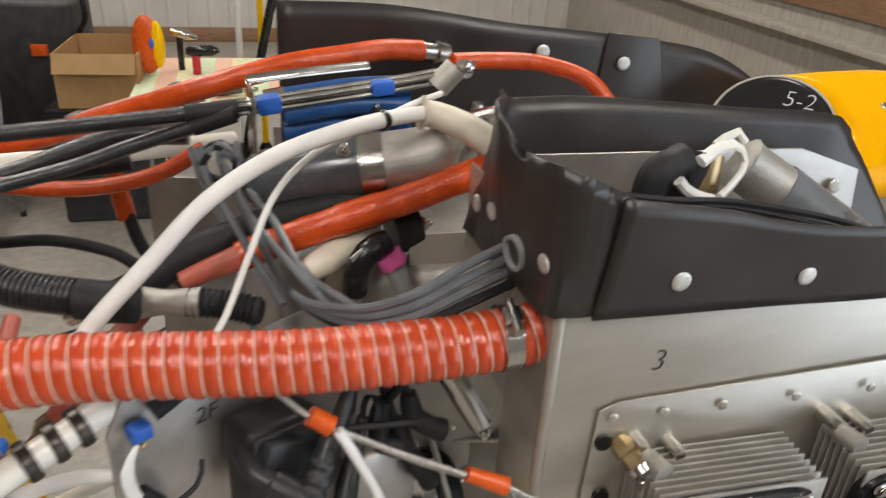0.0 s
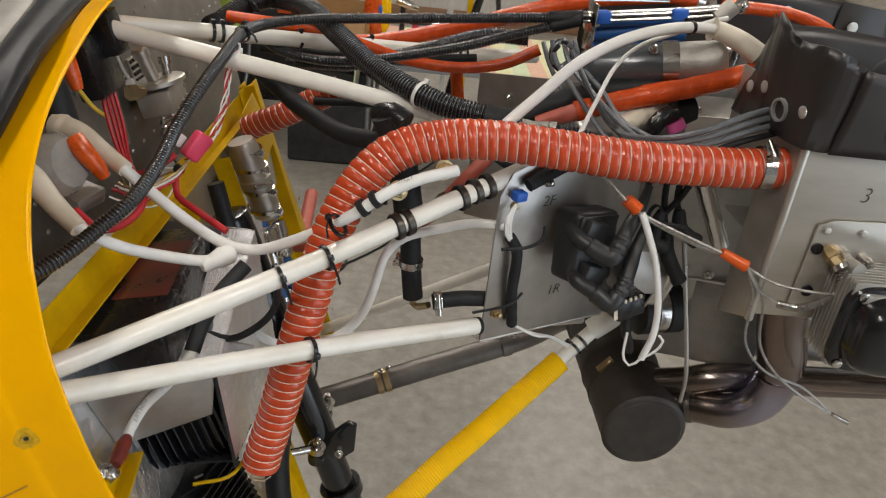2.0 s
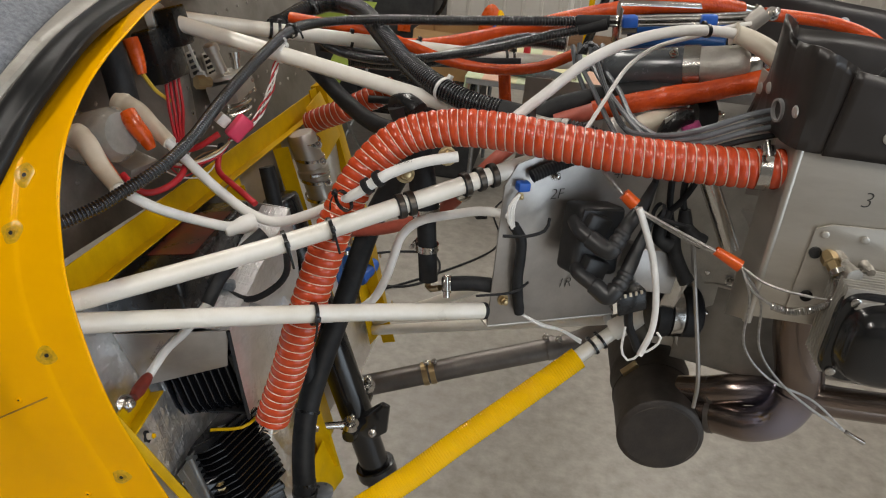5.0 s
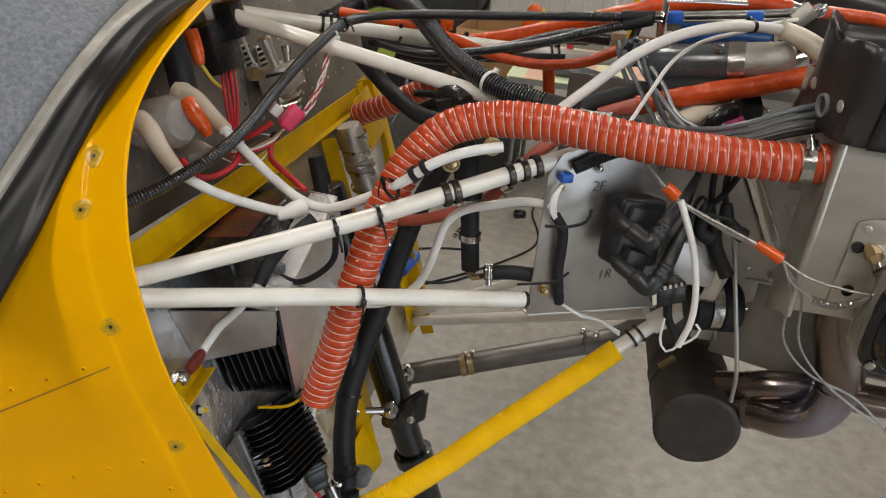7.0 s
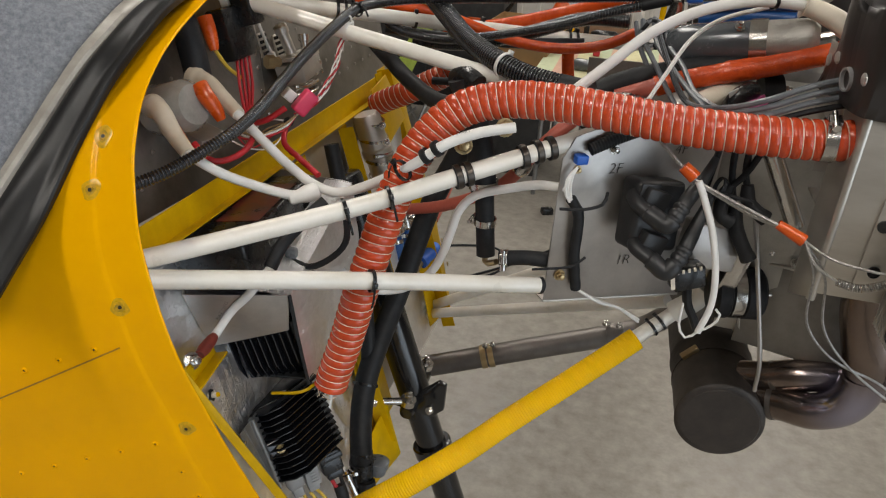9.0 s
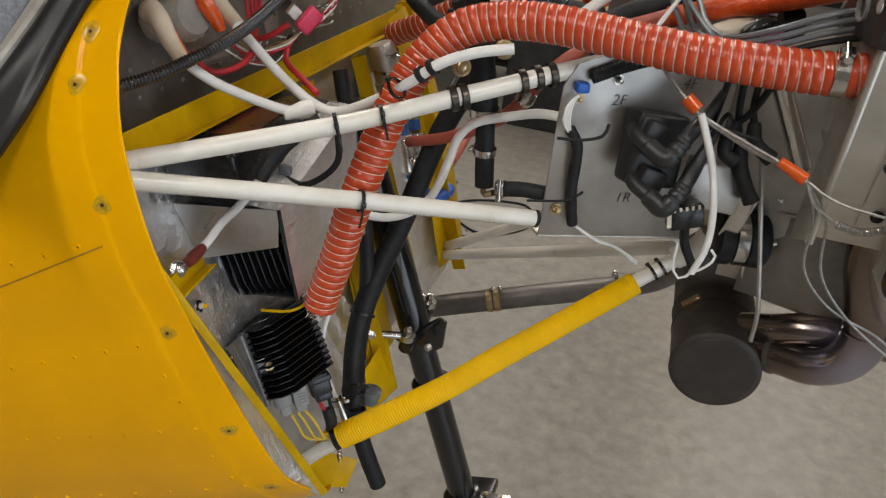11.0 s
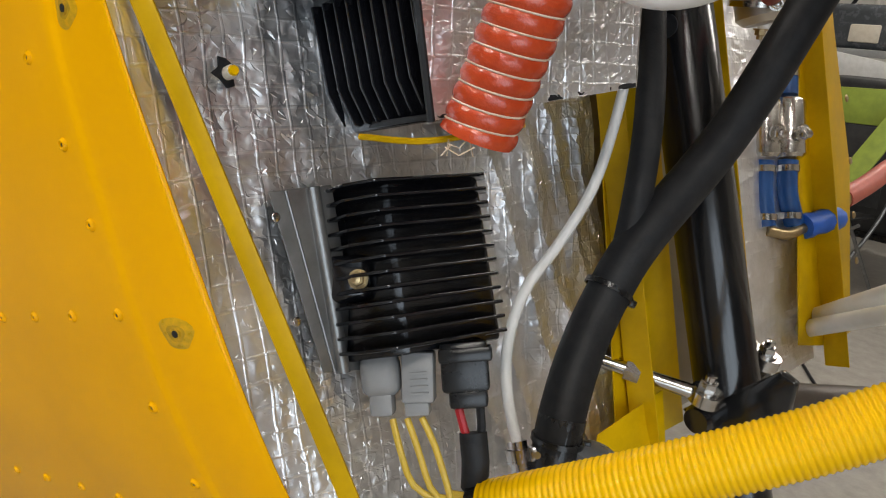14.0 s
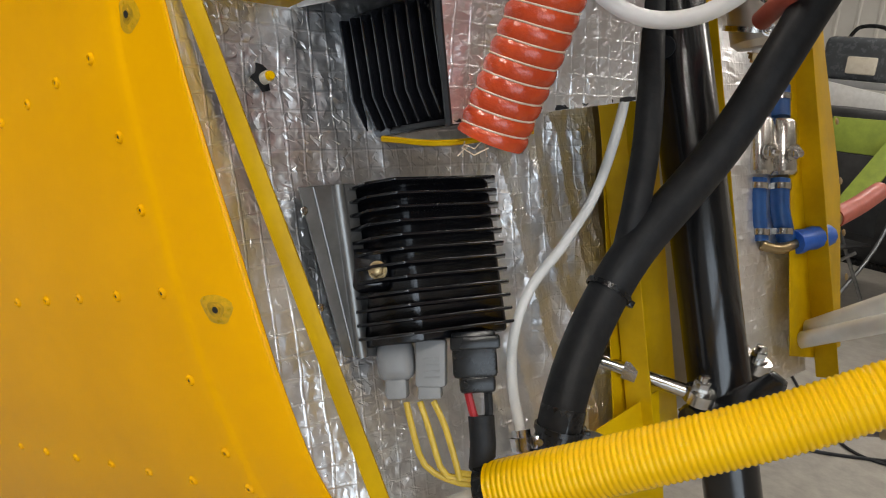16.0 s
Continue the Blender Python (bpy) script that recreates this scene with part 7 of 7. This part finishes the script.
tube("cable", [(-0.545, 0.414, 1.536), (-0.503, 0.412, 1.50), (-0.474, 0.415, 1.474), (-0.439, 0.418, 1.450), (-0.400, 0.415, 1.445), (-0.348, 0.40, 1.472), (-0.291, 0.385, 1.512), (-0.253, 0.385, 1.543), (-0.215, 0.40, 1.559), (-0.175, 0.415, 1.567)], 0.0065, WIRE_W, w2, seg=12)
for c in ((-0.275, 0.384, 1.526), (-0.262, 0.385, 1.537)):
    cl = thing("tube_clamp", "black rubber-lined clamp on the white cable", "clamp", "tube clamps")
    part("rubber", ring(bmesh.new(), c, (0.6, 0, 0.5), 0.0066, 0.007, 0.0035), RUBBER, cl)

# ---- convoluted harnesses over the engine ----
har = thing("wire_harness", "thick black convoluted wire loom", "wire harness", "wire looms")
tube("conduit", [(-0.535, 0.79, 1.618), (-0.503, 0.832, 1.640), (-0.459, 0.85, 1.650), (-0.401, 0.80, 1.650), (-0.344, 0.72, 1.632), (-0.295, 0.652, 1.614), (-0.238, 0.59, 1.603), (-0.194, 0.565, 1.594), (-0.153, 0.552, 1.590), (-0.10, 0.536, 1.588)], 0.0154, LOOM, har, seg=22, step=0.00032, rfun=convoluted(0.0046, 0.19))
ties = zip_tie((-0.224, 0.579, 1.60), (0.7, -0.5, -0.15), 0.0158, WIRE_W, "white nylon cable tie round the black loom", tail=0, turn=0.5)
tube("end_tape", [(-0.14, 0.547, 1.589), (-0.118, 0.541, 1.588), (-0.098, 0.536, 1.588)], 0.0163, RUBBER, har, "black tape wrapping", seg=16)
turned("mouth", [(0, 0.0165), (0.3, 0.018), (1, 0.0165)], (-0.545, 0.777, 1.611), (-0.534, 0.791, 1.618), RUBBER, har)
har2 = thing("wire_harness", "slim black convoluted wire loom", "wire harness", "wire looms")
tube("conduit", [(-0.58, 0.17, 1.50), (-0.556, 0.212, 1.508), (-0.536, 0.246, 1.515), (-0.517, 0.287, 1.527), (-0.499, 0.329, 1.541), (-0.493, 0.386, 1.556), (-0.492, 0.45, 1.576), (-0.482, 0.507, 1.602), (-0.470, 0.566, 1.626), (-0.462, 0.638, 1.642), (-0.439, 0.69, 1.646), (-0.369, 0.712, 1.655), (-0.225, 0.70, 1.672), (-0.03, 0.685, 1.695)], 0.0078, LOOM, har2, seg=14, step=0.00032, rfun=convoluted(0.0042, 0.24))
tube("end_tape", [(-0.06, 0.687, 1.692), (-0.03, 0.685, 1.695), (-0.015, 0.684, 1.697)], 0.0085, RUBBER, har2, "black tape wrapping", seg=12)
har3 = thing("wire_harness", "slim black convoluted wire loom", "wire harness", "wire looms")
tube("conduit", [(-0.50, 0.79, 1.63), (-0.477, 0.773, 1.616), (-0.44, 0.752, 1.598), (-0.398, 0.74, 1.592), (-0.338, 0.729, 1.594), (-0.255, 0.714, 1.614), (-0.168, 0.698, 1.640), (-0.105, 0.689, 1.664), (-0.029, 0.68, 1.690)], 0.0072, LOOM, har3, seg=14, step=0.00032, rfun=convoluted(0.0042, 0.24))
tube("end_tape", [(-0.055, 0.683, 1.681), (-0.029, 0.68, 1.690), (-0.018, 0.679, 1.694)], 0.008, RUBBER, har3, "black tape wrapping", seg=12)
har4 = thing("wire_harness", "black convoluted loom over the far mount tube", "wire harness", "wire looms")
tube("conduit", [(-0.42, 0.80, 1.57), (-0.33, 0.80, 1.575), (-0.24, 0.80, 1.60), (-0.14, 0.80, 1.635), (-0.07, 0.79, 1.64)], 0.012, LOOM, har4, seg=14, step=0.00034, rfun=convoluted(0.0040, 0.17))
har5 = thing("breather_hose", "black ribbed hose dropping behind the white tube", "hose")
tube("hose", [(-0.47, 0.745, 1.57), (-0.43, 0.71, 1.553), (-0.387, 0.676, 1.534), (-0.33, 0.62, 1.526), (-0.272, 0.565, 1.536)], 0.0128, RUBBER, har5, seg=16)
zip_tie((-0.50, 0.825, 1.642), (0.5, 0.6, 0.2), 0.016, tail=0.02)
zip_tie((-0.462, 0.638, 1.641), (0.4, 0.9, 0.2), 0.0095, tail=0.02)

# ---- hoses and leads on top of the engine ----
wl = thing("plug_lead", "white high tension lead with a cream rubber boot", "cable")
tube("cable", [(-0.145, 0.49, 1.565), (-0.122, 0.503, 1.593), (-0.082, 0.518, 1.631), (-0.04, 0.534, 1.670), (0.01, 0.546, 1.699), (0.061, 0.558, 1.714), (0.107, 0.591, 1.714), (0.15, 0.626, 1.708)], 0.0068, WIRE_W, wl, seg=14)
tube("boot", [(0.140, 0.622, 1.709), (0.155, 0.622, 1.706), (0.178, 0.612, 1.698), (0.20, 0.602, 1.686)], 0.0135, CREAM, wl, "cream rubber boot", seg=16, step=0.004, rfun=lambda s, T: 1.15 if s < 0.004 else 0.85 + 0.2 * s / T)
zip_tie((0.10, 0.585, 1.7145), (0.8, 0.5, 0), 0.0072, tail=0)
wt = thing("thin_lead", "thin white wire curving over the starter", "wire")
tube("wire", [(-0.04, 0.49, 1.58), (-0.029, 0.504, 1.594), (-0.011, 0.530, 1.627), (0.011, 0.559, 1.664), (0.043, 0.582, 1.688), (0.091, 0.606, 1.703), (0.133, 0.625, 1.716), (0.161, 0.636, 1.722)], 0.0028, WIRE_W, wt, seg=8)
rh = thing("fuel_hose", "hose in orange fire sleeve with a faded end", "hose", "fire-sleeved hoses")
tube("sleeve", [(-0.02, 0.597, 1.592), (-0.004, 0.598, 1.598), (0.066, 0.598, 1.621), (0.127, 0.598, 1.639), (0.20, 0.599, 1.665)], 0.0135, ORANGE, rh, seg=16, step=0.004, rfun=lambda s, T: 1 + 0.05 * noise.noise(V((s * 60, 0, 3))) + (0.08 if 0.09 < s < 0.13 else 0))
tube("faded_end", [(-0.07, 0.596, 1.573), (-0.045, 0.597, 1.582), (-0.015, 0.598, 1.593)], 0.0115, PALE_RED, rh, "faded pink sleeve end", seg=14, rfun=lambda s, T: 0.75 + 0.3 * s / T)
bh = thing("oil_hose", "black oil hose with fittings across the engine", "hose")
tube("hose", [(-0.13, 0.60, 1.556), (-0.10, 0.604, 1.57), (-0.057, 0.612, 1.592), (0.015, 0.622, 1.614), (0.074, 0.628, 1.626), (0.135, 0.635, 1.634)], 0.0145, RUBBER, bh, seg=16)
turned("fitting", [(0, 0.011), (0.4, 0.011), (0.45, 0.015), (1, 0.015)], (-0.165, 0.60, 1.545), (-0.125, 0.60, 1.559), STEEL, bh)
turned("fitting", [(0, 0.014), (0.5, 0.010), (1, 0.012)], (-0.105, 0.56, 1.575), (-0.05, 0.545, 1.58), CASTING, bh)
tube("ribbed_end", [(-0.06, 0.548, 1.579), (-0.03, 0.54, 1.578), (-0.005, 0.53, 1.575)], 0.0125, RUBBER, bh, seg=14, step=0.0012, rfun=convoluted(0.005, 0.25))
cone = thing("filter_cone", "cream conical fitting between the leads", "fitting")
turned("cone", [(0, 0.010), (0.7, 0.018), (1, 0.016)], (0.03, 0.575, 1.583), (0.10, 0.62, 1.597), CREAM, cone)
turned("sleeve", [(0, 0.022), (1, 0.022)], (0.115, 0.62, 1.597), (0.14, 0.625, 1.60), RUBBER, cone)
bolt("bolt", (0.142, 0.626, 1.60), (1, 0.1, 0.1), 0.007, STEEL, cone)
mag = thing("sensor_plug", "black elbow sensor plug with a magenta collar", "sensor")
tube("elbow", [(0.075, 0.572, 1.563), (0.077, 0.57, 1.586), (0.088, 0.572, 1.603), (0.103, 0.58, 1.606)], 0.0115, PLASTIC, mag, seg=14)
boxpart("label", (0.013, 0.012, 0.001), basis((0.076, 0.562, 1.604), (0.8, 0.3, 0.5), (0, -0.5, 0.8)), WIRE_W, mag, "small white label", bevel=0)
turned("collar", [(0, 0.012), (1, 0.013)], (0.104, 0.574, 1.598), (0.11, 0.572, 1.588), MAGENTA, mag, "magenta ring")
turned("body", [(0, 0.010), (1, 0.009)], (0.11, 0.572, 1.588), (0.118, 0.568, 1.565), GREYPL, mag)
st = thing("starter_motor", "dark grey starter motor with a steel band", "starter motor")
SA, SB = V((-0.015, 0.66, 1.633)), V((0.172, 0.628, 1.668))
turned("case", [(0, 0.012), (0.03, 0.022), (0.12, 0.029), (0.6, 0.030), (0.62, 0.030)], SA, SB, DARKGREY, st, seg=32)
turned("steel_end", [(0.6, 0.029), (0.92, 0.029), (0.96, 0.026), (1, 0.018)], SA, SB, CASTING, st, "bare steel end", seg=32)
turned("band", [(0.57, 0.0315), (0.68, 0.0315)], SA, SB, STEEL, st, "bright steel band", seg=32)
bolt("screw", SA.lerp(SB, 0.45) + V((0.003, -0.02, 0.025)), (0, -0.5, 0.8), 0.005, STEEL, st)
sp = thing("lead_bundle", "grey and black leads tied in a knot behind the starter", "cable bundle")
for k, (pts) in enumerate((((-0.051, 0.682, 1.662), (-0.045, 0.655, 1.64), (-0.025, 0.613, 1.618), (-0.006, 0.573, 1.597), (0.012, 0.53, 1.58)), ((-0.036, 0.687, 1.665), (-0.028, 0.65, 1.641), (-0.009, 0.605, 1.624), (0.02, 0.555, 1.603), (0.05, 0.50, 1.588)), ((-0.019, 0.689, 1.663), (-0.012, 0.645, 1.640), (0.01, 0.60, 1.622), (0.031, 0.545, 1.600), (0.07, 0.485, 1.595)), ((-0.06, 0.70, 1.655), (-0.05, 0.67, 1.63), (-0.03, 0.63, 1.60), (-0.02, 0.58, 1.57), (-0.01, 0.54, 1.55)))):
    tube("lead", pts, 0.0036, GREYWIRE, sp, seg=8)
for k in range(6):
    a = k * 1.05
    tube("loop", [V((-0.035 + 0.016 * math.cos(a + i * 0.9), 0.68 + 0.014 * math.sin(a * 2 + i), 1.645 + 0.018 * math.sin(a + i * 0.9))) for i in range(6)], 0.003, GREYWIRE if k % 2 else RUBBER, sp, seg=6)
rail = thing("injector_rail", "row of bright metal rods with blue clips", "fuel rail")
for k in range(4):
    o = V((0, 0.004 * (k % 2), 0.0035 * k - 0.005))
    tube("rod", [V((-0.038, 0.688, 1.694)) + o, V((0.012, 0.69, 1.699)) + o, V((0.118, 0.698, 1.712)) + o, V((0.175, 0.70, 1.721)) + o], 0.0026, STEEL, rail, seg=8)
boxpart("blue_clip", (0.022, 0.016, 0.021), basis((0.012, 0.691, 1.699), (0.106, 0.009, 0.013), (0, 0, 1)), BLUETIE, rail, "blue plastic clip", bevel=0.003)
boxpart("blue_clip", (0.022, 0.014, 0.019), basis((0.118, 0.699, 1.712), (0.106, 0.009, 0.013), (0, 0, 1)), BLUETIE, rail, "blue plastic clip", bevel=0.003)
platepart("bracket", [(-0.008, 0.695, 1.655), (-0.002, 0.66, 1.655), (-0.002, 0.66, 1.718), (-0.008, 0.695, 1.722)], 0.002, STEEL, rail, "steel bracket")
tube("bracket_bar", [(-0.005, 0.69, 1.722), (0.05, 0.71, 1.724), (0.11, 0.735, 1.724)], 0.005, STEEL, rail, seg=8, flat=0.4)
turned("end_block", [(0, 0.012), (1, 0.012)], (0.172, 0.70, 1.71), (0.19, 0.70, 1.73), CASTING, rail)
bolt("end_bolt", (0.198, 0.70, 1.728), (0.3, -0.8, 0.5), 0.0075, STEEL, rail)
cooler = thing("blue_hoses", "bundle of blue hoses under the rail", "hose")
for k in range(3):
    tube("hose", [(0.03, 0.80 + 0.01 * k, 1.675 - 0.022 * k), (0.10, 0.80 + 0.008 * k, 1.685 - 0.022 * k), (0.165, 0.79, 1.69 - 0.022 * k)], 0.0105, BLUE, cooler, seg=12)
turned("metal_end", [(0, 0.011), (1, 0.011)], (0.01, 0.80, 1.672), (0.032, 0.80, 1.676), STEEL, cooler)
ra = thing("fuel_hose", "long hose in orange-red fire sleeve over the engine", "hose", "fire-sleeved hoses")
tube("sleeve", [(-0.40, 0.93, 1.575), (-0.30, 0.90, 1.59), (-0.16, 0.87, 1.635), (-0.06, 0.835, 1.675), (0.03, 0.835, 1.70), (0.10, 0.85, 1.708), (0.15, 0.868, 1.711), (0.196, 0.888, 1.706)], 0.0125, ORANGE, ra, seg=14)
turned("fitting", [(0, 0.011), (0.5, 0.011), (0.55, 0.015), (1, 0.013)], (0.195, 0.887, 1.706), (0.23, 0.90, 1.70), STEEL, ra)
rb = thing("fuel_hose", "orange fire-sleeved hose along the far baffle", "hose", "fire-sleeved hoses")
tube("sleeve", [(0.207, 0.78, 1.717), (0.255, 0.79, 1.716), (0.31, 0.79, 1.713), (0.36, 0.77, 1.70), (0.385, 0.755, 1.675)], 0.0095, ORANGE, rb, seg=12)
ro = thing("fuel_hose", "orange hose dipping beside the far mount tube", "hose", "fire-sleeved hoses")
tube("sleeve", [(-0.52, 0.79, 1.63), (-0.46, 0.785, 1.628), (-0.379, 0.79, 1.622), (-0.318, 0.79, 1.607), (-0.25, 0.785, 1.592), (-0.176, 0.775, 1.590), (-0.107, 0.77, 1.603), (-0.054, 0.77, 1.63)], 0.0085, ORANGE, ro, seg=12)
tube("drop", [(-0.17, 0.90, 1.59), (-0.168, 0.905, 1.55), (-0.16, 0.90, 1.50)], 0.011, ORANGE, ro, seg=12)
drop = thing("black_lead", "black lead dropping from an orange sleeve", "cable")
tube("lead", [(-0.16, 0.90, 1.51), (-0.14, 0.88, 1.46), (-0.09, 0.84, 1.43), (-0.05, 0.80, 1.42)], 0.008, RUBBER, drop, seg=10)
rh3 = thing("fuel_hose", "faded red hose with a steel end behind the tubes", "hose", "fire-sleeved hoses")
tube("sleeve", [(-0.20, 0.93, 1.612), (-0.14, 0.93, 1.63), (-0.06, 0.94, 1.645)], 0.012, PALE_RED, rh3, seg=14)
turned("fitting", [(0, 0.012), (0.5, 0.012), (0.55, 0.015), (1, 0.015)], (-0.23, 0.93, 1.60), (-0.195, 0.93, 1.613), STEEL, rh3)
rh4 = thing("fuel_hose", "faded red hose hanging to a clear fitting", "hose", "fire-sleeved hoses")
tube("sleeve", [(-0.10, 0.60, 1.55), (-0.135, 0.56, 1.525), (-0.165, 0.55, 1.49), (-0.21, 0.56, 1.43), (-0.30, 0.62, 1.36), (-0.40, 0.70, 1.30)], 0.0095, PALE_RED, rh4, seg=14)
turned("fitting", [(0, 0.012), (0.4, 0.014), (1, 0.010)], (-0.185, 0.55, 1.46), (-0.172, 0.55, 1.478), STEEL, rh4)
dl = thing("black_lead", "dark leads lying behind the mount", "cable bundle")
tube("lead", [(-0.40, 0.86, 1.49), (-0.291, 0.847, 1.50), (-0.228, 0.835, 1.505), (-0.167, 0.815, 1.497), (-0.143, 0.805, 1.485)], 0.007, RUBBER, dl, seg=10)
tube("lead", [(-0.48, 0.83, 1.58), (-0.385, 0.83, 1.575), (-0.26, 0.85, 1.575), (-0.14, 0.86, 1.585)], 0.009, RUBBER, dl, seg=10)

# ---- far side of the firewall: ribbed duct, canister, fuel valve with blue hoses ----
duct3 = thing("air_duct", "short red ribbed air duct on the far side", "air duct")
FARD = [(-0.52, 0.89, 1.42), (-0.488, 0.885, 1.438), (-0.451, 0.88, 1.457), (-0.405, 0.88, 1.484), (-0.36, 0.884, 1.51)]
ribbed_duct(duct3, FARD, 0.0215, 20)
gas = thing("gascolator", "aluminium fuel filter canister on the far firewall", "fuel filter")
turned("canister", [(0, 0.022), (0.05, 0.026), (0.45, 0.026), (0.47, 0.029), (0.55, 0.029), (0.57, 0.025), (0.95, 0.025), (1, 0.018)], fw(0.83, 1.42, 0.05), fw(0.84, 1.28, 0.055), ALU, gas, seg=28)
for zz in (1.405, 1.375, 1.335, 1.30):
    part("band", ring(bmesh.new(), fw(0.835, zz, 0.0525), (0.0, 0.07, -1), 0.0262, 0.006, 0.0022), STEEL, gas, "bright steel band")
    bolt("band_bolt", fw(0.822, zz, 0.082), (0.6, -0.8, 0), 0.0055, STEEL, gas)
bolt("drain", fw(0.84, 1.275, 0.055), (0, 0, -1), 0.006, BRASS, gas)
tube("strap", [fw(0.80, 1.35, 0.06), fw(0.83, 1.35, 0.083), fw(0.87, 1.35, 0.06)], 0.004, STEEL, gas, seg=6)
fv = thing("fuel_valve", "twin fuel valve block with blue hoses and steel clamps", "fuel valve")
for k in range(2):
    o = V((0.012 * k, 0.042 * k, 0))
    turned("upper_can", [(0, 0.024), (0.9, 0.024), (1, 0.014)], V((-0.56, 0.985, 1.40)) + o, V((-0.525, 0.965, 1.25)) + o, ALU, fv, seg=20)
    tube("blue_hose", [V((-0.522, 0.964, 1.24)) + o, V((-0.508, 0.952, 1.20)) + o], 0.0125, BLUE, fv, "blue hose", seg=14)
    turned("barrel", [(0, 0.019), (0.06, 0.021), (0.94, 0.021), (1, 0.017)], V((-0.507, 0.950, 1.195)) + o, V((-0.485, 0.938, 1.125)) + o, STEEL, fv, seg=20)
    tube("blue_hose", [V((-0.484, 0.937, 1.122)) + o, V((-0.474, 0.930, 1.085)) + o, V((-0.462, 0.930 + 0.012 * k, 1.045)) + o], 0.0125, BLUE, fv, "blue hose", seg=14)
    for c, r in (((-0.517, 0.960, 1.225), 0.0127), ((-0.481, 0.935, 1.112), 0.0127), ((-0.464, 0.930, 1.055), 0.0127)):
        part("clamp", ring(bmesh.new(), V(c) + o, (0.3, -0.2, -1), r, 0.008, 0.0014), STEEL, fv)
    bolt("screw", V((-0.472, 0.93, 1.16)) + o, (1, -0.5, 0), 0.008, STEEL, fv)
tube("brass_pipe", [(-0.46, 0.93, 1.04), (-0.445, 0.955, 1.035), (-0.44, 0.99, 1.04)], 0.007, BRASS, fv, seg=10)
tube("blue_wrap", [(-0.44, 0.99, 1.042), (-0.43, 1.03, 1.048), (-0.428, 1.06, 1.048)], 0.016, BLUETIE, fv, "crumpled blue tape", rfun=lambda s, T: 1 + 0.2 * noise.noise(V((s * 120, 2, 0))))
rl = thing("fuel_hose", "faded red hose running off behind the far flange", "hose", "fire-sleeved hoses")
tube("sleeve", [(-0.475, 1.20, 1.05), (-0.478, 1.295, 1.063), (-0.481, 1.39, 1.082)], 0.016, PALE_RED, rl, seg=14)
turned("fitting", [(0, 0.010), (1, 0.014)], (-0.47, 1.13, 1.045), (-0.475, 1.2, 1.05), BRASS, rl)
# printed marks on the cables
for text, a, d, off, parent in (("START", (-0.240, 0.3885, 1.5535), (0.92, 0.34, 0.20), (0.0011, -0.0064, 0.0026), w2), ("BAT NEG", (-0.482, 0.237, 1.333), (0.37, 0.39, 0.84), (0.0028, -0.0046, 0.0022), bat)):
    d, off = V(d).normalized(), V(off)
    w = writing(text, V(a) + off * 1.06 - d.cross(off).normalized() * 0.0022, d, d.cross(off) * -1, 0.0062, INK, "small black print on the cable")
    w.parent = parent
    del w["category"]
